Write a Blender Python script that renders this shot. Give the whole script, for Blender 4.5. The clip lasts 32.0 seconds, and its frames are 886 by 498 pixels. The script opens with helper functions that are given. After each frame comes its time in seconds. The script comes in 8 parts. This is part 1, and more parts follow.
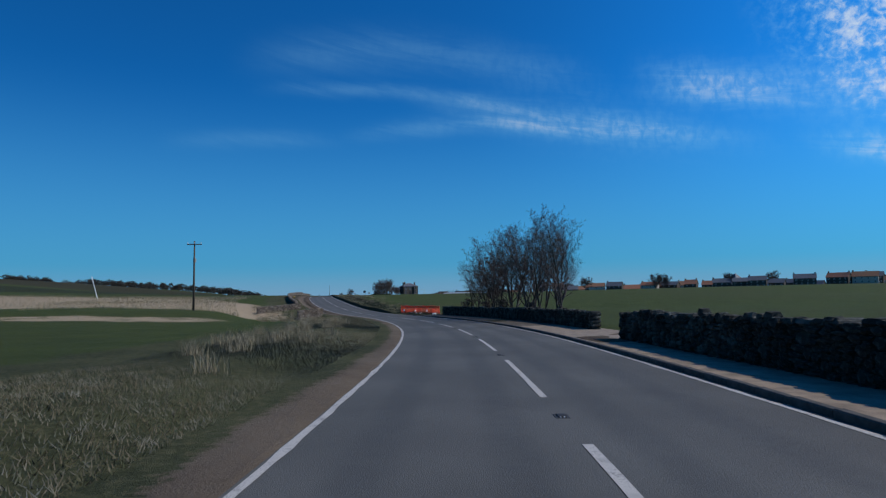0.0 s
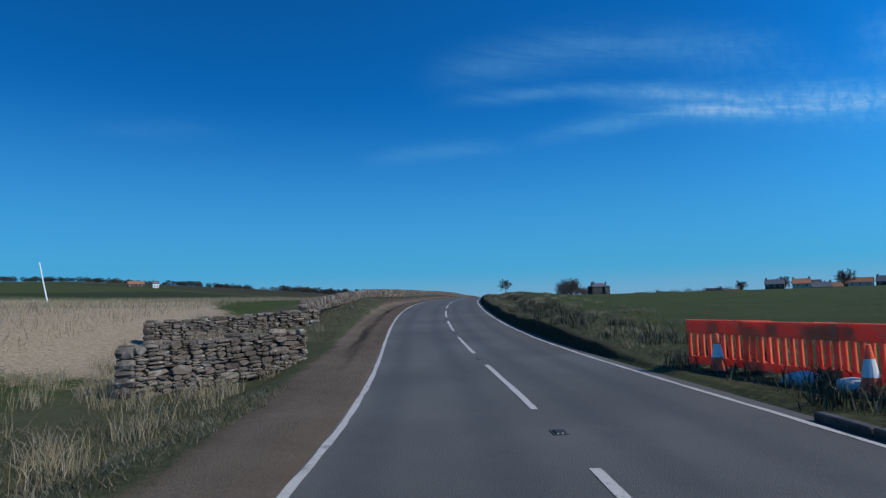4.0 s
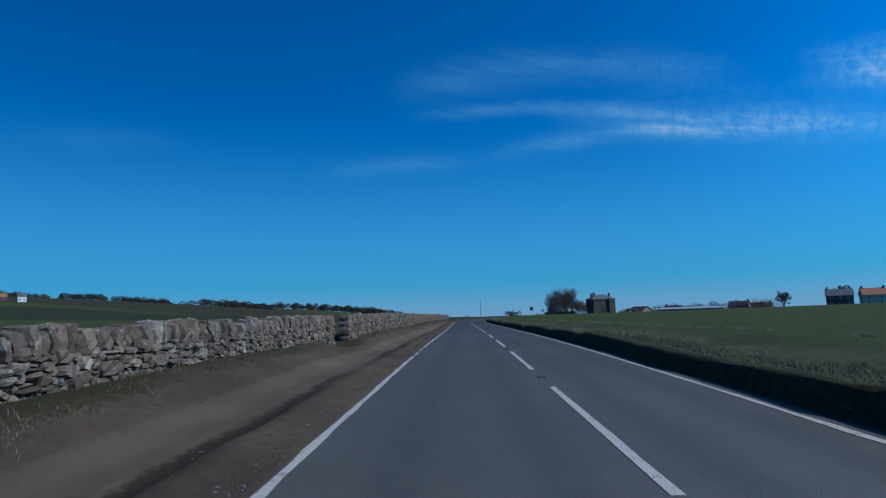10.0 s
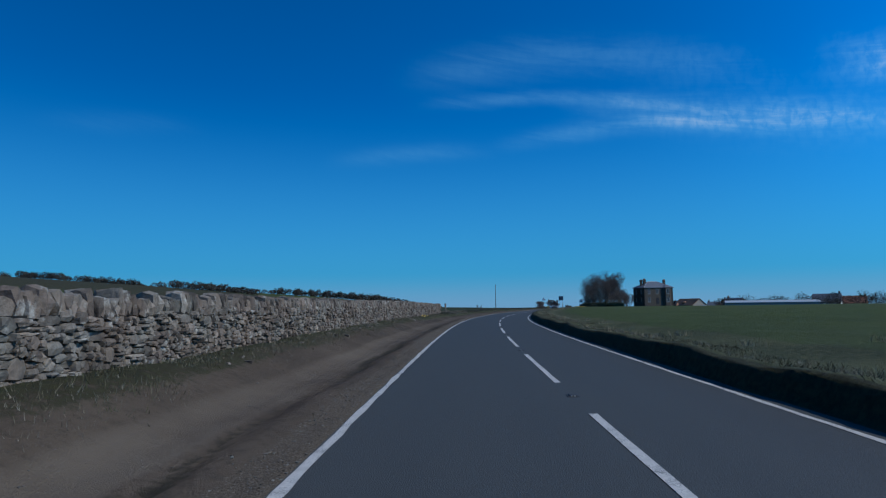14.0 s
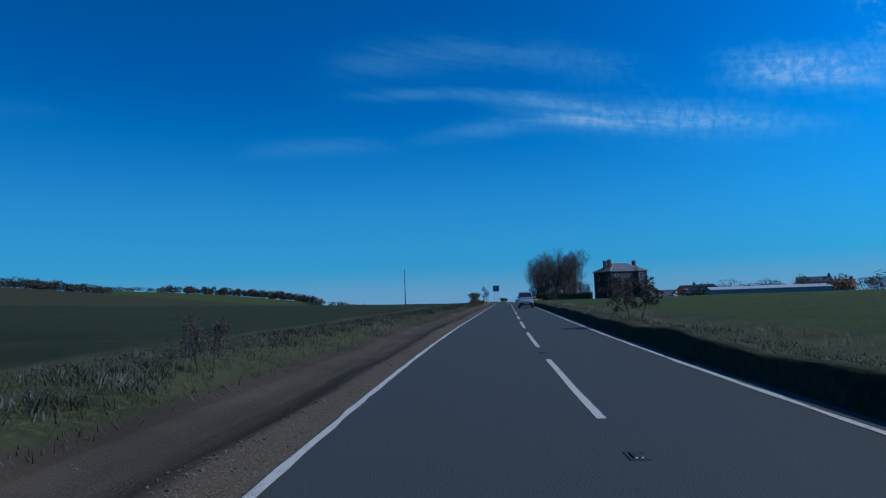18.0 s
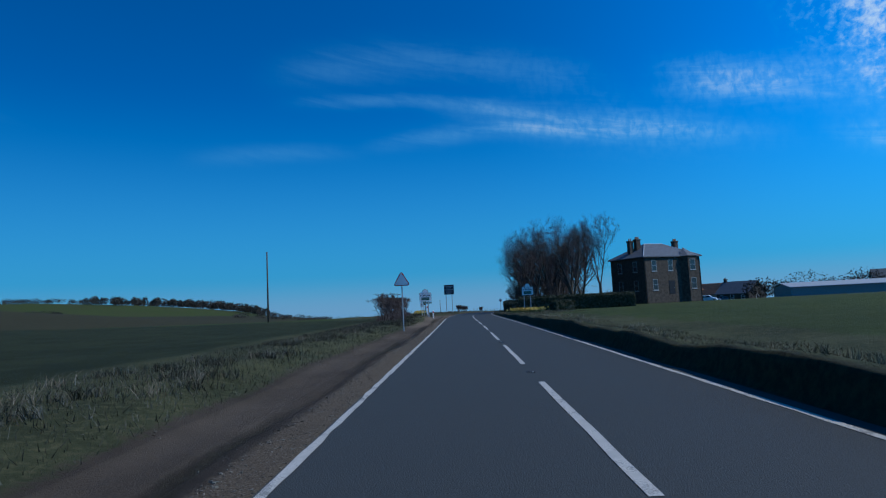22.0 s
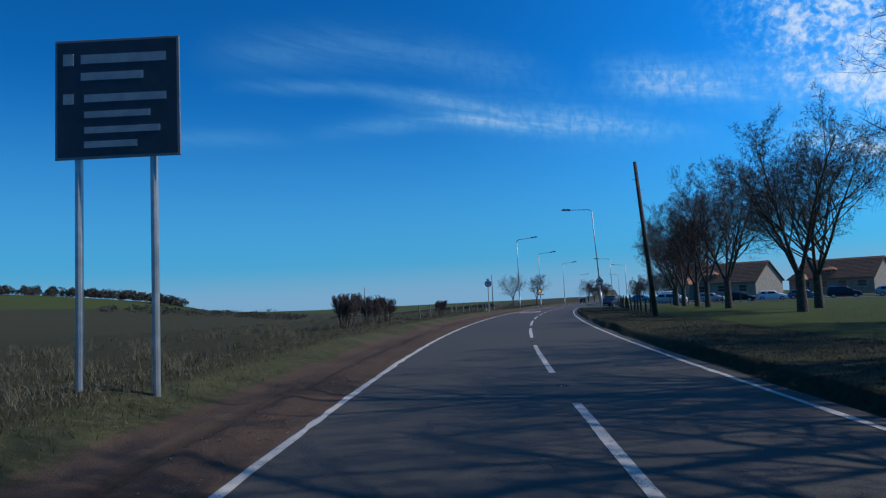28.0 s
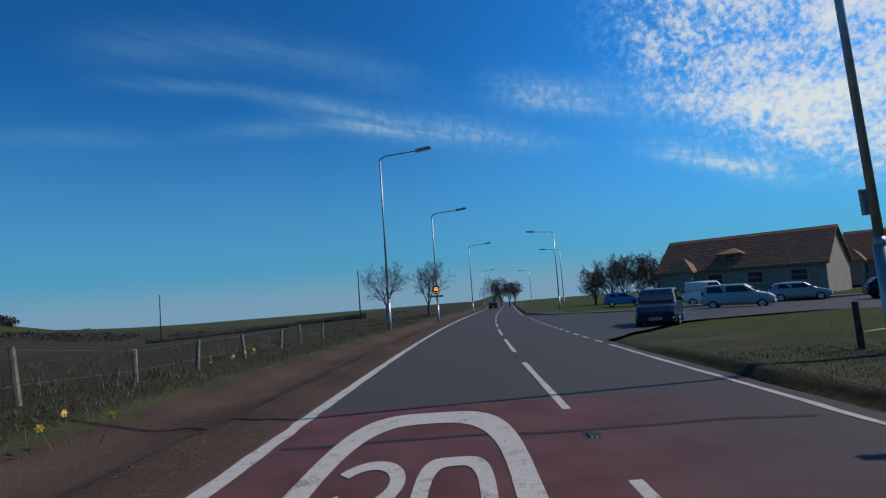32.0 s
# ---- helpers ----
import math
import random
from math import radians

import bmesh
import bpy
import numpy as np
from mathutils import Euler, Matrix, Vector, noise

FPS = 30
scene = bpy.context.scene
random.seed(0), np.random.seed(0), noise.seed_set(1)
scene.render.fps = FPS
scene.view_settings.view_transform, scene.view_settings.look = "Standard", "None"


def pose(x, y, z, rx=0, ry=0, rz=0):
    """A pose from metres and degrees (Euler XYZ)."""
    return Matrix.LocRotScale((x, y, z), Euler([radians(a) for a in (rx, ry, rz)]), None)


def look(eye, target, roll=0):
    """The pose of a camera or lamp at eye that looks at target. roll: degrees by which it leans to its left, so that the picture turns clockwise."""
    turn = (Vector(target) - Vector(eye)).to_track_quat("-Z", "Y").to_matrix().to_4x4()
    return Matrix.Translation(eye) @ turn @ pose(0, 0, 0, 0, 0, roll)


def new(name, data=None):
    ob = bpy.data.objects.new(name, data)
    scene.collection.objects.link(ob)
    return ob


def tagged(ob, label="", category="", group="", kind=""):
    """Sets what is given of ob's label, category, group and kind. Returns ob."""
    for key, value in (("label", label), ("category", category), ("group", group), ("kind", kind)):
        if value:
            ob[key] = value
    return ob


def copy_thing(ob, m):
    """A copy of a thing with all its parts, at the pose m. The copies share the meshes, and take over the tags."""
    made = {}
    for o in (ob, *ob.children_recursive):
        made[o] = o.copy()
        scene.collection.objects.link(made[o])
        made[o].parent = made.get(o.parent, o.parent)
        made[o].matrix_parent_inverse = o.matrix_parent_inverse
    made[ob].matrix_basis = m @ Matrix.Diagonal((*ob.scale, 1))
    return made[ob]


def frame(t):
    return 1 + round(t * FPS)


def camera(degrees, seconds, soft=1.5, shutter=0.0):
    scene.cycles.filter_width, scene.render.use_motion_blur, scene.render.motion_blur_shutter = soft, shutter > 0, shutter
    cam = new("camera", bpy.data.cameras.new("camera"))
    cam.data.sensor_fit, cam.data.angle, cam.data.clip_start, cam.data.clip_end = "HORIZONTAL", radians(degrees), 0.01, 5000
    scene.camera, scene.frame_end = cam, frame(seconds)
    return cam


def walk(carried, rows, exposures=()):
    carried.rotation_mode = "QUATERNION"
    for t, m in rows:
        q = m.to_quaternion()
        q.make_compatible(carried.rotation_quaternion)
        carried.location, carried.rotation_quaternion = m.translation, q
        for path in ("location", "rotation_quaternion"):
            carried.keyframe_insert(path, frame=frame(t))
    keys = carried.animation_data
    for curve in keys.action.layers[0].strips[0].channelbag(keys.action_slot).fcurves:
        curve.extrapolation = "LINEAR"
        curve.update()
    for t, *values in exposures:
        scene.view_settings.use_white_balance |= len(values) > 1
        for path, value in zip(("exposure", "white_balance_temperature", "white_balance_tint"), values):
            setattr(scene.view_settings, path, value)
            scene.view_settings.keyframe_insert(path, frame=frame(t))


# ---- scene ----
# --- camera and its drive ---
cam = camera(75.10, 32.0, soft=1.25)
PATH = [
    (0.0, -1.222, 0.061, 1.416, 94.53, 1.03, -0.61),
    (0.5, -0.949, 8.059, 1.257, 94.57, 1.09, 0.22),
    (1.0, -0.840, 16.025, 1.111, 94.61, 1.14, 1.92),
    (1.5, -1.040, 23.917, 0.980, 94.57, 1.65, 3.53),
    (2.0, -1.551, 31.732, 0.864, 94.53, 2.14, 5.63),
    (2.5, -2.308, 39.476, 0.758, 94.67, 1.67, 8.76),
    (3.0, -3.465, 47.173, 0.658, 94.82, 1.21, 11.96),
    (3.5, -5.132, 54.851, 0.567, 94.93, 1.05, 14.87),
    (5.5, -14.557, 86.048, 0.641, 97.39, 2.59, 23.16),
    (6.0, -17.398, 93.968, 0.996, 97.98, 0.84, 23.21),
    (6.5, -20.128, 101.959, 1.410, 98.21, 1.56, 20.60),
    (7.0, -22.654, 110.087, 1.786, 97.88, 2.43, 18.42),
    (7.5, -24.983, 118.344, 2.045, 97.05, 2.22, 16.20),
    (8.0, -27.149, 126.736, 2.241, 96.95, 2.45, 14.79),
    (8.5, -29.117, 135.315, 2.415, 96.60, 2.36, 14.21),
    (9.0, -30.986, 144.017, 2.567, 96.44, 1.20, 14.20),
    (9.5, -32.855, 152.839, 2.702, 96.59, 1.26, 14.22),
    (10.0, -34.695, 161.724, 2.819, 96.59, 1.86, 13.56),
    (10.5, -36.491, 170.626, 2.911, 95.43, 1.11, 12.90),
    (11.0, -38.267, 179.562, 2.962, 94.94, 0.82, 13.03),
    (11.5, -40.011, 188.535, 2.966, 95.63, 1.71, 13.24),
    (12.0, -41.809, 197.597, 2.937, 95.27, 1.28, 13.62),
    (12.5, -43.797, 206.894, 2.896, 95.45, 0.68, 13.98),
    (13.0, -45.850, 216.257, 2.862, 95.06, -0.36, 14.82),
    (13.5, -47.878, 225.573, 2.839, 95.45, 0.54, 14.90),
    (15.5, -55.521, 262.966, 2.828, 95.46, 0.83, 12.19),
    (16.0, -57.063, 272.377, 2.840, 95.48, 2.00, 10.81),
    (16.5, -58.292, 281.831, 2.853, 95.54, 2.52, 10.26),
    (17.0, -59.326, 291.287, 2.867, 95.24, 2.86, 9.46),
    (17.5, -60.371, 300.753, 2.880, 95.26, 3.26, 7.72),
    (18.0, -61.181, 310.238, 2.890, 94.81, 1.99, 5.84),
    (18.5, -61.646, 319.753, 2.897, 95.31, 1.17, 3.81),
    (19.0, -61.857, 329.226, 2.900, 95.42, 1.56, 2.18),
    (19.5, -61.859, 338.580, 2.898, 95.50, 2.09, 1.63),
    (20.0, -61.761, 347.892, 2.890, 95.13, 1.82, 1.00),
    (20.5, -61.632, 357.242, 2.876, 95.38, 0.69, 1.10),
    (21.0, -61.484, 366.532, 2.855, 95.10, 0.85, 1.20),
    (21.5, -61.332, 375.660, 2.829, 95.17, 0.98, 1.37),
    (22.0, -61.200, 384.709, 2.796, 95.30, 2.92, 1.61),
    (22.5, -61.130, 393.707, 2.757, 95.03, 2.43, 1.51),
    (23.0, -61.082, 402.666, 2.712, 95.27, 2.80, 1.57),
    (23.5, -61.015, 411.644, 2.662, 95.02, 2.87, 1.69),
    (24.0, -60.958, 420.560, 2.607, 95.35, 2.28, 1.83),
    (24.5, -60.923, 429.397, 2.548, 95.26, 3.20, 2.24),
    (25.0, -60.919, 438.079, 2.487, 95.30, 3.35, 2.00),
    (25.5, -60.945, 446.506, 2.423, 95.25, 2.24, 1.57),
    (26.0, -60.915, 454.760, 2.357, 95.03, 3.26, 0.90),
    (26.5, -60.721, 462.900, 2.287, 94.73, 2.76, 0.09),
    (28.5, -57.857, 493.992, 1.925, 94.03, 2.95, -5.56),
    (29.0, -56.644, 501.410, 1.805, 94.16, 3.12, -7.21),
    (29.5, -55.282, 508.700, 1.670, 94.54, 3.59, -9.46),
    (30.0, -53.760, 515.803, 1.522, 94.18, 3.46, -11.11),
    (30.5, -52.109, 522.656, 1.366, 94.24, 3.55, -12.52),
    (31.0, -50.320, 529.322, 1.200, 94.30, 3.55, -14.11),
    (31.5, -48.354, 535.808, 1.028, 94.30, 4.12, -14.83),
    (32.0, -46.290, 542.199, 0.849, 94.15, 4.19, -15.15),
]
EXPOSURES = [(0.0, -0.64, 6500, 10), (3.5, -0.44, 6400, 8), (6.0, -0.58, 5950, 6), (14.0, -0.68, 5800, 5), (18.0, -0.74, 5600, 4), (21.5, -0.72, 5600, 4),
             (24.0, -0.60, 5750, 5), (26.5, -0.50, 5900, 6), (28.5, -0.46, 6500, 10), (32.0, -0.66, 7100, 12)]
walk(cam, [(t, pose(x, y, z, rx, ry, rz)) for t, x, y, z, rx, ry, rz in PATH], exposures=EXPOSURES)

# --- the road's plan: metres along the centre line, heading in degrees (left is positive), grade in percent ---
HEADING = [(-40, -3.8), (0, -2.87), (10, -1.77), (20, 0.36), (30, 3.7), (40, 7.67), (50, 11.69), (65, 17.31), (80, 20.37), (90, 19.91), (100, 17.93), (110, 15.53), (120, 13.73), (135, 12.63), (150, 11.91), (180, 11.48), (210, 11.59), (240, 12.11), (255, 11.74), (270, 10.65), (285, 8.8), (300, 6.06), (315, 3.02), (330, 0.76), (345, -0.3), (360, -0.45), (390, -0.44), (420, -0.22), (445, 0.01), (465, -1.32), (480, -3.68), (500, -8.38), (515, -11.93), (530, -14.69), (547, -16.56), (580, -19.14), (620, -21.08), (700, -21.43), (900, -21.31)]
GRADE = [(-60, -1.39), (0, -2.03), (30, -1.43), (60, -0.91), (75, -0.12), (90, 3.89), (105, 4.93), (120, 2.71), (140, 1.84), (170, 1.06), (200, -0.37), (230, -0.2), (260, 0.05), (420, -0.6), (480, -1.04), (547, -2.66), (650, -2.35), (900, -2.1)]
# the painted edge lines, metres from the centre line
LEFT = [(-60, -3.01), (0, -3.01), (30, -3.22), (56, -2.99), (64, -2.76), (72, -2.64), (82, -2.8), (92, -2.97), (130, -3.21), (170, -3.18), (210, -3.19), (250, -3.07), (290, -3.04), (330, -3.02), (370, -2.9), (410, -2.96), (450, -3), (480, -3.06), (510, -3.3), (550, -3.5), (700, -3.52)]
RIGHT = [(-60, 3), (0, 3), (30, 3.2), (60, 3.06), (90, 2.8), (130, 2.5), (170, 2.49), (210, 2.55), (250, 2.56), (290, 2.49), (330, 2.43), (370, 2.49), (410, 2.49), (450, 2.56), (480, 2.5), (510, 2.64), (550, 2.72), (700, 2.72)]


def glide(rows, x):
    """A smooth curve through rows."""
    r = np.array(rows, float)
    px, py = r[:, 0], r[:, 1]
    m = np.gradient(py, px)
    i = np.clip(np.searchsorted(px, x, side="right") - 1, 0, len(px) - 2)
    h = px[i + 1] - px[i]
    t = np.clip((x - px[i]) / h, 0, 1)
    return ((2 * t**3 - 3 * t**2 + 1) * py[i] + (t**3 - 2 * t**2 + t) * h * m[i]
            + (3 * t**2 - 2 * t**3) * py[i + 1] + (t**3 - t**2) * h * m[i + 1])


ST = np.arange(-60, 901, 1.0)
HD = np.radians(glide(HEADING, ST))
GR = glide(GRADE, ST) / 100
mid = lambda a: (a[1:] + a[:-1]) / 2
RX = np.concatenate([[0], np.cumsum(-np.sin(mid(HD)))])
RY = np.concatenate([[0], np.cumsum(np.cos(mid(HD)))])
RZ = np.concatenate([[0], np.cumsum(mid(GR))])
RX, RY, RZ = RX - RX[60], RY - RY[60], RZ - RZ[60]


def road_at(s, u):
    """x, y, z of the road surface u metres to the right of the centre line, and the heading (radians)."""
    s = np.asarray(s, float)
    x, y, z, h = (np.interp(s, ST, q) for q in (RX, RY, RZ, HD))
    over, under = np.maximum(s - 900, 0), np.minimum(s + 60, 0)
    x = x - np.sin(h) * (over + under)
    y = y + np.cos(h) * (over + under)
    return x + np.cos(h) * u, y + np.sin(h) * u, z, h


# --- sky, sun ---
SUN_AZ, SUN_EL = 97.0, 43.5
world = bpy.data.worlds.new("sky")
scene.world = world
world.use_nodes = True
wn, wl = world.node_tree.nodes, world.node_tree.links
wn.clear()


class Graph:
    """Short hands for building a node tree."""

    def __init__(self, tree):
        self.n, self.l = tree.nodes, tree.links

    def node(self, kind, ins=(), **props):
        nd = self.n.new(kind)
        for k, v in props.items():
            setattr(nd, k, v)
        items = ins.items() if isinstance(ins, dict) else enumerate(ins)
        for k, v in items:
            if v is None:
                continue
            if isinstance(v, bpy.types.NodeSocket):
                self.l.new(v, nd.inputs[k])
            else:
                nd.inputs[k].default_value = v
        return nd

    def math(self, op, *ins, clamp=False):
        return self.node("ShaderNodeMath", ins, operation=op, use_clamp=clamp).outputs[0]

    def mix(self, fac, a, b, blend="MIX"):
        nd = self.node("ShaderNodeMix", {}, data_type="RGBA", blend_type=blend)
        for k, v in ((0, fac), (6, a), (7, b)):
            if isinstance(v, bpy.types.NodeSocket):
                self.l.new(v, nd.inputs[k])
            else:
                nd.inputs[k].default_value = v
        return nd.outputs[2]

    def noise(self, vec, scale, detail=4.0, rough=0.55, distortion=0.0):
        return self.node("ShaderNodeTexNoise", {"Vector": vec, "Scale": scale, "Detail": detail, "Roughness": rough,
                                                "Distortion": distortion}).outputs["Fac"]

    def ramp(self, fac, lo, hi, a=0.0, b=1.0):
        return self.node("ShaderNodeMapRange", {0: fac, 1: lo, 2: hi, 3: a, 4: b}, interpolation_type="SMOOTHSTEP").outputs[0]


def build_sky():
    g = Graph(world.node_tree)
    sky = g.node("ShaderNodeTexSky", {}, sky_type="NISHITA", sun_disc=False, sun_elevation=radians(SUN_EL),
                 sun_rotation=radians(SUN_AZ), air_density=1.0, dust_density=0.3, ozone_density=4.0)
    tint = g.mix(1.0, sky.outputs[0], (0.07, 0.86, 1.62, 1), "MULTIPLY")
    tc = g.node("ShaderNodeTexCoord").outputs["Generated"]
    sep = g.node("ShaderNodeSeparateXYZ", [tc]).outputs
    az = g.math("MULTIPLY", g.math("ARCTAN2", sep[0], sep[1]), 57.2958)       # degrees, right is positive
    el = g.math("MULTIPLY", g.math("ARCSINE", sep[2]), 57.2958)
    flat = g.node("ShaderNodeCombineXYZ", [g.math("MULTIPLY", az, 0.1), g.math("MULTIPLY", el, 0.1), 0.0]).outputs[0]
    warp = g.noise(flat, 1.2, 3.0)
    elw = g.math("ADD", el, g.math("MULTIPLY", g.math("SUBTRACT", warp, 0.5), 1.1))
    # filaments run along the streaks, which sink to the right
    sheared = g.node("ShaderNodeCombineXYZ", [g.math("MULTIPLY", az, 0.1), g.math("MULTIPLY", g.math("ADD", el, g.math("MULTIPLY", az, 0.17)), 0.1), 0.0]).outputs[0]
    stretched = g.node("ShaderNodeVectorMath", [sheared, (0.42, 3.0, 1.0)], operation="MULTIPLY").outputs[0]
    wisp = g.noise(stretched, 2.2, 8.0, 0.66, 0.5)
    ripple = g.noise(g.node("ShaderNodeVectorMath", [sheared, (1.5, 1.0, 1.0)], operation="MULTIPLY").outputs[0], 9.0, 4.0, 0.55, 0.3)
    fleece = g.noise(flat, 15.0, 6.0, 0.62, 0.3)
    lumps = g.noise(flat, 3.2, 4.0, 0.6, 0.4)

    def streak(p0, p1, p2, thick, strength, soft=6.0):
        """A band of cloud on an arc through three spots (azimuth, elevation)."""
        (a0, e0), (a1, e1), (a2, e2) = p0, p1, p2
        k1 = (e1 - e0) / (a1 - a0)
        k2 = ((e2 - e1) / (a2 - a1) - k1) / (a2 - a0)
        x = g.math("SUBTRACT", az, a0)
        x1 = g.math("SUBTRACT", az, a1)
        line = g.math("ADD", g.math("MULTIPLY", x, k1), g.math("MULTIPLY", g.math("MULTIPLY", x, x1), k2))
        d = g.math("DIVIDE", g.math("SUBTRACT", g.math("SUBTRACT", elw, e0), line), thick)
        band = g.math("POWER", 2.718, g.math("MULTIPLY", g.math("MULTIPLY", d, d), -1.0))
        ends = g.math("MULTIPLY", g.ramp(az, a0 - 2, a0 + soft), g.ramp(az, a2 + 2, a2 - soft))
        return g.math("MULTIPLY", g.math("MULTIPLY", band, ends), strength)

    total = None
    for args in STREAKS:
        st = streak(*args)
        total = st if total is None else g.math("ADD", total, st)
    rippled = g.math("MULTIPLY", g.ramp(az, -4.0, 24.0, 0.10, 0.50), g.ramp(ripple, 0.62, 0.34))
    grain = g.math("MULTIPLY", g.ramp(wisp, 0.28, 0.70, 0.35, 1.0), g.math("SUBTRACT", 1.0, rippled))
    wispy = g.math("MULTIPLY", total, grain)
    # a bank of fleecy cloud round the sun's side, torn into lumps
    da = g.math("DIVIDE", g.math("SUBTRACT", az, 57.0), 24.0)
    de = g.math("DIVIDE", g.math("SUBTRACT", g.math("ADD", el, g.math("MULTIPLY", g.math("SUBTRACT", az, 45.0), 0.25)), 21.0), 13.0)
    r2 = g.math("ADD", g.math("MULTIPLY", da, da), g.math("MULTIPLY", de, de))
    torn = g.math("ADD", g.math("ADD", g.math("MULTIPLY", fleece, 0.62), g.math("MULTIPLY", lumps, 0.48)), g.math("MULTIPLY", r2, -0.12))
    bank = g.math("MULTIPLY", g.ramp(r2, 1.45, 0.5), g.ramp(torn, 0.30, 0.74))
    mask = g.math("MINIMUM", g.math("ADD", wispy, g.math("MULTIPLY", bank, 0.95)), 0.94)
    haze = g.math("MULTIPLY", g.ramp(el, 21.0, -3.0), 0.80)
    low = g.math("MULTIPLY", g.ramp(el, 3.4, -0.6), 0.55)
    # the air is brighter towards the sun
    bright = g.math("ADD", g.ramp(az, -60.0, 10.0, 0.80, 1.06), g.ramp(az, 0.0, 48.0, 0.0, 0.45))
    glow = g.node("ShaderNodeCombineColor", [bright, bright, bright]).outputs[0]
    tint = g.mix(1.0, tint, glow, "MULTIPLY")
    hazed = g.mix(low, g.mix(haze, tint, (1.35, 5.0, 8.3, 1)), (3.9, 5.6, 8.0, 1))
    cloud = g.mix(g.ramp(mask, 0.08, 0.55), (4.2, 9.6, 13.0, 1), (10.4, 12.0, 12.8, 1))
    cloudy = g.mix(mask, hazed, cloud)
    bg = g.node("ShaderNodeBackground", [cloudy, 0.10])
    out = g.node("ShaderNodeOutputWorld", [bg.outputs[0]])


STREAKS = [((-19, 21.8), (-6, 23.4), (19, 18.4), 1.7, 0.13, 9.0), ((-17, 19.4), (-4, 19.8), (12, 17.0), 0.65, 0.17, 9.0),
           ((-2, 18.6), (15, 16.2), (32, 12.2), 1.1, 0.29, 12.0), ((4, 17.6), (16, 15.6), (28, 12.6), 2.2, 0.10, 8.0),
           ((-9, 15.4), (2, 16.5), (20, 14.2), 0.8, 0.17, 8.0), ((-25, 14.2), (-18, 15.0), (-10, 14.9), 0.75, 0.10, 5.0),
           ((-50, 15.4), (-45, 16.0), (-38, 16.2), 0.8, 0.05), ((20, 19.4), (28, 17.8), (37, 15.6), 1.7, 0.46),
           ((34, 16.4), (42, 14.8), (56, 11.6), 1.9, 0.55), ((34, 12.2), (41, 10.0), (49, 6.6), 1.1, 0.62), ((44, 11.5), (52, 9.6), (62, 6.5), 2.2, 0.5)]
build_sky()
sun_data = bpy.data.lights.new("sun", "SUN")
sun_data.energy, sun_data.angle, sun_data.color = 4.7, radians(0.53), (1.0, 0.95, 0.86)
sun = new("sun", sun_data)
sun.matrix_world = look((300 * math.sin(radians(SUN_AZ)), 300 * math.cos(radians(SUN_AZ)), 300 * math.tan(radians(SUN_EL))), (0, 0, 0))

# --- materials ---
def material(name, build, rough=0.9, metal=0.0, spec=0.3):
    m = bpy.data.materials.new(name)
    m.use_nodes = True
    g = Graph(m.node_tree)
    b = m.node_tree.nodes["Principled BSDF"]
    b.inputs["Roughness"].default_value, b.inputs["Metallic"].default_value = rough, metal
    b.inputs["Specular IOR Level"].default_value = spec
    col = build(g, b)
    if isinstance(col, bpy.types.NodeSocket):
        g.l.new(col, b.inputs["Base Color"])
    elif col:
        b.inputs["Base Color"].default_value = (*col, 1)
    return m


def bump(g, b, height, strength, distance):
    nd = g.node("ShaderNodeBump", {"Height": height, "Strength": strength, "Distance": distance})
    g.l.new(nd.outputs[0], b.inputs["Normal"])


def plain(name, colour, rough=0.6, metal=0.0, var=0.12, scale=3.0, spec=0.3, bumps=0.0):
    """A painted or cast surface with slight stains and grain."""
    def build(g, b):
        co = g.node("ShaderNodeTexCoord").outputs["Object"]
        n1, n2 = g.noise(co, scale), g.noise(co, scale * 17, 3)
        f = g.math("ADD", g.math("MULTIPLY", n1, 0.65), g.math("MULTIPLY", n2, 0.35))
        lo = tuple(c * (1 - var * 1.6) for c in colour)
        hi = tuple(min(1, c * (1 + var)) for c in colour)
        if bumps:
            bump(g, b, n2, bumps, 0.02)
        return g.mix(g.ramp(f, 0.3, 0.7), (*lo, 1), (*hi, 1))
    return material(name, build, rough, metal, spec)


def per_piece(name, colours, rough=0.9, grain=40.0, bumps=0.5, dist=0.02, spec=0.2, lichen=0.0):
    """Each piece takes its own shade between colours; grain and stains on top."""
    def build(g, b):
        co = g.node("ShaderNodeTexCoord").outputs["Object"]
        rnd = g.math("FRACT", g.math("ADD", g.node("ShaderNodeObjectInfo").outputs["Random"],
                                     g.node("ShaderNodeNewGeometry").outputs["Random Per Island"]))
        r = g.node("ShaderNodeValToRGB", [rnd])
        el = r.color_ramp.elements
        el[0].color, el[1].color = (*colours[0], 1), (*colours[-1], 1)
        for i, c in enumerate(colours[1:-1]):
            e = el.new((i + 1) / (len(colours) - 1))
            e.color = (*c, 1)
        n1, n2 = g.noise(co, grain * 0.12, 4), g.noise(co, grain, 4, 0.65)
        c = g.mix(g.ramp(n1, 0.42, 0.72), r.outputs[0], g.mix(0.45, r.outputs[0], (0.30, 0.29, 0.24, 1)))
        c = g.mix(g.ramp(n2, 0.35, 0.7, 0.35, 0.0), c, (0.03, 0.028, 0.024, 1))
        if lichen:
            world_at = g.node("ShaderNodeNewGeometry").outputs["Position"]
            n3, n4 = g.noise(world_at, 3.1, 5, 0.65), g.noise(world_at, 0.7, 3)
            c = g.mix(g.ramp(n3, 0.56, 0.70, 0.0, lichen), c, (0.42, 0.39, 0.33, 1))
            c = g.mix(g.ramp(n4, 0.5, 0.75, 0.0, 0.55), c, (0.060, 0.050, 0.036, 1))
        bump(g, b, n2, bumps, dist)
        return c
    return material(name, build, rough, 0, spec)


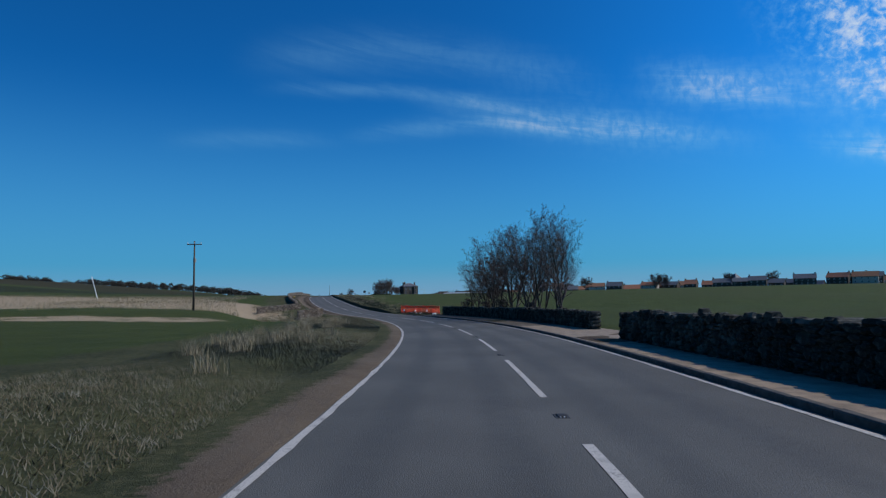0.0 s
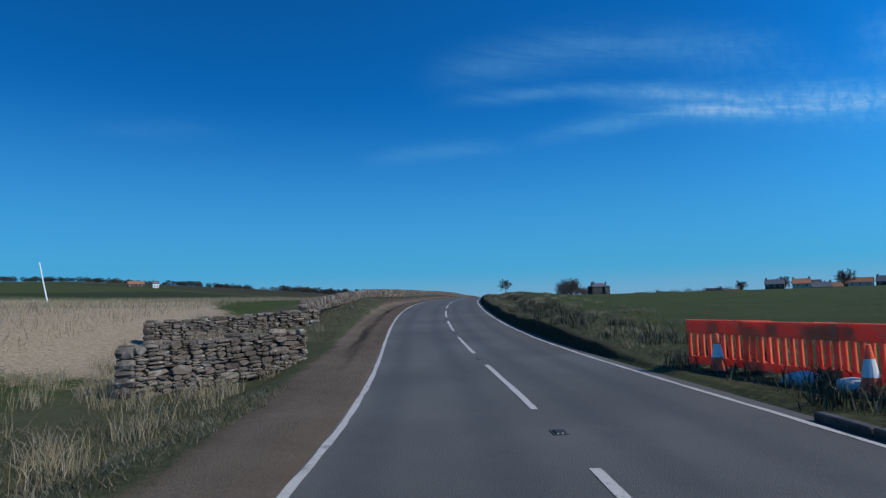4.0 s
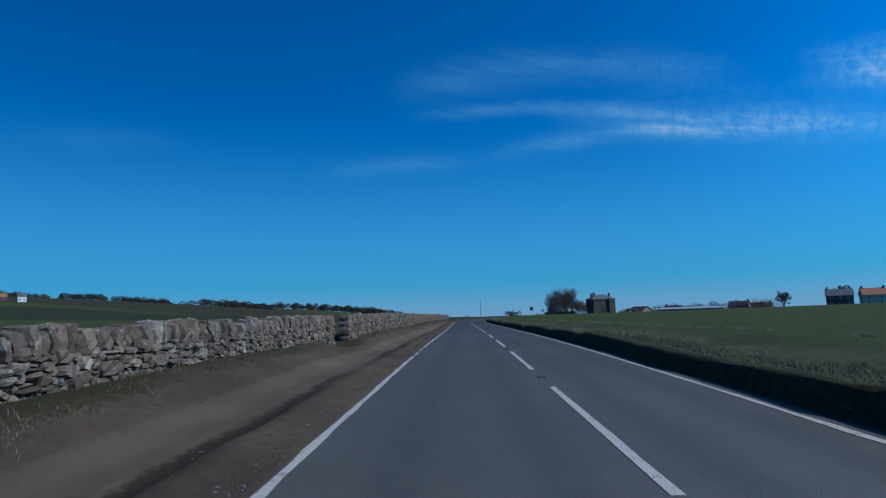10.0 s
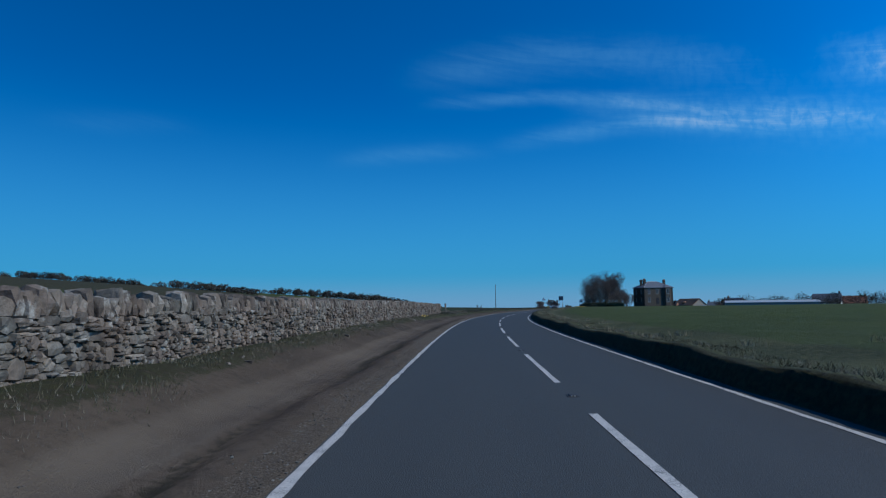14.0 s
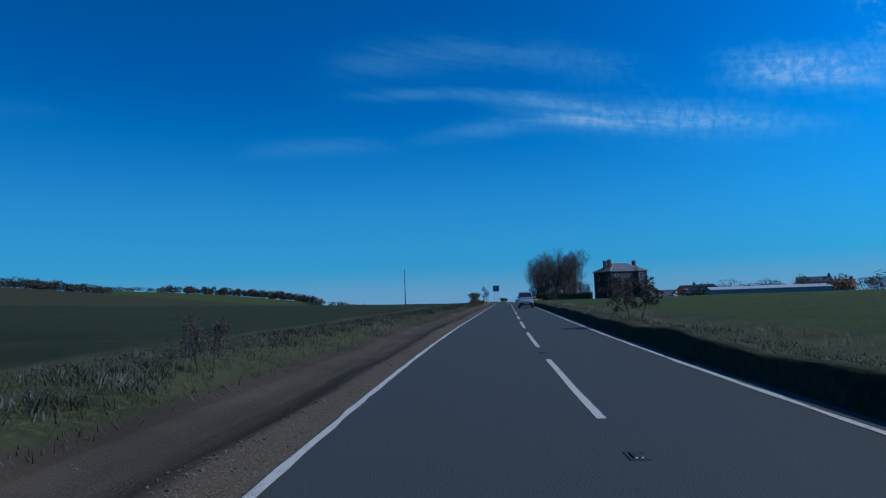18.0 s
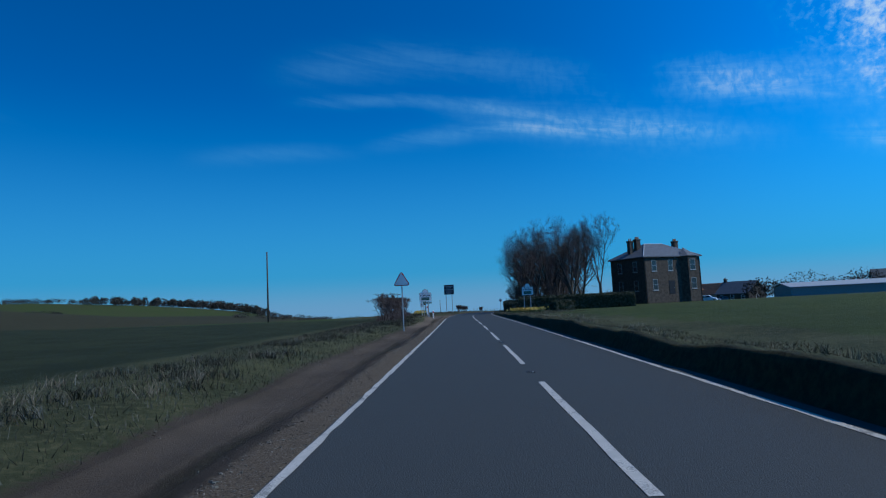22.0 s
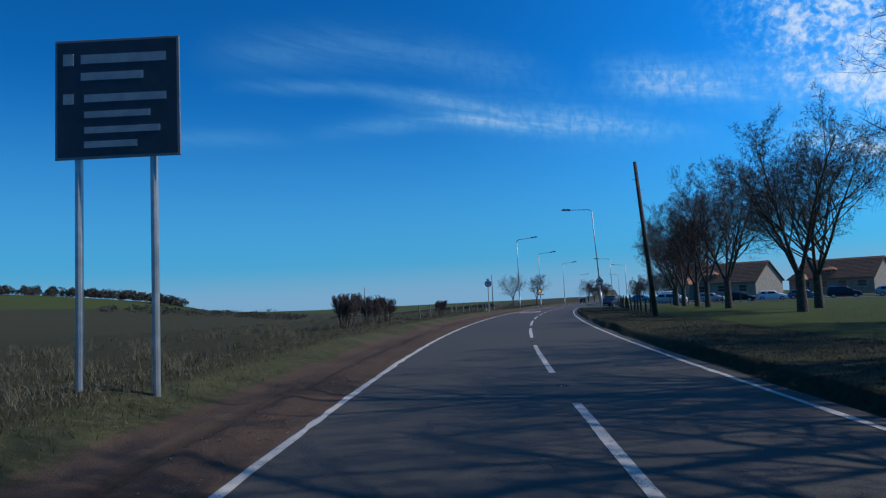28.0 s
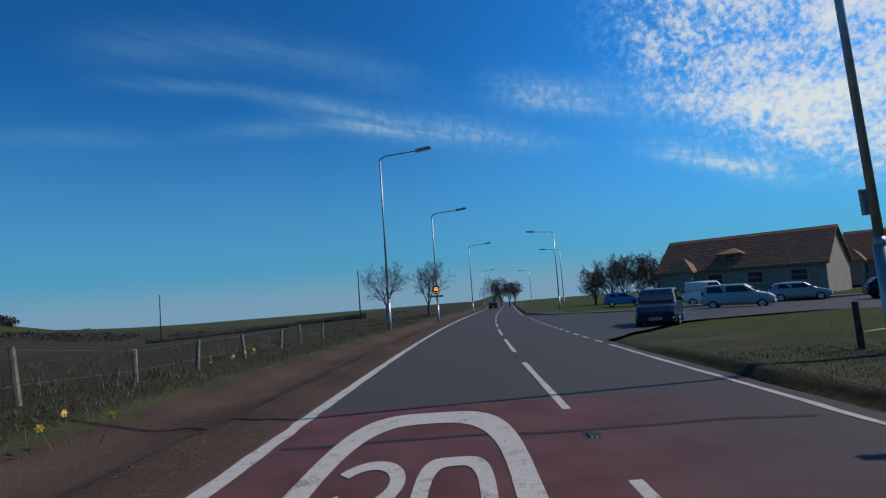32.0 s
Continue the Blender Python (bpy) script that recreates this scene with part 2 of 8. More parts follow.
def build_asphalt(g, b):
    geo = g.node("ShaderNodeTexCoord").outputs["Object"]
    lat = g.node("ShaderNodeAttribute", {}, attribute_name="lat").outputs["Fac"]
    n1, n2, n3 = g.noise(geo, 0.25, 4), g.noise(geo, 90.0, 3, 0.7), g.noise(geo, 3.0, 5)
    vor = g.node("ShaderNodeTexVoronoi", {"Vector": geo, "Scale": 70.0})
    # worn wheel tracks, in both lanes
    wheel = None
    for c in (-2.15, -0.75, 0.65, 1.9):
        d = g.math("ABSOLUTE", g.math("SUBTRACT", lat, c))
        w = g.ramp(d, 0.42, 0.08)
        wheel = w if wheel is None else g.math("MAXIMUM", wheel, w)
    base = g.mix(g.ramp(n1, 0.3, 0.7), (0.076, 0.071, 0.061, 1), (0.108, 0.102, 0.089, 1))
    base = g.mix(g.math("MULTIPLY", wheel, g.ramp(n3, 0.2, 0.7, 0.25, 0.6)), base, (0.055, 0.053, 0.048, 1))
    along = g.node("ShaderNodeAttribute", {}, attribute_name="along").outputs["Fac"]
    base = g.mix(g.ramp(g.math("ADD", along, g.math("MULTIPLY", n1, 20.0)), 130.0, 290.0), base, (0.040, 0.040, 0.036, 1))
    base = g.mix(g.ramp(along, 470.0, 500.0, 0.0, 0.9), base, (0.050, 0.043, 0.036, 1))
    base = g.mix(g.ramp(n2, 0.55, 0.8, 0.0, 0.55), base, (0.15, 0.15, 0.155, 1))
    base = g.mix(g.ramp(vor.outputs["Distance"], 0.0, 0.35, 0.35, 0.0), base, (0.018, 0.018, 0.02, 1))
    bump(g, b, g.math("ADD", n2, vor.outputs["Distance"]), 0.5, 0.008)
    return base


asphalt = material("asphalt", build_asphalt, 0.78, 0, 0.35)


def build_red(g, b):
    geo = g.node("ShaderNodeTexCoord").outputs["Object"]
    n1, n2 = g.noise(geo, 1.3, 5), g.noise(geo, 60.0, 4, 0.7)
    c = g.mix(g.ramp(n1, 0.3, 0.7), (0.078, 0.027, 0.026, 1), (0.118, 0.047, 0.044, 1))
    bump(g, b, n2, 0.5, 0.006)
    lat = g.node("ShaderNodeAttribute", {}, attribute_name="lat").outputs["Fac"]
    c = g.mix(g.ramp(g.math("ADD", lat, g.math("MULTIPLY", n1, 2.0)), 0.6, 3.0, 0.0, 0.75), c, (0.055, 0.050, 0.050, 1))
    return g.mix(g.ramp(n2, 0.5, 0.75, 0.0, 0.6), c, (0.08, 0.07, 0.07, 1))


red_surface = material("red_surface", build_red, 0.85, 0, 0.25)


def build_paint(g, b):
    geo = g.node("ShaderNodeTexCoord").outputs["Object"]
    n1, n2 = g.noise(geo, 4.0, 5), g.noise(geo, 70.0, 4, 0.7)
    c = g.mix(g.ramp(n1, 0.25, 0.75), (0.38, 0.345, 0.30, 1), (0.64, 0.585, 0.51, 1))
    bump(g, b, n2, 0.3, 0.004)
    worn = g.ramp(g.math("ADD", g.math("MULTIPLY", n1, 0.5), g.math("MULTIPLY", n2, 0.6)), 0.54, 0.66)
    return g.mix(g.math("MULTIPLY", worn, 0.8), c, (0.085, 0.078, 0.070, 1))


road_paint = material("road_paint", build_paint, 0.6, 0, 0.3)


def build_ground(g, b):
    geo = g.node("ShaderNodeTexCoord").outputs["Object"]
    att = lambda n: g.node("ShaderNodeAttribute", {}, attribute_name=n).outputs["Fac"]
    big, midn, fine = g.noise(geo, 0.02, 4), g.noise(geo, 0.35, 5, 0.6), g.noise(geo, 7.0, 5, 0.7)
    ultra = g.noise(geo, 45.0, 4, 0.7)
    grass = g.mix(g.ramp(midn, 0.35, 0.68), (0.038, 0.042, 0.019, 1), (0.074, 0.075, 0.034, 1))
    grass = g.mix(g.ramp(fine, 0.42, 0.75, 0.0, 0.75), grass, (0.125, 0.113, 0.056, 1))
    crop = g.mix(g.ramp(midn, 0.3, 0.7), (0.036, 0.050, 0.012, 1), (0.056, 0.072, 0.017, 1))
    crop = g.mix(g.ramp(big, 0.35, 0.7, 0.0, 0.6), crop, (0.050, 0.052, 0.020, 1))
    crop = g.mix(g.ramp(fine, 0.4, 0.75, 0.0, 0.4), crop, (0.085, 0.098, 0.04, 1))
    dirt = g.mix(g.ramp(midn, 0.3, 0.7), (0.080, 0.057, 0.039, 1), (0.132, 0.097, 0.066, 1))
    dirt = g.mix(g.ramp(fine, 0.45, 0.75, 0.0, 0.7), dirt, (0.046, 0.034, 0.024, 1))
    dirt = g.mix(g.ramp(ultra, 0.55, 0.75, 0.0, 0.5), dirt, (0.19, 0.16, 0.124, 1))
    dirt = g.mix(g.math("MULTIPLY", att("peat"), 0.75), dirt, g.mix(g.ramp(midn, 0.3, 0.7), (0.036, 0.028, 0.021, 1), (0.066, 0.050, 0.037, 1)))
    smooth = g.mix(g.ramp(midn, 0.3, 0.7), (0.130, 0.097, 0.068, 1), (0.175, 0.135, 0.096, 1))
    dirt = g.mix(g.math("MULTIPLY", g.math("SUBTRACT", att("track"), g.math("MULTIPLY", att("peat"), 0.65), clamp=True), 0.8), dirt, smooth)
    # dark soil of the groove, with the groove's own shade in its colour
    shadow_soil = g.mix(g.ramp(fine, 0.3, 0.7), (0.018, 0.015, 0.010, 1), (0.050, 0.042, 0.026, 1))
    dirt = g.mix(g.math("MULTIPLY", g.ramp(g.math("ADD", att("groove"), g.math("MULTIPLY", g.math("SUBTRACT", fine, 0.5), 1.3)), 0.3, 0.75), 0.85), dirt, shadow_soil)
    stones = g.node("ShaderNodeTexVoronoi", {"Vector": geo, "Scale": 22.0})
    gritty = g.mix(g.ramp(ultra, 0.35, 0.65), (0.062, 0.046, 0.032, 1), (0.150, 0.116, 0.082, 1))
    gritty = g.mix(g.ramp(stones.outputs["Distance"], 0.10, 0.26, 0.7, 0.0), gritty, (0.24, 0.21, 0.175, 1))
    dirt = g.mix(g.math("MULTIPLY", g.ramp(g.math("ADD", att("grit"), g.math("MULTIPLY", g.math("SUBTRACT", fine, 0.5), 1.4)), 0.35, 0.7), 0.85), dirt, gritty)
    dirt = g.mix(g.math("MULTIPLY", att("red_earth"), g.ramp(g.math("SUBTRACT", att("groove"), att("grit")), -0.2, 0.6, 0.72, 0.5)), dirt, g.mix(g.ramp(g.math("ADD", g.math("MULTIPLY", midn, 0.6), g.math("MULTIPLY", fine, 0.4)), 0.3, 0.7), (0.058, 0.036, 0.027, 1), (0.105, 0.064, 0.047, 1)))
    dry = g.mix(g.ramp(fine, 0.3, 0.7), (0.25, 0.185, 0.115, 1), (0.42, 0.325, 0.215, 1))
    # colour of rough dark ground, and of shade painted on the bank faces
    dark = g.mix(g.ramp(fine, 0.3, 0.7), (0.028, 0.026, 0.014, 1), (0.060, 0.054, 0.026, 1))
    wob = g.math("ADD", g.math("MULTIPLY", g.math("SUBTRACT", midn, 0.5), 0.9), g.math("MULTIPLY", g.math("SUBTRACT", fine, 0.5), 0.9))
    edge = lambda n: g.ramp(g.math("ADD", att(n), wob), 0.35, 0.65)
    c = g.mix(edge("crop"), grass, crop)
    tilled = g.mix(g.ramp(midn, 0.3, 0.7), (0.024, 0.029, 0.012, 1), (0.040, 0.044, 0.019, 1))
    c = g.mix(edge("tilled"), c, tilled)
    c = g.mix(edge("dry"), c, dry)
    c = g.mix(edge("dirt"), c, dirt)
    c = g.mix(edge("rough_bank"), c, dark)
    bump(g, b, g.math("ADD", fine, ultra), 0.7, 0.06)
    return c


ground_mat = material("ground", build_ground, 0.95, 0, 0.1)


# --- helpers for meshes ---
def mesh_object(name, bm, mat=None, parent=None, label="", smooth=False):
    me = bpy.data.meshes.new(name)
    bm.to_mesh(me)
    bm.free()
    if smooth:
        me.shade_smooth()
    for m in (mat if isinstance(mat, (list, tuple)) else [mat]):
        if m:
            me.materials.append(m)
    ob = new(name, me)
    if parent:
        ob.parent = parent
    if label:
        ob["label"] = label
    return ob


def part(name, bm, mat, parent, label="", smooth=False):
    return mesh_object(name, bm, mat, parent, label, smooth)


def thing(name, m, label, category, group="", kind=""):
    """An Empty at a thing's base."""
    ob = new(name)
    ob.matrix_world = m
    return tagged(ob, label, category, group, kind)


def from_lists(name, verts, faces, mat, parent=None, label="", smooth=False):
    me = bpy.data.meshes.new(name)
    me.from_pydata(verts, [], faces)
    if smooth:
        me.shade_smooth()
    for m in (mat if isinstance(mat, (list, tuple)) else [mat]):
        if m:
            me.materials.append(m)
    ob = new(name, me)
    if parent:
        ob.parent = parent
    if label:
        ob["label"] = label
    return ob


def box(bm, x0, x1, y0, y1, z0, z1, bevel=0.0, m=None, mi=0):
    r = bmesh.ops.create_cube(bm, size=1)
    vs = r["verts"]
    for v in vs:
        v.co = ((x0 + x1) / 2 + v.co.x * (x1 - x0), (y0 + y1) / 2 + v.co.y * (y1 - y0), (z0 + z1) / 2 + v.co.z * (z1 - z0))
    faces = list({f for v in vs for f in v.link_faces})
    for f in faces:
        f.material_index = mi
    if bevel:
        edges = list({e for v in vs for e in v.link_edges})
        r2 = bmesh.ops.bevel(bm, geom=edges, offset=bevel, segments=1, affect="EDGES", clamp_overlap=True)
        vs = list({v for f in r2["faces"] for v in f.verts} | {v for v in vs if v.is_valid})
        for f in r2["faces"]:
            f.material_index = mi
    if m is not None:
        bmesh.ops.transform(bm, matrix=m, verts=vs)
    return vs


def tube(bm, a, b, ra, rb, seg=8, caps=True, mi=0):
    """A tapered rod from a to b."""
    a, b = Vector(a), Vector(b)
    q = (b - a).to_track_quat("Z", "Y").to_matrix()
    ring = []
    for c, r in ((a, ra), (b, rb)):
        ring.append([bm.verts.new(c + q @ Vector((r * math.cos(k * 2 * math.pi / seg), r * math.sin(k * 2 * math.pi / seg), 0))) for k in range(seg)])
    for k in range(seg):
        bm.faces.new((ring[0][k], ring[0][(k + 1) % seg], ring[1][(k + 1) % seg], ring[1][k])).material_index = mi
    if caps:
        bm.faces.new(ring[0][::-1]).material_index = mi
        bm.faces.new(ring[1]).material_index = mi


def prism(bm, pts, y0, y1, mi=0):
    """A flat outline in x, z pushed from y0 to y1."""
    a = [bm.verts.new((x, y0, z)) for x, z in pts]
    b = [bm.verts.new((x, y1, z)) for x, z in pts]
    n = len(pts)
    fs = [bm.faces.new(a), bm.faces.new(b[::-1])]
    for k in range(n):
        fs.append(bm.faces.new((a[k], b[k], b[(k + 1) % n], a[(k + 1) % n])))
    for f in fs:
        f.material_index = mi
    bmesh.ops.recalc_face_normals(bm, faces=fs)


# --- the ground: one sheet, laid out along the road ---
LEFT_EDGE, RIGHT_EDGE = -3.05, 2.45      # the edge lines' usual places, by which verges are laid out
ramp01 = lambda x, a, b: np.clip((x - a) / (b - a), 0, 1) ** 2 * (3 - 2 * np.clip((x - a) / (b - a), 0, 1))
FAR_N = 40.0


def shift(s, u):
    """The verges move with the edge lines."""
    l, r = glide(LEFT, s) - LEFT_EDGE, glide(RIGHT, s) - RIGHT_EDGE
    return np.where(u < 0, l, r) * ramp01(np.abs(u), 1.9, 2.4)



def place(s, u):
    """World x, y of a spot s along and u right of the road; far from the road the cross lines turn parallel."""
    u = u + shift(s, u)
    near = np.clip(u, -FAR_N, FAR_N)
    x, y, z, h = road_at(s, near)
    h0 = radians(2.0)
    return x + math.cos(h0) * (u - near), y + math.sin(h0) * (u - near), z


def wobble(x, y, scale, seed=0.0):
    return (np.sin(x / scale * 1.3 + seed) * np.cos(y / scale * 0.9 - seed * 1.7) + 0.5 * np.sin(x / scale * 2.9 - y / scale * 2.3 + seed * 3)) / 1.5


BROAD = np.convolve(np.pad(RZ, 70, mode="edge"), np.ones(141) / 141, "valid")


def bank(s):
    """Height of the bank on the right."""
    return np.interp(s, [0, 75, 84, 95, 150, 250, 330, 425, 445, 456, 470, 500, 520, 562, 570, 604, 612, 700], [0.05, 0.05, 0.5, 0.48, 0.42, 0.44, 0.44, 0.52, 0.36, 0.26, 0.15, 0.24, 0.20, 0.16, 0.0, 0.0, 0.2, 0.2])


mouth_low = lambda u: np.interp(u, [2.5, 5, 8, 14, 46], [568, 573, 577, 579, 575])
mouth_high = lambda u: np.interp(u, [2.5, 5, 8, 14, 46], [607, 604, 600, 598, 593])


def path_middle(s):
    """Middle of the trodden path on the left verge."""
    return np.interp(s, [60, 100, 250, 300, 440, 500, 560, 700], [-4.6, -4.85, -4.8, -4.6, -4.6, -4.8, -5.0, -5.0])


def height(s, u, x, y):
    z = np.interp(s, ST, RZ)
    w = wobble(x, y, 3.1) * 0.05 + wobble(x, y, 0.9, 2.0) * 0.03
    # left: flat worn verge, a low grassy rise behind it
    left = ramp01(-u, 3.12, 3.6)
    rise = np.interp(s, [0, 40, 58, 70, 84, 92, 98, 112, 128, 262, 300, 420, 900], [0.25, 0.2, 0.0, -0.55, -0.6, 0.1, 0.6, 0.8, 0.5, 0.5, 0.42, 0.3, 0.25])
    rise = rise * (1 - 0.75 * np.exp(-((s - 190.6) / 3.0) ** 2))
    z = z + left * (0.03 + w) + ramp01(-u, 4.7, 6.7) * rise * (1 - 0.6 * ramp01(-u, 9, 40))
    z = z + 0.36 * ramp01(-u, 3.7, 5.0) * (1 - 0.7 * ramp01(-u, 5.6, 7.2)) * np.exp(-((s - 451.5) / 4.5) ** 2)
    z = z + 1.2 * ramp01(-u, 13, 20) * (1 - ramp01(-u, 28, 60)) * ramp01(s, 56, 76) * (1 - ramp01(s, 86, 108))
    pc = path_middle(s)
    along = ramp01(s, 72, 90)
    z = z + along * (0.05 * np.exp(-((u - pc - 1.0) / 0.2) ** 2) - 0.06 * np.exp(-((u - pc - 0.62 - 0.08 * np.sin(s * 0.8) - 0.05 * np.sin(s * 2.1)) / 0.15) ** 2) - 0.05 * np.exp(-((u - pc) / 0.45) ** 2))
    # right: a bank, then the field
    crumble = 0.10 * np.sin(s * 0.9 + 1.3 * np.sin(s * 0.23)) * np.sin(s * 0.31 + 2) + 0.05 * np.sin(s * 2.3)
    foot = 2.78 + crumble * ramp01(s, 76, 90)
    z = z + ramp01(u, foot, foot + 0.20) * (bank(s) * (0.92 + 0.9 * crumble) + w)
    # behind its lip the turf sinks a little, then rises to the field
    z = z - 0.10 * ramp01(u, 3.3, 3.9) * (1 - ramp01(u, 5.0, 7.0)) * ramp01(s, 90, 110) * (1 - ramp01(s, 440, 455))
    z = z + 0.34 * ramp01(u, 4.9, 5.5) * (1 - ramp01(u, 6.0, 16.0)) * ramp01(s, 82, 94) * (1 - ramp01(s, 128, 158)) * (0.85 + 0.25 * np.sin(s * 0.7) * np.sin(s * 0.19))
    z = z - 0.6 * ramp01(u, 6, 18) * (1 - ramp01(u, 60, 150)) * ramp01(s, 92, 120) * (1 - ramp01(s, 230, 290))
    # under the carriageway the sheet dips
    z = z - 0.12 * (1 - ramp01(-u, 3.0, 3.12)) * (1 - ramp01(u, 2.6, 2.75))
    # fields and distance: the road's ups and downs fade out, hills rise far off
    far = ramp01(np.abs(u), 60, 400)
    base = np.interp(s, ST, BROAD) + 0.3
    z = z * (1 - far) + base * far
    z = z + 0.034 * np.clip(-u - 15, 0, 320) * (1 - ramp01(s, 420, 520) * (1 - ramp01(-u, 120, 260) * (1 - 0.7 * ramp01(s, 640, 800)))) + 0.008 * np.clip(u - 70, 0, 330) * (1 - ramp01(s, 400, 480))
    z = z - 1.5 * ramp01(-u, 9, 80) * ramp01(s, 470, 560)
    z = z - 0.012 * np.clip(s - 600, 0, 1200) * ramp01(-u, 20, 100)
    az = np.degrees(np.arctan2(x + 44, np.maximum(y - 520, 1)))
    z = z - 0.0195 * np.clip(y - 710, 0, 3600) * ramp01(az, -30, -10) * ramp01(-u, 20, 100)
    z = z - 0.033 * np.clip(s - 880, 0, 3200) * ramp01(u, -60, -10)
    z = z - 0.033 * np.clip(u - 75, 0, 230) * (1 - ramp01(s, 250, 360))
    # the mouth of the side road
    z = z - 0.12 * ramp01(u, 2.6, 3.0) * (1 - ramp01(u, 46, 52)) * ramp01(s, mouth_low(u) - 0.8, mouth_low(u) + 0.4) * (1 - ramp01(s, mouth_high(u) - 0.4, mouth_high(u) + 0.8))
    hill = 34 * np.exp(-(((x + 1000) / 650) ** 2 + ((y - 950) / 400) ** 2)) + 30 * np.exp(-(((x + 1900) / 800) ** 2 + ((y - 300) / 900) ** 2))
    ridge = 19 * np.exp(-(((x + 700) / 300) ** 2 + ((y - 590) / 260) ** 2)) + (44 - 0.075 * np.clip(x + 703, -200, 200)) * np.exp(-((0.9 * (x + 703) + 0.44 * (y - 1678)) / np.where(0.9 * (x + 703) + 0.44 * (y - 1678) < 0, 760, 260)) ** 4 - ((-0.44 * (x + 703) + 0.9 * (y - 1678)) / 260) ** 2)
    z = z + (hill + ridge) * ramp01(-u, 60, 400) + wobble(x, y, 140, 1.0) * 0.6 * far
    return z


def build_ground_sheet():
    us = np.unique(np.concatenate([-np.geomspace(9, 4500, 60), np.arange(-9, -5, 0.5), np.arange(-5.9, -3, 0.12), [-2, 0, 1.5],
                                   np.arange(2.5, 3.3, 0.06), np.arange(3.35, 4.2, 0.17), np.arange(4.4, 6, 0.2), np.arange(6.2, 9, 0.5), np.geomspace(9, 4500, 26)]))
    ss = np.unique(np.concatenate([-60 - np.geomspace(1, 900, 14), np.arange(-60, 640, 1.0), 640 + np.geomspace(1, 4200, 70)]))
    S, U = np.meshgrid(ss, us, indexing="ij")
    X, Y, _ = place(S, U)
    Z = height(S, U, X, Y)
    nu = len(us)
    verts = np.stack([X, Y, Z], -1).reshape(-1, 3)
    i, j = np.meshgrid(np.arange(len(ss) - 1), np.arange(nu - 1), indexing="ij")
    a = (i * nu + j).ravel()
    faces = np.stack([a, a + 1, a + nu + 1, a + nu], -1)
    ob = from_lists("ground", verts.tolist(), faces.tolist(), ground_mat, smooth=True)
    band = lambda lo, hi, soft: ramp01(U, lo - soft, lo + soft) * (1 - ramp01(U, hi - soft, hi + soft))
    # worn earth beside the left edge line
    wide = np.interp(S, [0, 30, 60, 75, 112, 128, 262, 300, 440, 453, 458, 462, 470, 478, 560, 900], [0.75, 0.55, 0.7, 1.6, 2.3, 3.7, 3.5, 2.4, 2.1, 1.7, 4.5, 7, 5, 1.8, 2.6, 2.6])
    dirt = ramp01(-U, 2.9, 3.05) * (1 - ramp01(-U, 3.2 + wide - 0.7, 3.2 + wide + 0.5))
    pc = path_middle(S)
    along_path = ramp01(S, 70, 90)
    track = ramp01(U, pc - 0.62, pc - 0.42) * (1 - ramp01(U, pc + 0.36, pc + 0.5)) * along_path
    track = np.clip(track + ramp01(-U, 3.0, 3.2) * (1 - ramp01(-U, 4.0, 4.5)) * (1 - along_path + ramp01(S, 454, 460) * (1 - ramp01(S, 474, 480))), 0, 1)
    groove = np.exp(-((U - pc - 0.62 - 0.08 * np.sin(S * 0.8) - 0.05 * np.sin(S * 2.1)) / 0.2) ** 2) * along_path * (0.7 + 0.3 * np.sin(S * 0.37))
    grit = ramp01(-U, 2.9, 3.05) * (1 - ramp01(U, pc + 0.85, pc + 0.7) * ramp01(-U, 3.3, 3.5)) * (1 - ramp01(-U, 3.45, 3.75)) * along_path * (0.35 + 0.65 * ramp01(S, 190, 260))
    walk_ = band(2.7, 5.6, 0.1) * (1 - ramp01(S, 62, 74))
    pave = walk_ * (1 - 0.85 * ramp01(S, 38, 46))
    mouth = band(2.6, 13, 0.8) * ramp01(S, 464, 467) * (1 - ramp01(S, 473, 476))
    dirt = np.clip(dirt + pave + mouth, 0, 1)
    crop = np.clip(ramp01(-U, 9, 14) * (1 - ramp01(S, 434, 444) * (1 - ramp01(-U, 15, 20))) + ramp01(U, 5.5, 7.5), 0, 1) * (1 - 0.95 * ramp01(S, 500, 520) * ramp01(-U, 5, 9) * (1 - ramp01(-U, 420, 600)))
    dry = ramp01(-U, 8 + 0.5 * np.clip(S - 92, 0, 40), 12 + 0.5 * np.clip(S - 92, 0, 40)) * (1 - ramp01(-U, 120, 160)) * ramp01(S - np.interp(-U, [8, 12, 20, 60], [72, 78, 79, 84]), 0, 9) * (1 - ramp01(S, 122, 138)) + 0.6 * ramp01(-U, 15, 19) * (1 - ramp01(-U, 34, 44)) * ramp01(S, 56, 60) * (1 - ramp01(S, 64, 68)) + 0.30 * ramp01(-U, 9, 14) * ramp01(S, 520, 535) * (1 - ramp01(-U, 60, 110))
    tilled = ramp01(-U, 9, 11) * ramp01(S, 290, 310) * (1 - ramp01(S, 452, 470)) * (1 - ramp01(-U, 260, 330))
    # dark soil and rough grass, with the bank face's shade painted in
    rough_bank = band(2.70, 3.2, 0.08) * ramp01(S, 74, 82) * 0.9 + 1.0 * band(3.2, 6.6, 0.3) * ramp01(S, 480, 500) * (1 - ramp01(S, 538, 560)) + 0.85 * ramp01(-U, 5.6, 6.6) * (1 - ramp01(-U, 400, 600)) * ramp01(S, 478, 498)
    # shaded face of the second bank, painted darker
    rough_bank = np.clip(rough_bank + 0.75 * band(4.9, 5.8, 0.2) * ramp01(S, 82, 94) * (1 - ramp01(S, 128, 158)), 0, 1)
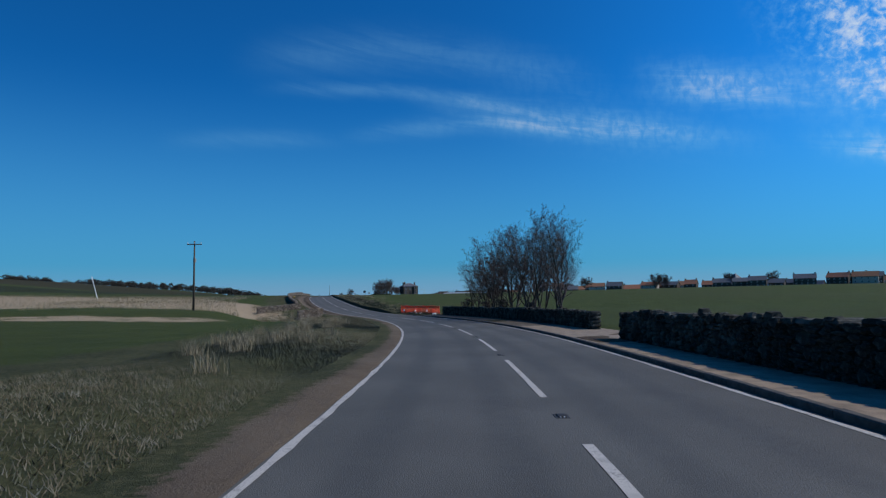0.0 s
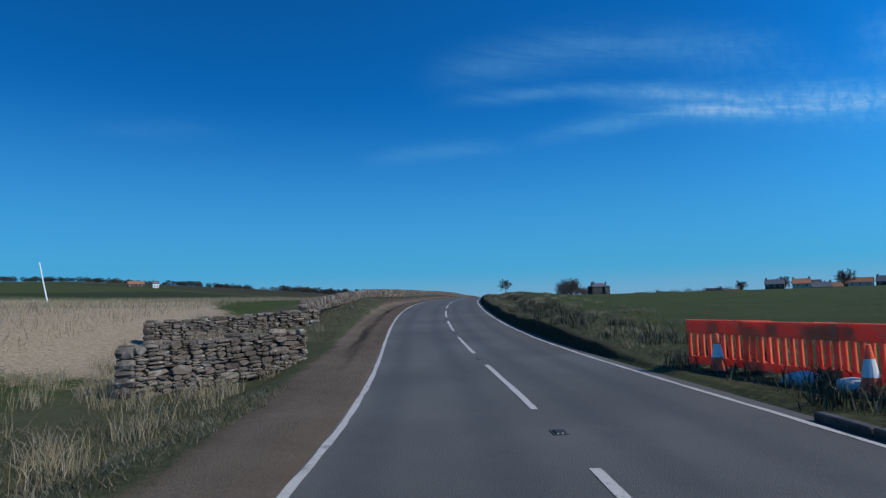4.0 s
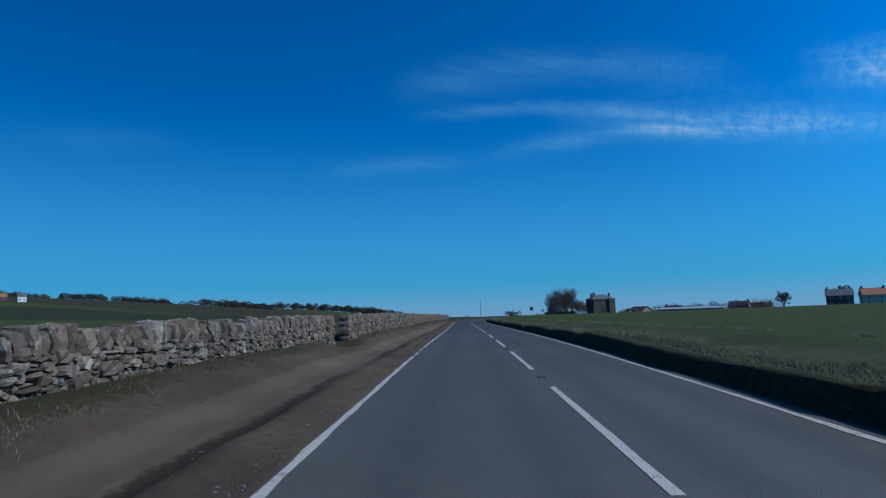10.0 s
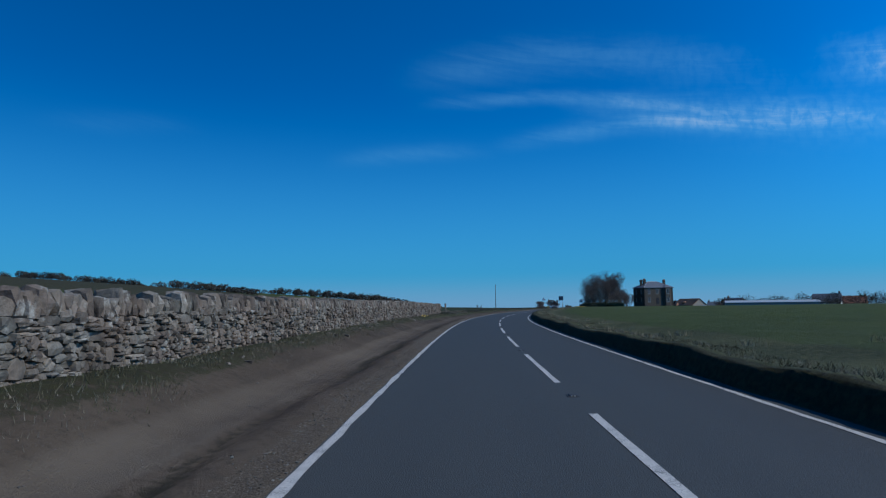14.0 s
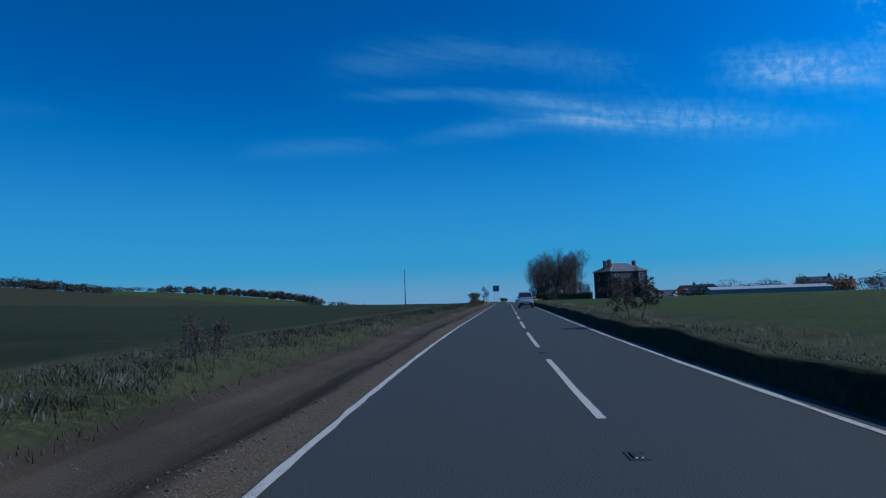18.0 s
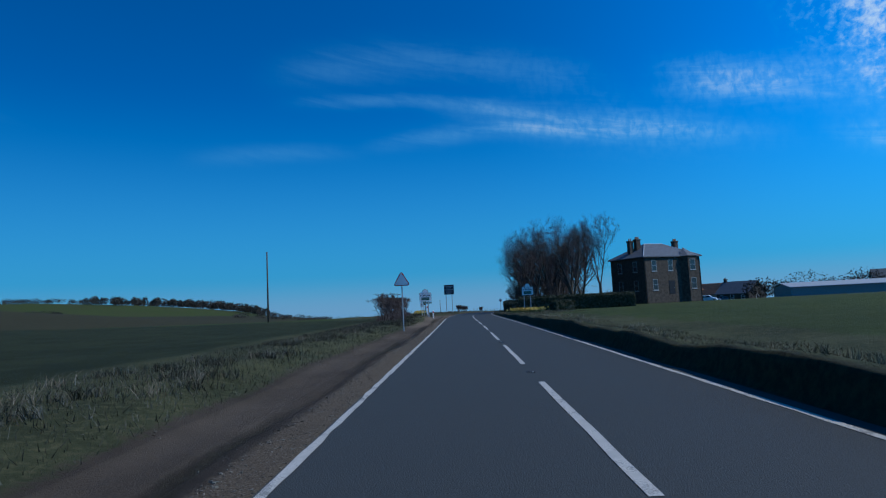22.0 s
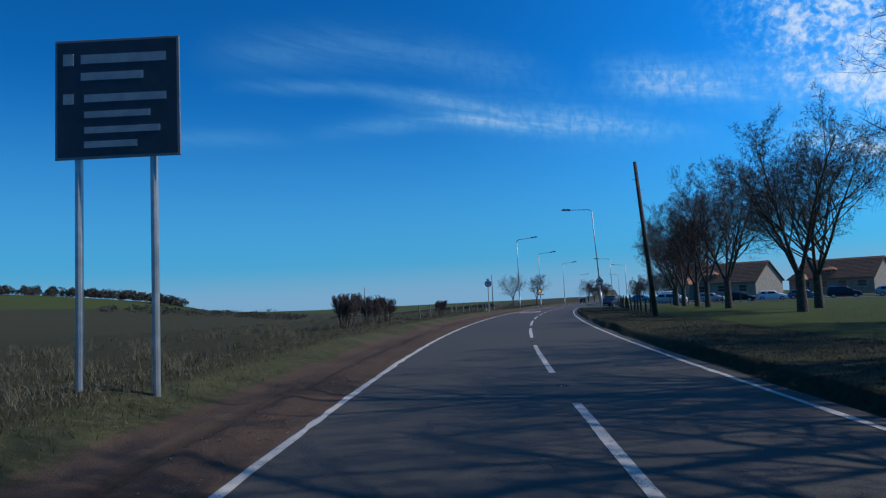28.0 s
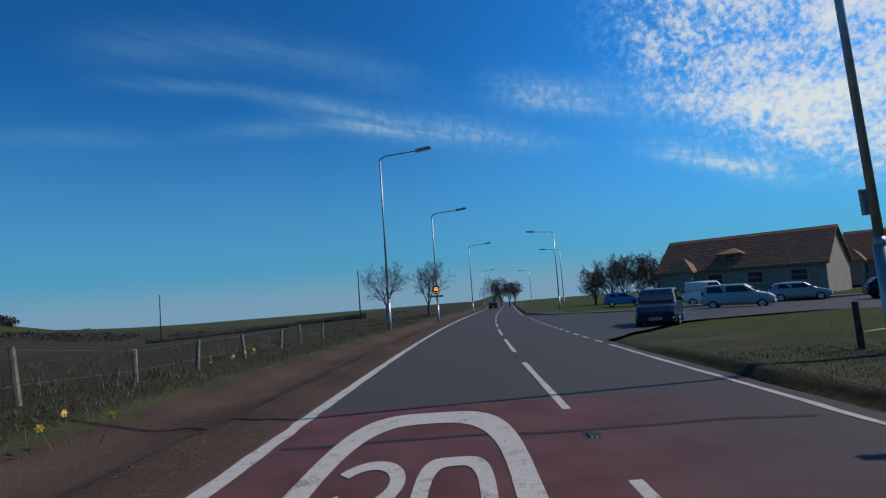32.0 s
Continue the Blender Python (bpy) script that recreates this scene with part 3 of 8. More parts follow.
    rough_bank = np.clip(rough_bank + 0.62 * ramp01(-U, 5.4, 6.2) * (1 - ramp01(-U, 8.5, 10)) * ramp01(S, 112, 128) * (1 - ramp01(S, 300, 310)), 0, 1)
    # the trees' shade on the footway, put into the ground colour
    rough_bank = np.clip(rough_bank + 0.85 * walk_ * ramp01(S, 38, 46), 0, 1)
    red_earth = ramp01(S, 478, 500)
    # darker earth; past 440 the trees' shade on the drive is coloured in
    peat = ramp01(S, 225, 300) * (1 - ramp01(S, 424, 436)) + 0.6 * ramp01(S, 440, 462)
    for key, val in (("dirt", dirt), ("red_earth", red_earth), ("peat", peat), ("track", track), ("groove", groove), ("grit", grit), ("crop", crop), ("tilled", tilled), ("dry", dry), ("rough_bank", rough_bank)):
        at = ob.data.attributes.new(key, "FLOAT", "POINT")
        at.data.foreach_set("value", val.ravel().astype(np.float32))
    return tagged(ob, "rolling green farmland with worn earth verges", "ground", kind="structure")


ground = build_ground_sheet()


def strip_mesh(name, s0, s1, u0, u1, lift, mat, step=1.5, ragged=0.0, parent=None, label="", seed=1, cross=None):
    """A strip that follows the road from s0 to s1, between u0 and u1."""
    n = max(2, int(math.ceil((s1 - s0) / step)) + 1)
    ss = np.linspace(s0, s1, n)
    rng = np.random.RandomState(seed)
    cols = np.array(cross if cross is not None else [u0, u1], float)
    S, U = np.meshgrid(ss, cols, indexing="ij")
    U = U + shift(S, U)
    if ragged:
        U = U + rng.normal(0, ragged, U.shape)
    x, y, z, _ = road_at(S, U)
    verts = np.stack([x, y, z + lift], -1).reshape(-1, 3)
    k = len(cols)
    i, j = np.meshgrid(np.arange(n - 1), np.arange(k - 1), indexing="ij")
    a = (i * k + j).ravel()
    ob = from_lists(name, verts.tolist(), np.stack([a, a + 1, a + k + 1, a + k], -1).tolist(), mat, parent, label)
    at = ob.data.attributes.new("lat", "FLOAT", "POINT")
    at.data.foreach_set("value", U.ravel().astype(np.float32))
    at = ob.data.attributes.new("along", "FLOAT", "POINT")
    at.data.foreach_set("value", S.ravel().astype(np.float32))
    return ob


road = tagged(strip_mesh("road", -50, 890, 0, 0, 0.0, asphalt, 1.0, cross=[-3.13, -3.05, -2.6, -1.5, 0, 1.5, 2.5, 2.75]),
              "grey asphalt two-lane country road with worn wheel tracks", "road", kind="structure")
for name, s0, s1 in (("edge_line_left", -50, 185.2), ("edge_line_left_mid", 190.1, 302.1), ("edge_line_left_long", 307.3, 456.5)):
    tagged(strip_mesh(name, s0, s1, LEFT_EDGE - 0.05, LEFT_EDGE + 0.05, 0.006, road_paint, 0.5, 0.009), "white painted edge line of the road", "road marking", kind="structure")
for k, s0 in enumerate((186.0, 188.0, 303.1, 305.3)):
    tagged(strip_mesh("gate_dash", s0, s0 + 1.0, LEFT_EDGE - 0.05, LEFT_EDGE + 0.05, 0.006, road_paint, 0.4, 0.009, seed=k), "short white painted dash before a field gateway", "road marking", "dashes before the field gateways", "structure")
for name, s0, s1 in (("edge_line_right", -50, 465.6), ("edge_line_right_mid", 472.6, 567.4), ("edge_line_right_far", 607, 890)):
    tagged(strip_mesh(name, s0, s1, RIGHT_EDGE - 0.05, RIGHT_EDGE + 0.05, 0.006, road_paint, 0.5, 0.009), "white painted edge line of the road", "road marking", kind="structure")
for k in range(7):
    tagged(strip_mesh("mouth_dash", 457.4 + 1.9 * k, 458.2 + 1.9 * k, LEFT_EDGE - 0.05, LEFT_EDGE + 0.05, 0.006, road_paint, 0.4, 0.009, seed=k), "short white painted dash across the side road", "road marking", "dashes across the left side road", "structure")
for k in range(4):
    tagged(strip_mesh("mouth_dash", 466.2 + 1.7 * k, 467.0 + 1.7 * k, RIGHT_EDGE - 0.05, RIGHT_EDGE + 0.05, 0.006, road_paint, 0.4, 0.009, seed=k), "short white painted dash across the drive", "road marking", "dashes across the drive", "structure")
for k in range(18):
    tagged(strip_mesh("mouth_dash", 568.4 + 2.1 * k, 569.5 + 2.1 * k, RIGHT_EDGE - 0.05, RIGHT_EDGE + 0.05, 0.006, road_paint, 0.5, 0.009, seed=k), "short white painted dash across the side road", "road marking", "dashes across the side road", "structure")
for name, s0, s1, wide in (("edge_line_left_far", 470.7, 546, 0.06), ("edge_line_left_village", 546, 890, 0.10)):
    tagged(strip_mesh(name, s0, s1, LEFT_EDGE - wide * 0.8, LEFT_EDGE + wide * 1.2, 0.006, road_paint, 0.35, 0.012), "white painted edge line of the road", "road marking", kind="structure")
DASH0 = 0.0
for k in range(-3, 90):
    s0 = DASH0 + 9 * k
    tagged(strip_mesh("centre_dash", s0, s0 + 6, -0.055, 0.055, 0.006, road_paint, 1.0, 0.004, seed=k + 9), "white painted dash of the centre line", "road marking", "dashes of the centre line", "structure")


def side_road():
    """The mouth of the side road and its far kerb."""
    us = np.concatenate([np.arange(2.6, 9, 0.6), np.arange(9, 47, 3)])
    f = np.linspace(0, 1, 14)
    U, F = np.meshgrid(us, f, indexing="ij")
    S = mouth_low(U) + (mouth_high(U) - mouth_low(U)) * F
    x, y, z, _ = road_at(S, U)
    hz = height(S, U, x, y) + 0.10
    z = np.where(U < 3.2, z - 0.004, np.minimum(hz, z + 0.1 + 0.02 * (U - 3)))
    k = len(f)
    i, j = np.meshgrid(np.arange(len(us) - 1), np.arange(k - 1), indexing="ij")
    a = (i * k + j).ravel()
    ob = from_lists("side_road", np.stack([x, y, z], -1).reshape(-1, 3).tolist(), np.stack([a, a + 1, a + k + 1, a + k], -1).tolist(), asphalt, smooth=True)
    at = ob.data.attributes.new("along", "FLOAT", "POINT")
    at.data.foreach_set("value", np.full(x.size, 400, np.float32))
    tagged(ob, "grey asphalt mouth of a side road", "road", kind="structure")
    # kerb
    rows = [(607.5, 2.8), (606.2, 3.6), (604, 5), (600, 8), (598.4, 12), (598, 16), (596, 30), (593, 46)]
    bm = bmesh.new()
    ring = []
    for s, u in rows:
        x, y, z, h = road_at(s, u)
        g = float(np.minimum(height(np.float64(s), np.float64(u), x, y) + 0.10, z + 0.1 + 0.02 * (u - 3)))
        ring.append([bm.verts.new((float(x) + dx, float(y) + dy, g + dz)) for dx, dy, dz in ((0, 0, -0.2), (0, 0, 0.11), (0.05, 0.12, 0.13), (0.05, 0.16, -0.2))])
    for a, b in zip(ring[:-1], ring[1:]):
        for q in range(3):
            bm.faces.new((a[q], a[q + 1], b[q + 1], b[q]))
    ob = mesh_object("side_road_kerb", bm, plain("pale_kerb", (0.26, 0.25, 0.23), 0.9, 0, 0.2, 5, bumps=0.3), None)
    tagged(ob, "pale concrete kerb round the side road's corner", "kerb", kind="structure")


side_road()


def spot(s, u, dz=0.0):
    """A point on the ground s along the road and u right of its centre line."""
    s, u = np.float64(s), np.float64(u)
    x, y, _ = place(s, u)
    return Vector((float(x), float(y), float(height(s, u, x, y)) + dz))


def locate(x, y):
    """s and u of a place given in x and y."""
    k = int(np.argmin(np.hypot(RX - x, RY - y)))
    s, u = ST[k], 0.0
    for _ in range(30):
        h = float(np.interp(s, ST, HD))
        px, py, _z = place(np.float64(s), np.float64(u))
        dx, dy = x - px, y - py
        s += 0.7 * (-math.sin(h) * dx + math.cos(h) * dy)
        u += 0.7 * (math.cos(h) * dx + math.sin(h) * dy)
    return s, u


def ground_z(x, y):
    s, u = locate(x, y)
    return float(height(np.float64(s), np.float64(u), np.float64(x), np.float64(y)))


def on_road(s, u, dz=0.0, turn=0.0):
    """A pose on the ground beside the road, its y axis along the road."""
    p = spot(s, u, dz)
    return Matrix.Translation(p) @ Matrix.Rotation(float(np.interp(s, ST, HD)) + radians(turn), 4, "Z")


def on_ground(x, y, turn=0.0, dz=0.0):
    return Matrix.Translation((x, y, ground_z(x, y) + dz)) @ Matrix.Rotation(radians(turn), 4, "Z")


# --- vegetation ---
bark = plain("bark", (0.095, 0.078, 0.062), 0.95, var=0.35, scale=6, bumps=0.6)
twig_bark = plain("twig_bark", (0.105, 0.078, 0.070), 0.95, var=0.3, scale=8)
leaf_dark = per_piece("leaf_dark", [(0.020, 0.030, 0.012), (0.040, 0.055, 0.018), (0.055, 0.050, 0.022)], 0.7, 30, 0.2)
blade_green = per_piece("blade_green", [(0.045, 0.075, 0.018), (0.075, 0.115, 0.030), (0.11, 0.125, 0.045)], 0.8, 20, 0.1)
blade_dry = per_piece("blade_dry", [(0.36, 0.29, 0.17), (0.24, 0.185, 0.10), (0.46, 0.39, 0.25)], 0.85, 20, 0.1)
blade_mixed = per_piece("blade_mixed", [(0.056, 0.060, 0.026), (0.084, 0.082, 0.038), (0.125, 0.100, 0.058), (0.17, 0.14, 0.085), (0.060, 0.054, 0.030)], 0.85, 20, 0.1)
petal = per_piece("petal", [(0.78, 0.42, 0.02), (0.84, 0.55, 0.05), (0.82, 0.66, 0.22)], 0.6, 20, 0.1)


def tubes_mesh(segs, thin=0.02, fine=0.0):
    """Vertices and faces of many tapered rods; the thin ones have three sides."""
    verts, faces, n = [], [], 0
    a = np.array([q[0] for q in segs]); b = np.array([q[1] for q in segs])
    ra = np.array([q[2] for q in segs]); rb = np.array([q[3] for q in segs])
    d = b - a
    d /= np.maximum(np.linalg.norm(d, axis=1, keepdims=True), 1e-6)
    ref = np.where(np.abs(d[:, 2:3]) > 0.9, np.array([[1.0, 0, 0]]), np.array([[0, 0, 1.0]]))
    e1 = np.cross(d, ref); e1 /= np.linalg.norm(e1, axis=1, keepdims=True)
    e2 = np.cross(d, e1)
    idx = np.nonzero(ra <= fine)[0]
    if len(idx):
        # the finest twigs are flat slivers, turned at random
        a0 = np.random.RandomState(len(idx)).uniform(0, 6.28, (len(idx), 1))
        wv = np.cos(a0) * e1[idx] + np.sin(a0) * e2[idx]
        v = np.stack([a[idx] - wv * ra[idx, None], a[idx] + wv * ra[idx, None], b[idx] + wv * rb[idx, None], b[idx] - wv * rb[idx, None]], 1).reshape(-1, 3)
        verts.append(v); faces.append(np.arange(len(v)).reshape(-1, 4)); n += len(v)
    for sides, pick in ((3, (ra <= thin) & (ra > fine)), (6, ra > thin)):
        idx = np.nonzero(pick)[0]
        if not len(idx):
            continue
        ang = np.arange(sides) * 2 * math.pi / sides
        ring = lambda c, r: c[idx, None, :] + r[idx, None, None] * (np.cos(ang)[None, :, None] * e1[idx, None, :] + np.sin(ang)[None, :, None] * e2[idx, None, :])
        v = np.concatenate([ring(a, ra), ring(b, rb)], 1).reshape(-1, 3)
        base = n + np.arange(len(idx))[:, None] * 2 * sides
        k = np.arange(sides); k2 = (k + 1) % sides
        f = np.stack([base + k, base + k2, base + sides + k2, base + sides + k], -1).reshape(-1, 4)
        verts.append(v); faces.append(f); n += len(v)
    return np.concatenate(verts).tolist(), np.concatenate(faces).tolist()


def grow(rng, height_m, stems=1, spread=0.5, levels=4, up=0.25, trunk_r=None, first=0.25, dense=False, bole=0.0):
    """Trunk and crown rods of a leafless tree: a leader with rising limbs, branches and twigs."""
    trunk, crown = [], []
    tr = trunk_r or height_m * 0.017
    kids = {0: 12 if stems > 1 else 14, 1: 7, 2: 8 if dense else 6, 3: 6 if dense else 5}
    parts_ = {0: 6, 1: 5, 2: 3, 3: 2, 4: 1}

    def limb(p, d, length, r, lev):
        n = parts_[lev]
        pts, dirs, rad = [p], [d], [r]
        for i in range(n):
            d = d + rng.normal(0, (0.05, 0.10, 0.14, 0.2, 0.2)[lev], 3) + np.array([0, 0, up * (0.0 if lev == 0 else 0.42)])
            d = d / np.linalg.norm(d)
            q = pts[-1] + d * length / n
            r1 = r * (1 - 0.8 * (i + 1) / n)
            (trunk if lev == 0 else crown).append((pts[-1], q, rad[-1], r1))
            pts.append(q); dirs.append(d); rad.append(r1)
        if lev >= levels:
            return
        lo = first if lev == 0 else 0.22
        m = kids[lev]
        for c in range(m):
            f = lo + (0.98 - lo) * (c + rng.uniform(0.1, 0.9)) / m
            k = min(int(f * n), n - 1)
            w = f * n - k
            q = pts[k] * (1 - w) + pts[k + 1] * w
            dd = dirs[k + 1]
            side = rng.normal(0, 1, 3); side -= dd * side.dot(dd); side /= np.linalg.norm(side)
            ang = (0.42 + 0.55 * spread) * rng.uniform(0.75, 1.2) * (1.0 if lev < 2 else 1.2)
            nd = dd * math.cos(ang) + side * math.sin(ang)
            share = ((0.62 - 0.34 * f) * (0.75 + 0.5 * spread), 0.52 - 0.22 * f, 0.44 - 0.12 * f, 0.55)[lev]
            limb(q, nd, length * share * rng.uniform(0.75, 1.2), (rad[k] * (1 - w) + rad[k + 1] * w) * rng.uniform(0.5, 0.68), lev + 1)

    if bole:
        trunk.append((np.zeros(3), np.array([0.0, 0.0, bole * 0.5]), tr * 1.75, tr * 1.45))
        trunk.append((np.array([0.0, 0.0, bole * 0.5]), np.array([0.0, 0.0, bole + 0.25]), tr * 1.45, tr * 1.35))
    turn = rng.uniform(0, 6.28)
    for k in range(stems):
        a = turn + 6.28 * k / stems + rng.uniform(-0.5, 0.5)
        lean = 0.06 if stems == 1 else (0.16 + 0.4 * spread * rng.uniform(0.3, 1.0) if bole else 0.22)
        d = np.array([math.cos(a) * lean, math.sin(a) * lean, 1.0])
        off = np.array([math.cos(a), math.sin(a), 0]) * (0 if stems == 1 else tr * 0.6 if bole else 0.18) + np.array([0, 0, bole])
        limb(off, d / np.linalg.norm(d), height_m * (1.0 - 0.3 * spread) * rng.uniform(0.85, 1.0), tr * (1 if stems == 1 else 0.66), 0)
    top = max(max(s[1][2] for s in crown), 0.1)
    k = height_m / top
    scale_ = lambda L: [(a * k, b * k, max(ra, 0.005), max(rb, 0.003)) for a, b, ra, rb in L]
    return scale_(trunk), scale_(crown)


def bare_tree(m, seed, height_m, label, stems=1, spread=0.5, levels=4, up=0.25, name="tree", group="", first=0.25, twig=0.006, dense=False, bole=0.0, trunk_r=None):
    rng = np.random.RandomState(seed)
    trunk, crown = grow(rng, height_m, stems, spread, levels, up, trunk_r, first, dense, bole)
    crown = [(a, b, max(ra, twig), max(rb, twig * 0.7)) for a, b, ra, rb in crown]
    root = thing(name, m, label, "tree" if name == "tree" else "shrub", group)
    base = [(np.array([a[0], a[1], -0.35]), a, r * 1.5, r) for a, b, r, _ in trunk if a[2] < 0.05]
    v, f = tubes_mesh(base + trunk)
    from_lists("trunk", v, f, bark, root, smooth=True)
    v, f = tubes_mesh(crown, fine=twig * 2.4)
    from_lists("crown", v, f, twig_bark, root, "bare branches and fine twigs")
    return root


def leaf_cloud(rng, pts, size, tall=1.0):
    """Small bent leaves at pts."""
    n = len(pts)
    d1 = rng.normal(0, 1, (n, 3)); d1 /= np.linalg.norm(d1, axis=1, keepdims=True)
    d2 = rng.normal(0, 1, (n, 3)); d2 -= d1 * (d1 * d2).sum(1, keepdims=True); d2 /= np.linalg.norm(d2, axis=1, keepdims=True)
    sz = size * rng.uniform(0.5, 1.4, (n, 1))
    v = np.stack([pts - d1 * sz, pts + d2 * sz * 0.5, pts + d1 * sz * tall, pts - d2 * sz * 0.5], 1).reshape(-1, 3)
    f = np.arange(n * 4).reshape(-1, 4)
    return v.tolist(), f.tolist()


def clipped_hedge(m, length, depth, high, seed, label, mat=None, density=260):
    """A dense hedge along x; a dark core of twigs under many small leaves with a ragged skin."""
    rng = np.random.RandomState(seed)
    root = thing("hedge", m, label, "hedge")
    bm = bmesh.new()
    n = max(4, int(length / 0.5))
    ring = []
    for i in range(n + 1):
        x = length * i / n
        row = []
        for yy, zz in ((-0.42, -0.3), (-0.46, 0.35), (-0.40, 0.93), (-0.2, 1.0), (0.2, 1.0), (0.40, 0.93), (0.46, 0.35), (0.42, -0.3)):
            row.append(bm.verts.new((x + rng.normal(0, 0.05), yy * depth + rng.normal(0, 0.05), max(zz * high * 0.93, -0.3) + (rng.normal(0, 0.05) if zz > 0 else 0))))
        ring.append(row)
    for i in range(n):
        for j in range(7):
            bm.faces.new((ring[i][j], ring[i][j + 1], ring[i + 1][j + 1], ring[i + 1][j]))
    bm.faces.new(ring[0]); bm.faces.new(ring[-1][::-1])
    part("core", bm, leaf_dark, root)
    area = 2 * (length + depth) * high + length * depth
    k = int(area * density)
    u = rng.uniform(0, 1, k)
    pts = np.zeros((k, 3))
    pts[:, 0] = rng.uniform(0, length, k)
    side = rng.choice([-1, 1], k)
    topf = rng.uniform(0, 1, k) < depth * length / area
    endf = (~topf) & (rng.uniform(0, 1, k) < 2 * depth / (2 * (length + depth)))
    pts[:, 1] = np.where(topf | endf, rng.uniform(-0.5, 0.5, k) * depth, side * depth * 0.48)
    pts[:, 2] = np.where(topf, high * 0.97, rng.uniform(-0.05, high, k))
    pts[:, 0] = np.where(endf, np.where(rng.uniform(0, 1, k) < 0.5, 0.0, length), pts[:, 0])
    pts += rng.normal(0, 0.06, pts.shape)
    v, f = leaf_cloud(rng, pts, 0.075)
    tagged(from_lists("leaves", v, f, mat or leaf_dark, root), kind="stuff")
    return root


def twig_hedge(m, length, depth, high, seed, label, name="hedge", per_m=2.6, arch=0.0, category="hedge", thick=0.034):
    """A cut hawthorn hedge or bush, bare: stout crooked stems that fork, with knuckles of short twigs cut off at one height; each stool a part."""
    rng = np.random.RandomState(seed)
    root = thing(name, m, label, category)
    n = max(1, int(round(length / 2.5)))
    unit = lambda v: v / np.linalg.norm(v)
    for part_no in range(n):
        x0, x1 = length * part_no / n, length * (part_no + 1) / n
        segs = []

        def sprays(q, d, count, reach, cap):
            for _ in range(count):
                t = unit(d * 0.7 + rng.normal(0, 0.75, 3))
                e = q + t * reach * rng.uniform(0.4, 1.1)
                e[2] = min(e[2], cap + rng.normal(0, 0.03))
                segs.append((q, e, 0.010, 0.006))
                for _k in range(2):
                    t2 = unit(t + rng.normal(0, 0.6, 3))
                    w = q + (e - q) * rng.uniform(0.4, 1.0)
                    f = w + t2 * reach * rng.uniform(0.25, 0.6)
                    f[2] = min(f[2], cap + rng.normal(0.02, 0.04))
                    segs.append((w, f, 0.006, 0.004))

        for i in range(max(4, int((x1 - x0) * per_m * 2.2))):
            p = np.array([rng.uniform(x0, x1), rng.normal(0, depth * 0.15), -0.1])
            top = high * (1 - arch * abs(2 * p[0] / length - 1) ** 2) * rng.uniform(0.93, 1.03)
            fan = 0.0
            if thick >= 0.04:
                off = (p[0] - length / 2) / length
                p[0], fan = length / 2 + off * length * 0.45, off * 1.1
            d = unit(np.array([rng.normal(fan, 0.2), rng.normal(0, 0.2), 1.0]))
            q, r = p, thick * rng.uniform(0.6, 1.15)
            for k in range(3):
                d = unit(d + np.array([rng.normal(0, 0.2), rng.normal(0, 0.16), 0.12]))
                q2 = q + d * top * 0.21
                segs.append((q, q2, r, r * 0.86))
                sprays(q2, d, 4, 0.34, top)
                q, r = q2, r * 0.86
            for b in range(rng.randint(2, 4)):
                e, qq, rr = unit(d + np.array([rng.normal(0, 0.42), rng.normal(0, 0.35), 0.25])), q, r * 0.7
                while qq[2] < top - 0.22:
                    e = unit(e + rng.normal(0, 0.18, 3) + np.array([0, 0, 0.12]))
                    q2 = qq + e * 0.2
                    segs.append((qq, q2, rr, rr * 0.85))
                    sprays(q2, e, 3, 0.26, top)
                    qq, rr = q2, rr * 0.85
                sprays(qq, e, 7, 0.34, top)
        v, f = tubes_mesh(segs, fine=0.0075)
        from_lists("stool", v, f, twig_bark, root, "bare cut stems and twigs")
    return root


def blades(name, label, pts, high, width, mat, seed, lean=0.35, category="grass", per=1):
    """Tapered blades rooted at pts: stuff nobody could count."""
    rng = np.random.RandomState(seed)
    pts = np.repeat(np.asarray(pts, float), per, axis=0)
    n = len(pts)
    pts = pts + np.stack([rng.normal(0, 0.09, n), rng.normal(0, 0.09, n), np.zeros(n)], -1) * (per > 1)
    a = rng.uniform(0, 2 * math.pi, n)
    h = high * rng.uniform(0.45, 1.25, n)
    lx, ly = rng.normal(0, lean, n) * h, rng.normal(0, lean, n) * h
    sx, sy = np.cos(a) * width, np.sin(a) * width
    z0 = np.full(n, -0.03)
    v = np.stack([
        pts + np.stack([-sx, -sy, z0], -1), pts + np.stack([sx, sy, z0], -1),
        pts + np.stack([sx * 0.6 + lx * 0.35, sy * 0.6 + ly * 0.35, h * 0.62], -1), pts + np.stack([-sx * 0.6 + lx * 0.35, -sy * 0.6 + ly * 0.35, h * 0.62], -1),
        pts + np.stack([lx, ly, h], -1)], 1).reshape(-1, 3)
    k = np.arange(n)[:, None] * 5
    faces = (k + np.array([[0, 1, 2, 3]])).tolist() + (k + np.array([[3, 2, 4]])).tolist()
    ob = from_lists(name, v.tolist(), faces, mat)
    return tagged(ob, label, category, kind="stuff")


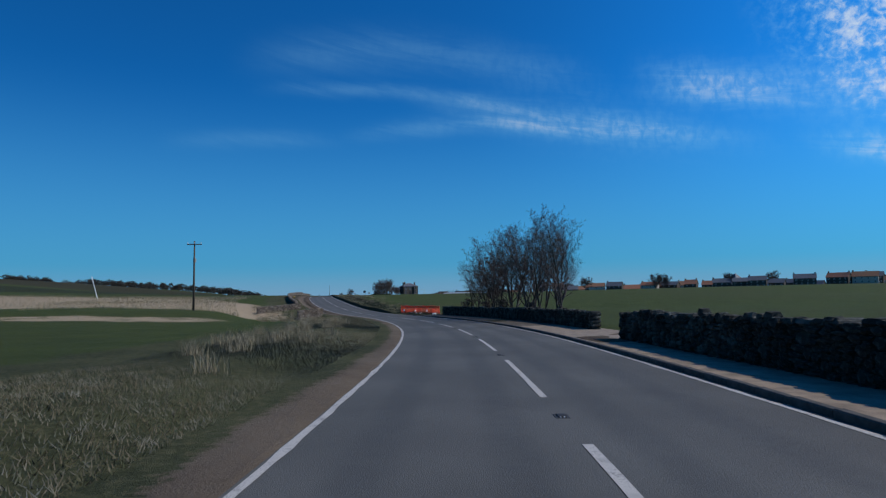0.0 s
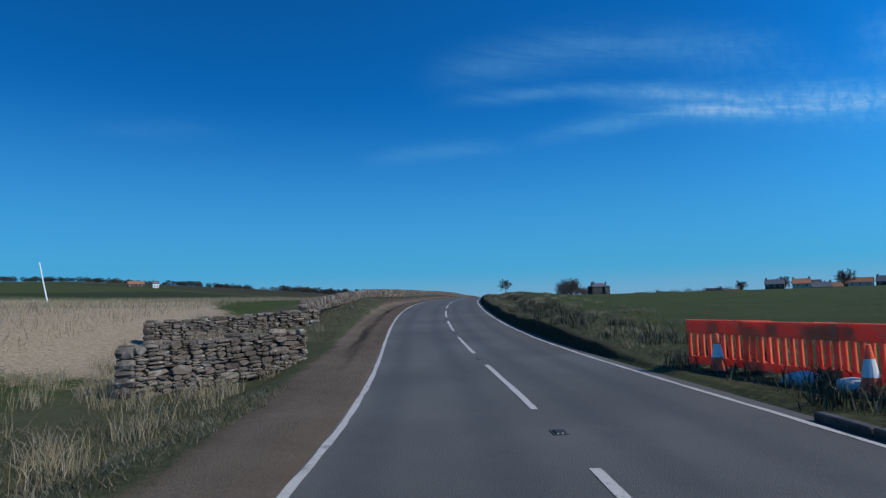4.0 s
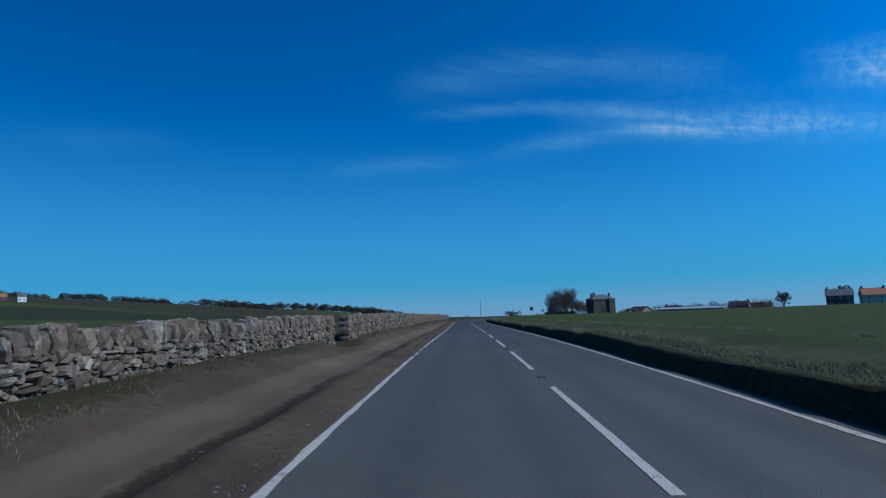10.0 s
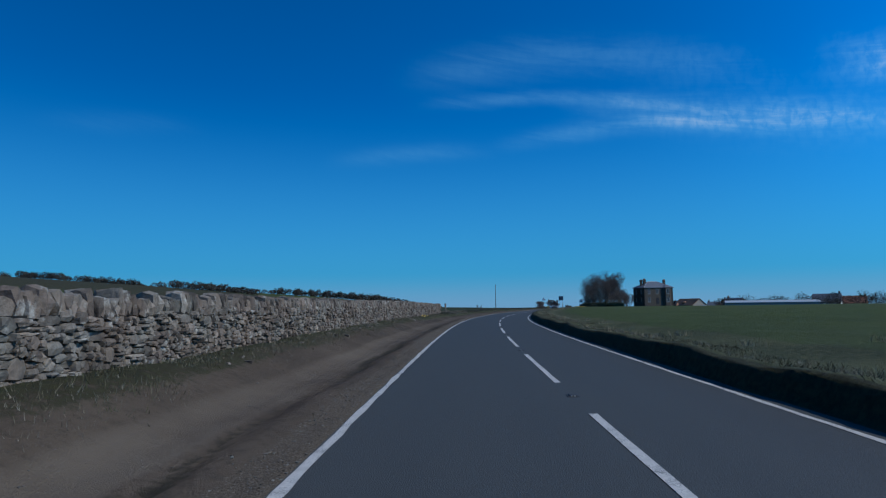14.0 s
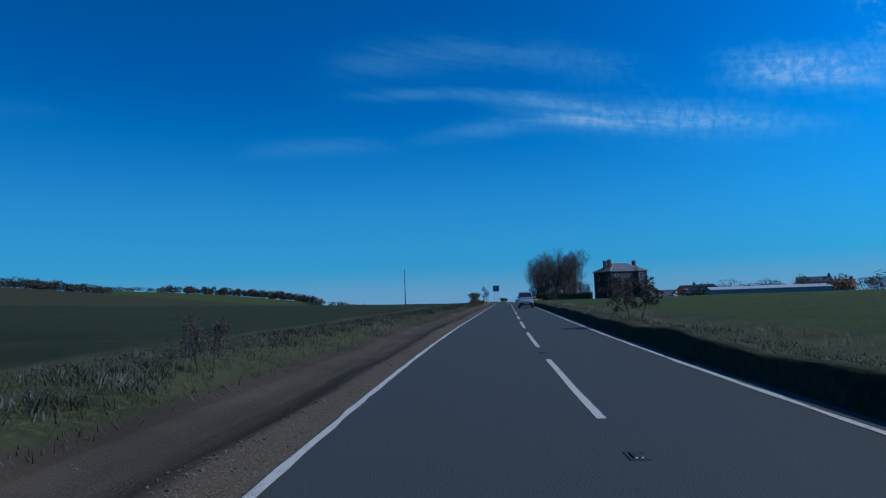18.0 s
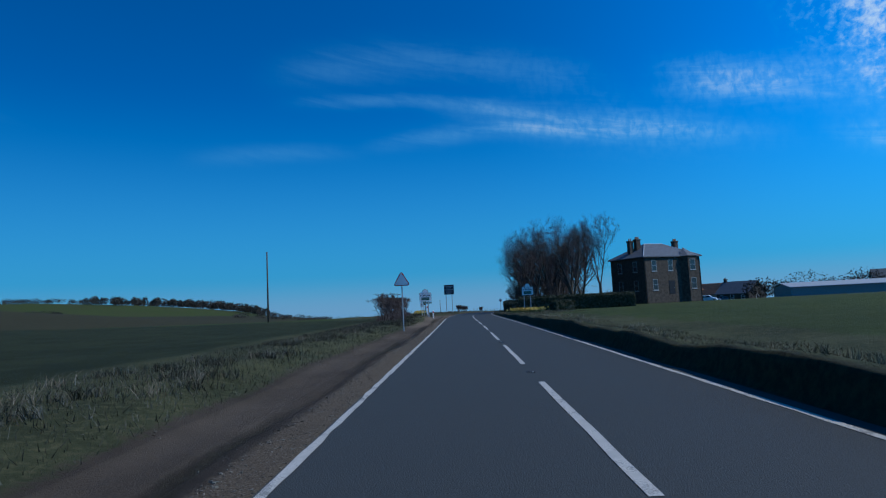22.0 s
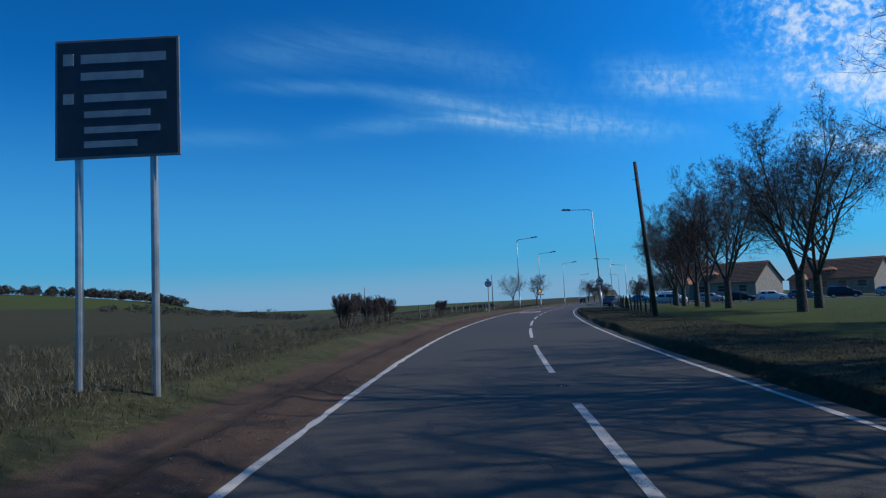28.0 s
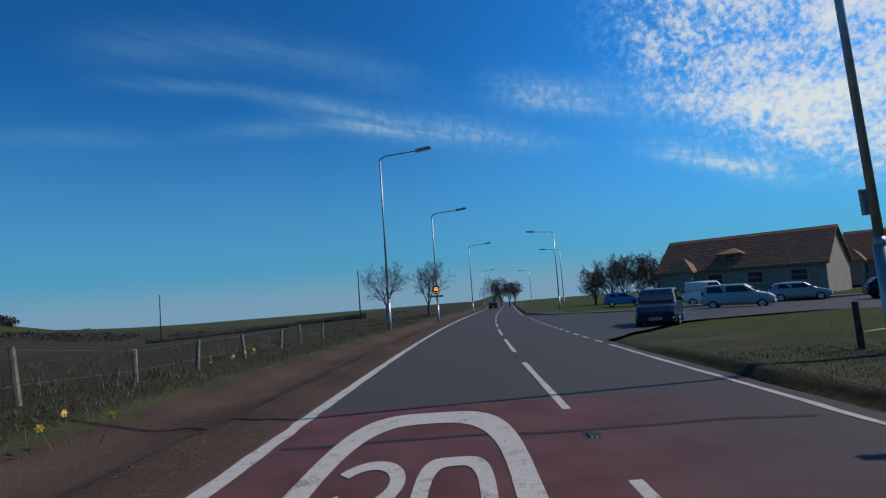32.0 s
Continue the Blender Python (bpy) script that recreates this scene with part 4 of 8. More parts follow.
def turf(name, label, pts, high, width, mat, seed, lean=0.5, category="grass"):
    """Short grass, each blade one triangle."""
    rng = np.random.RandomState(seed)
    n = len(pts)
    a = rng.uniform(0, 2 * math.pi, n)
    h = high * rng.uniform(0.4, 1.3, n)
    lx, ly = rng.normal(0, lean, n) * h, rng.normal(0, lean, n) * h
    sx, sy, z0 = np.cos(a) * width, np.sin(a) * width, np.full(n, -0.02)
    v = np.stack([pts + np.stack([-sx, -sy, z0], -1), pts + np.stack([sx, sy, z0], -1), pts + np.stack([lx, ly, h], -1)], 1).reshape(-1, 3)
    ob = from_lists(name, v.tolist(), np.arange(n * 3).reshape(-1, 3).tolist(), mat)
    return tagged(ob, label, category, kind="stuff")


def scatter(s0, s1, u0, u1, n, seed, clump=0.0):
    """n points on the ground in a stretch of verge."""
    rng = np.random.RandomState(seed)
    if clump:
        c = max(3, int(n / clump))
        cs, cu = rng.uniform(s0, s1, c), rng.uniform(min(u0, u1), max(u0, u1), c)
        i = rng.randint(0, c, n)
        s, u = cs[i] + rng.normal(0, 0.22, n), cu[i] + rng.normal(0, 0.16, n)
    else:
        s, u = rng.uniform(s0, s1, n), rng.uniform(min(u0, u1), max(u0, u1), n)
    x, y, _ = place(s, u)
    return np.stack([x, y, height(s, u, x, y)], -1)


# --- dry-stone walls ---
field_stone = per_piece("field_stone", [(0.20, 0.145, 0.105), (0.105, 0.078, 0.06), (0.31, 0.235, 0.175), (0.07, 0.054, 0.042), (0.23, 0.172, 0.13), (0.14, 0.105, 0.08)], 0.92, 11, 0.9, 0.03, lichen=0.75)
# the shade on the right-hand walls' road side is put into this colour
shaded_wall_stone = per_piece("shaded_wall_stone", [(0.026, 0.024, 0.020), (0.040, 0.036, 0.028), (0.018, 0.019, 0.013), (0.055, 0.049, 0.040)], 0.95, 22, 0.9, 0.03)
wall_core = plain("wall_core", (0.018, 0.016, 0.013), 0.95, var=0.3, scale=5)


def stone_template(seed):
    """A worn, uneven block of unit size: 26 corners, 24 faces."""
    rng = np.random.RandomState(seed)
    g = [(x, y, z) for x in (-1, 0, 1) for y in (-1, 0, 1) for z in (-1, 0, 1) if (x, y, z) != (0, 0, 0)]
    idx = {p: i for i, p in enumerate(g)}
    v = np.array(g, float)
    far = np.abs(v).sum(1)
    v *= np.where(far == 3, 0.72, np.where(far == 2, 0.89, 1.0))[:, None]
    v += rng.normal(0, 0.085, v.shape)
    faces = []
    for ax in range(3):
        for sgn in (-1, 1):
            o = [i for i in range(3) if i != ax]
            for a in (-1, 0):
                for b in (-1, 0):
                    q = []
                    for da, db in ((0, 0), (1, 0), (1, 1), (0, 1)):
                        p = [0, 0, 0]; p[ax] = sgn; p[o[0]] = a + da; p[o[1]] = b + db
                        q.append(idx[tuple(p)])
                    flip = (sgn > 0) == (ax == 1)
                    faces.append(q[::-1] if flip else q)
    return v * 0.5, faces


STONES = [stone_template(40 + i) for i in range(10)]
STONE_MESH, DARK_MESH = [], []
for tv, tf in STONES:
    me = bpy.data.meshes.new("stone")
    me.from_pydata(tv.tolist(), [], tf)
    me.materials.append(field_stone)
    STONE_MESH.append(me)
    me = me.copy()
    me.materials[0] = shaded_wall_stone
    DARK_MESH.append(me)


def stone_wall(name, s0, s1, face, base, top, depth, seed, label, cope=True, near=None, side=1, course=0.19, ends=True, mat=None):
    """A dry-stone wall beside the road. face: rows of (s, u) of the side towards the road; base, top: heights above the road.
    near: the stretch whose stones are parts of their own."""
    rng = np.random.RandomState(seed)
    fu = lambda s: np.interp(s, *np.array(face, float).T)
    bt = lambda s: np.interp(s, *np.array(base, float).T)
    tp = lambda s: np.interp(s, *np.array(top, float).T)

    def at(s, u, z):
        x, y, rz, h = road_at(s, u)
        return x, y, rz + z, h

    mid_s = (s0 + s1) / 2
    root = thing(name, Matrix.Identity(4), label, "wall")
    # rubble core
    n = max(2, int((s1 - s0) / 1.0))
    vs, fs = [], []
    for i in range(n + 1):
        s = s0 + 0.1 + (s1 - s0 - 0.2) * i / n
        lo, hi = -0.6, tp(s) - (0.30 if cope else 0.12)
        for du, z in ((0.07, lo), (0.07, hi), (depth - 0.07, hi), (depth - 0.07, lo)):
            x, y, zz, _ = at(s, fu(s) - side * du, z)
            vs.append((float(x), float(y), float(zz)))
    for i in range(n):
        for j in range(3):
            fs.append((i * 4 + j, i * 4 + j + 1, i * 4 + 5 + j, i * 4 + 4 + j))
    fs += [(0, 1, 2, 3), (n * 4 + 3, n * 4 + 2, n * 4 + 1, n * 4)]
    from_lists("core", vs, fs, wall_core, root)
    V, F, k0, made, cope_now = [], [], 0, 0, False

    def lay(s, u, z, lx, ly, lz, tilt=0.0, yaw=0.0):
        nonlocal k0, made
        i = rng.randint(0, len(STONES))
        x, y, zz, h = at(s, u, z)
        m = Matrix.Translation((float(x), float(y), float(zz))) @ Matrix.Rotation(float(h) + yaw, 4, "Z") @ Matrix.Rotation(tilt, 4, "X") @ Matrix.Diagonal((lx, ly, lz, 1))
        if near and near[0] <= s <= near[1] and made < 300:
            ob = new("stone", (DARK_MESH if mat else STONE_MESH)[i])
            ob.parent = root
            ob.matrix_world = m
            made += 1
            return
        tv, tf = STONES[i]
        mm = np.array(m)
        V.append(tv @ mm[:3, :3].T + mm[:3, 3])
        F.append(np.array(tf) + k0)
        k0 += len(tv)

    def face_stones(off):
        """Rubble: each stone settles on the lowest spot left."""
        cell = 0.06
        n = int((s1 - s0) / cell)
        cs = s0 + np.arange(n) * cell
        lim = tp(cs) - (0.34 if cope else 0.03)
        lvl = bt(cs) - 0.12 + rng.uniform(-0.05, 0.05, n)
        # work in short bays so that the search stays quick
        bay = 100
        for b0 in range(0, n, bay):
            L, M = lvl[b0:b0 + bay], lim[b0:b0 + bay]
            m_ = len(L)
            while True:
                gap = np.where(L < M - 0.03, L, 9.0)
                k = int(np.argmin(gap))
                if gap[k] > 8:
                    break
                e = k
                while e < m_ and abs(L[e] - L[k]) < 0.045:
                    e += 1
                w = min(e - k, int(rng.choice([2, 3, 4, 5, 7, 9], p=[0.12, 0.24, 0.26, 0.2, 0.12, 0.06])))
                w = max(w, 1)
                hgt = min(course * rng.choice([0.32, 0.5, 0.72, 0.98, 1.35], p=[0.16, 0.30, 0.28, 0.18, 0.08]) * rng.uniform(0.85, 1.15), 0.75 * w * cell + 0.05)
                z0 = float(L[k:k + w].mean())
                sc = cs[b0 + k] + w * cell / 2
                skew = float(fu(sc + 0.2) - fu(sc - 0.2)) / 0.4
                lay(sc, fu(sc) - side * (off + rng.normal(0, 0.03)), z0 + hgt / 2, 0.27, w * cell * 1.02 * math.hypot(1, skew), hgt * 1.04, yaw=rng.normal(0, 0.06) - math.atan(skew), tilt=rng.normal(0, 0.04))
                L[k:k + w] = z0 + hgt

    face_stones(0.11)
    cope_now = True
    if cope:
        s = s0
        while s < s1:
            w = rng.choice([0.09, 0.12, 0.16, 0.24]) * rng.uniform(0.8, 1.25)
            hgt = rng.uniform(0.30, 0.48)
            lay(s + w / 2, fu(s) - side * (depth / 2 + rng.normal(0, 0.02)), tp(s) - 0.38 + hgt / 2, depth * rng.uniform(0.8, 1.05), w * 1.05, hgt, tilt=rng.normal(0.08, 0.13), yaw=rng.normal(0, 0.12))
            s += w
    else:
        s = s0
        while s < s1:
            L = rng.uniform(0.25, 0.5)
            lay(s + L / 2, fu(s) - side * depth / 2, tp(s) - 0.06 + rng.normal(0, 0.03), depth * 1.02, L, 0.16, yaw=rng.normal(0, 0.05))
            s += L
    if ends:
        for se, sg in ((s0, -1), (s1, 1)):
            z = bt(se) - 0.1
            while z < tp(se) - 0.2:
                ch = rng.uniform(0.16, 0.3)
                lay(se, fu(se) - side * depth / 2, z + ch / 2, depth * rng.uniform(0.92, 1.04), 0.3, ch * 1.04)
                z += ch
    if V:
        ob = from_lists("stones", np.concatenate(V).tolist(), [f for q in F for f in q.tolist()], mat or field_stone, root)
        tagged(ob, kind="stuff")
    return root


WALL_FACE = [(95, -7.1), (125, -7.2), (145, -7.2), (160, -7.0), (190, -6.6), (230, -6.8), (287, -7.2), (302, -6.9)]
WALL_BASE = [(92, 0.95), (112, 0.85), (128, 0.62), (145, 0.6), (160, 0.52), (175, 0.45), (186, 0.42), (189.2, 0.15), (192.4, 0.0), (196, 0.35), (230, 0.5), (287, 0.55), (302, 0.45)]
WALL_TOP = [(95, 1.42), (125, 1.45), (140, 1.37), (160, 1.29), (185, 1.34), (195, 1.40), (211, 1.60), (230, 1.66), (287, 1.68), (302, 1.46)]
stone_wall("stone_wall", 93, 189.2, WALL_FACE, WALL_BASE, WALL_TOP, 0.5, 5, "grey-brown dry-stone field wall with upright coping stones", near=(150, 157))
stone_wall("stone_wall", 192.4, 303.6, WALL_FACE, WALL_BASE, WALL_TOP, 0.5, 6, "grey-brown dry-stone field wall with upright coping stones", near=(229, 236))
# the ruined parapets by the bend
stone_wall("low_stone_wall", 78.2, 82.0, [(78.2, -8.5), (82, -5.1)], [(78.2, -0.6), (82, -0.1)], [(78.2, 0.72), (82, 0.80)], 0.5, 7, "low ruined stone wall in tall dry grass", cope=False, course=0.16)
stone_wall("low_stone_wall", 89, 93.4, [(89, -12.8), (93.4, -6.6)], [(89, -0.3), (93.4, 0.0)], [(89, 0.88), (93.4, 0.98)], 0.5, 8, "low ruined stone wall in tall dry grass", cope=False, course=0.16)
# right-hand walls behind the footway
stone_wall("stone_wall", -45, 21.2, [(-45, 4.9), (21.2, 4.9)], [(-45, 0.05), (21.2, 0.05)], [(-45, 1.12), (21.2, 1.05)], 0.5, 9, "stone wall beside the footway, its shaded side put into the colour", cope=False, side=-1, near=(8, 13), mat=shaded_wall_stone)
stone_wall("stone_wall", 28.5, 65.3, [(27.3, 6.1), (45, 6.4), (65.3, 6.0)], [(27, 0.05), (65, 0.1)], [(27.3, 0.95), (65.3, 0.98)], 0.5, 10, "stone wall beside the footway, its shaded side put into the colour", cope=False, side=-1, mat=shaded_wall_stone)


# --- road furniture ---
galv = plain("galvanised_steel", (0.42, 0.43, 0.44), 0.45, 0.7, 0.15, 4)
grey_paint = plain("grey_paint", (0.33, 0.35, 0.35), 0.5, 0.0, 0.15, 4)
black_paint = plain("black_paint", (0.02, 0.02, 0.022), 0.5, 0.0, 0.2, 5)
white_paint = plain("white_paint", (0.78, 0.78, 0.76), 0.5, 0.0, 0.06, 5)
sign_white = plain("sign_white", (0.80, 0.81, 0.80), 0.45, 0.0, 0.05, 3)
sign_back = plain("sign_back", (0.22, 0.23, 0.24), 0.55, 0.3, 0.15, 5)
sign_red = plain("sign_red", (0.50, 0.03, 0.03), 0.45, 0.0, 0.1, 4)
sign_green = plain("sign_green", (0.02, 0.11, 0.08), 0.5, 0.0, 0.12, 4)
sign_brown = plain("sign_brown", (0.035, 0.045, 0.060), 0.5, 0.0, 0.15, 4)
sign_blue = plain("sign_blue", (0.05, 0.09, 0.14), 0.5, 0.0, 0.15, 4)
weathered_wood = plain("weathered_wood", (0.23, 0.19, 0.15), 0.9, 0.0, 0.35, 7, bumps=0.5)
tarred_wood = plain("tarred_wood", (0.085, 0.065, 0.05), 0.9, 0.0, 0.3, 6, bumps=0.4)


def thin_plastic(g, b):
    b.inputs["Subsurface Weight"].default_value = 0.8
    b.inputs["Subsurface Radius"].default_value = (1.0, 0.35, 0.2)
    b.inputs["Subsurface Scale"].default_value = 0.15
    co = g.node("ShaderNodeTexCoord").outputs["Object"]
    return g.mix(g.ramp(g.noise(co, 5.0), 0.35, 0.7), (0.92, 0.14, 0.06, 1), (0.80, 0.20, 0.10, 1))


orange_plastic = material("orange_plastic", thin_plastic, 0.5, 0.0, 0.3)
pale_patch = plain("pale_patch", (0.60, 0.52, 0.48), 0.5, 0.0, 0.1, 6)
sandbag = plain("sandbag", (0.66, 0.65, 0.62), 0.85, 0.0, 0.15, 8, bumps=0.4)
rubber = plain("rubber", (0.022, 0.022, 0.023), 0.85, 0.0, 0.2, 9)
cast_iron = plain("cast_iron", (0.05, 0.048, 0.045), 0.7, 0.4, 0.25, 12)
glass_reflector = plain("reflector", (0.65, 0.65, 0.62), 0.25, 0.0, 0.05, 5)
concrete = plain("concrete", (0.34, 0.32, 0.29), 0.9, 0.0, 0.2, 4, bumps=0.3)
footway_mat = plain("footway_gravel", (0.255, 0.195, 0.14), 0.95, 0.0, 0.25, 2.5, bumps=0.4)
wire_mat = plain("wire", (0.25, 0.25, 0.25), 0.5, 0.6, 0.1, 5)


def amber_look(g, b):
    b.inputs["Emission Color"].default_value = (1.0, 0.42, 0.08, 1)
    b.inputs["Emission Strength"].default_value = 2.2
    return (0.8, 0.35, 0.05)


amber = material("amber_lights", amber_look, 0.4)


def letters(text, size, mat, parent, m, name="lettering", bold=0.0, squeeze=1.0):
    """Words cut as a thin mesh, in the built-in font."""
    cu = bpy.data.curves.new(name, "FONT")
    cu.body, cu.size, cu.align_x, cu.align_y, cu.extrude, cu.offset = text, size, "CENTER", "CENTER", 0.002, bold
    tmp = bpy.data.objects.new(name, cu)
    scene.collection.objects.link(tmp)
    me = bpy.data.meshes.new_from_object(tmp.evaluated_get(bpy.context.evaluated_depsgraph_get()))
    bpy.data.objects.remove(tmp)
    me.name = name
    me.materials.clear()
    me.materials.append(mat)
    ob = new(name, me)
    ob.parent = parent
    ob.matrix_local = m @ Matrix.Diagonal((squeeze, 1, 1, 1))
    return ob


FACE = Matrix.Rotation(radians(90), 4, "X")          # stands writing up so that it faces -y


def bars(parent, mat, rows, y, name="writing"):
    """Plain bars in the place of writing that cannot be read: rows of (x0, x1, z0, z1)."""
    bm = bmesh.new()
    for x0, x1, z0, z1 in rows:
        box(bm, x0, x1, y - 0.003, y, z0, z1)
    return part(name, bm, mat, parent)


def post(bm, x, y, r, z0, z1, seg=10):
    tube(bm, (x, y, z0), (x, y, z1), r, r, seg)


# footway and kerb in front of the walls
# darker footway colour carries the shade that the trees throw on it
tree_shade_mat = plain("footway_tree_shade", (0.10, 0.078, 0.056), 0.95, 0.0, 0.35, 2.5, bumps=0.4)
for name, s0, s1, m_ in (("pavement", -50, 34, footway_mat), ("pavement_shaded", 34, 66, tree_shade_mat)):
    tagged(strip_mesh(name, s0, s1, 2.78, 5.0, 0.075, m_, 1.0, 0.0, cross=[2.74, 3.0, 4.0, 4.95]), "worn brown gravel footway behind a dark kerb" if s0 < 0 else "footway below the trees, their shade put into its colour", "pavement", kind="structure")
for name, s0, s1, m_ in (("pavement_back", 20, 34, footway_mat), ("pavement_back_shaded", 34, 66, tree_shade_mat)):
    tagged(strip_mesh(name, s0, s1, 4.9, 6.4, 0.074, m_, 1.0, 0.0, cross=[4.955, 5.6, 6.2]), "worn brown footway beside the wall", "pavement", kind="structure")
kerb = thing("kerb", Matrix.Identity(4), "row of dark weathered kerb stones", "kerb", kind="structure")
bm0 = bmesh.new()
box(bm0, -0.075, 0.075, -0.455, 0.455, -0.12, 0.11, 0.018)
kerb_mesh = bpy.data.meshes.new("kerb_stone")
bm0.to_mesh(kerb_mesh)
bm0.free()
kerb_mesh.materials.append(plain("kerb_stone", (0.075, 0.07, 0.064), 0.9, 0, 0.3, 6, bumps=0.4))
for i in range(86):
    s = -8 + 0.92 * i
    x, y, z, h = road_at(s, 2.66 + float(shift(np.float64(s), np.float64(2.66))))
    ob = new("kerb_stone", kerb_mesh)
    ob.parent = kerb
    ob.matrix_world = Matrix.Translation((float(x), float(y), float(z))) @ Matrix.Rotation(float(h) + radians(random.uniform(-0.6, 0.6)), 4, "Z")


# road studs between the dashes
def road_stud():
    root = thing("road_stud", Matrix.Identity(4), "cast-iron road stud with glass reflectors set in the asphalt", "road stud", "road studs")
    bm = bmesh.new()
    box(bm, -0.09, 0.09, -0.13, 0.13, -0.02, 0.008, 0.004)
    box(bm, -0.055, 0.055, -0.09, 0.09, 0.0, 0.020, 0.006)
    part("housing", bm, cast_iron, root)
    for x in (-0.025, 0.025):
        for y in (-0.091, 0.091):
            bm = bmesh.new()
            box(bm, x - 0.011, x + 0.011, y - 0.006, y + 0.006, 0.004, 0.017, 0.002)
            part("reflector", bm, glass_reflector, root)
    return root


stud = road_stud()
for k in range(0, 66):
    s = 9 * k + 7.5
    x, y, z, h = road_at(s, 0.0)
    m = Matrix.Translation((float(x), float(y), float(z))) @ Matrix.Rotation(float(h), 4, "Z")
    if k == 0:
        stud.matrix_world = m
    else:
        copy_thing(stud, m)


# orange works barriers, cones and sandbags
def works_barrier():
    root = thing("works_barrier", Matrix.Identity(4), "orange plastic road works barrier panel with pale patches", "barrier", "road works barriers")
    W = 0.93
    bm = bmesh.new()
    box(bm, -W, W, -0.03, 0.03, 0.72, 1.0, 0.012)
    part("top_board", bm, orange_plastic, root)
    for x in (-0.42, 0.30):
        bm = bmesh.new()
        box(bm, x - 0.13, x + 0.13, -0.036, -0.031, 0.76, 0.96)
        part("patch", bm, pale_patch, root, "pale reflective patch")
    bm = bmesh.new()
    box(bm, -W, W, -0.025, 0.025, 0.10, 0.26, 0.01)
    part("bottom_board", bm, orange_plastic, root)
    bm = bmesh.new()
    box(bm, -0.04, 0.04, -0.025, 0.025, 0.26, 0.72, 0.008)
    me = None
    for i in range(12):
        x = -W + 0.06 + i * (2 * W - 0.12) / 11
        if me is None:
            first = part("slat", bm, orange_plastic, root)
            me = first.data
            first.location.x = x
        else:
            o = new("slat", me)
            o.parent = root
            o.location.x = x
    for x in (-W + 0.18, W - 0.18):
        bm = bmesh.new()
        box(bm, x - 0.06, x + 0.06, -0.32, 0.32, 0.0, 0.09, 0.02)
        part("foot", bm, rubber, root)
    return root


barrier = works_barrier()
BAR = [(68.3 + 1.3 * i, 5.65 - 0.36 * i, 0) for i in range(6)]
for i, (s, u, turn) in enumerate(BAR):
    m = on_road(s, u, 0.0, 90 + 17 + (i % 3 - 1) * 7)
    if i == 0:
        barrier.matrix_world = m
    else:
        copy_thing(barrier, m)


def traffic_cone():
    root = thing("traffic_cone", Matrix.Identity(4), "orange traffic cone with white sleeve on black base", "cone", "traffic cones")
    bm = bmesh.new()
    box(bm, -0.21, 0.21, -0.21, 0.21, 0.0, 0.05, 0.015)
    part("base", bm, rubber, root)
    bm = bmesh.new()
    tube(bm, (0, 0, 0.05), (0, 0, 0.30), 0.15, 0.11, 14)
    tube(bm, (0, 0, 0.55), (0, 0, 0.75), 0.065, 0.03, 14)
    part("cone_body", bm, orange_plastic, root, smooth=False)
    bm = bmesh.new()
    tube(bm, (0, 0, 0.30), (0, 0, 0.55), 0.112, 0.067, 14)
    part("sleeve", bm, white_paint, root, "white reflective sleeve")
    return root


cone = traffic_cone()
for i, (s, u) in enumerate(((68.9, 4.7), (71.6, 4.1), (74.7, 3.6))):
    m = on_road(s, u, 0.0, 20 * i)
    if i == 0:
        cone.matrix_world = m
    else:
        copy_thing(cone, m)


def lump(bm, rx, ry, rz, seed, seg=10):
    rng = np.random.RandomState(seed)
    r = bmesh.ops.create_uvsphere(bm, u_segments=seg, v_segments=7, radius=1)
    for v in r["verts"]:
        n = noise.noise(v.co * 1.7 + Vector((seed, 0, 0))) * 0.25
        v.co = Vector((v.co.x * rx, v.co.y * ry, max(v.co.z, -0.55) * rz)) * (1 + n)
    return r["verts"]


for i, (s, u, k) in enumerate(((67.6, 5.2, 1.0), (69.5, 4.8, 0.8), (70.3, 4.4, 1.1), (72.2, 4.3, 0.9), (73.0, 4.1, 1.1), (69.9, 5.1, 0.8))):
    bm = bmesh.new()
    lump(bm, 0.30 * k, 0.20 * k, 0.15 * k, 11 + i)
    ob = mesh_object("sandbag", bm, sandbag, smooth=True)
    ob.matrix_world = on_road(s, u, 0.07, 40 * i)
    tagged(ob, "crumpled white sandbag lying on the footway", "sandbag", "sandbags by the barriers")


# telegraph poles
def telegraph_pole(m, high, label, arm=True, lean=0.0, steps=False):
    root = thing("telegraph_pole", m @ Matrix.Rotation(radians(lean), 4, "Y"), label, "pole")
    bm = bmesh.new()
    tube(bm, (0, 0, -0.6), (0, 0, high), 0.135, 0.085, 10)
    part("pole", bm, tarred_wood, root, smooth=True)
    if arm:
        bm = bmesh.new()
        box(bm, -0.85, 0.85, -0.14, -0.05, high - 0.45, high - 0.33, 0.012)
        part("crossarm", bm, tarred_wood, root)
        for x in (-0.75, 0.0, 0.75):
            bm = bmesh.new()
            tube(bm, (x, -0.095, high - 0.33), (x, -0.095, high - 0.15), 0.035, 0.05, 8)
            part("insulator", bm, white_paint, root, "pale insulator")
        bm = bmesh.new()
        box(bm, -0.16, 0.16, 0.08, 0.32, high - 2.6, high - 2.1, 0.03)
        part("box", bm, grey_paint, root, "small grey junction box")
    if steps:
        for i in range(9):
            bm = bmesh.new()
            z = high - 0.9 - 0.55 * i
            sx = 1 if i % 2 else -1
            tube(bm, (0, 0, z), (0.24 * sx, 0, z + 0.01), 0.012, 0.012, 6)
            part("step", bm, galv, root)
    return root


telegraph_pole(on_ground(-31.0, 71.2, 12), 8.5, "tall dark wooden pole with a crossarm standing in the reeds")
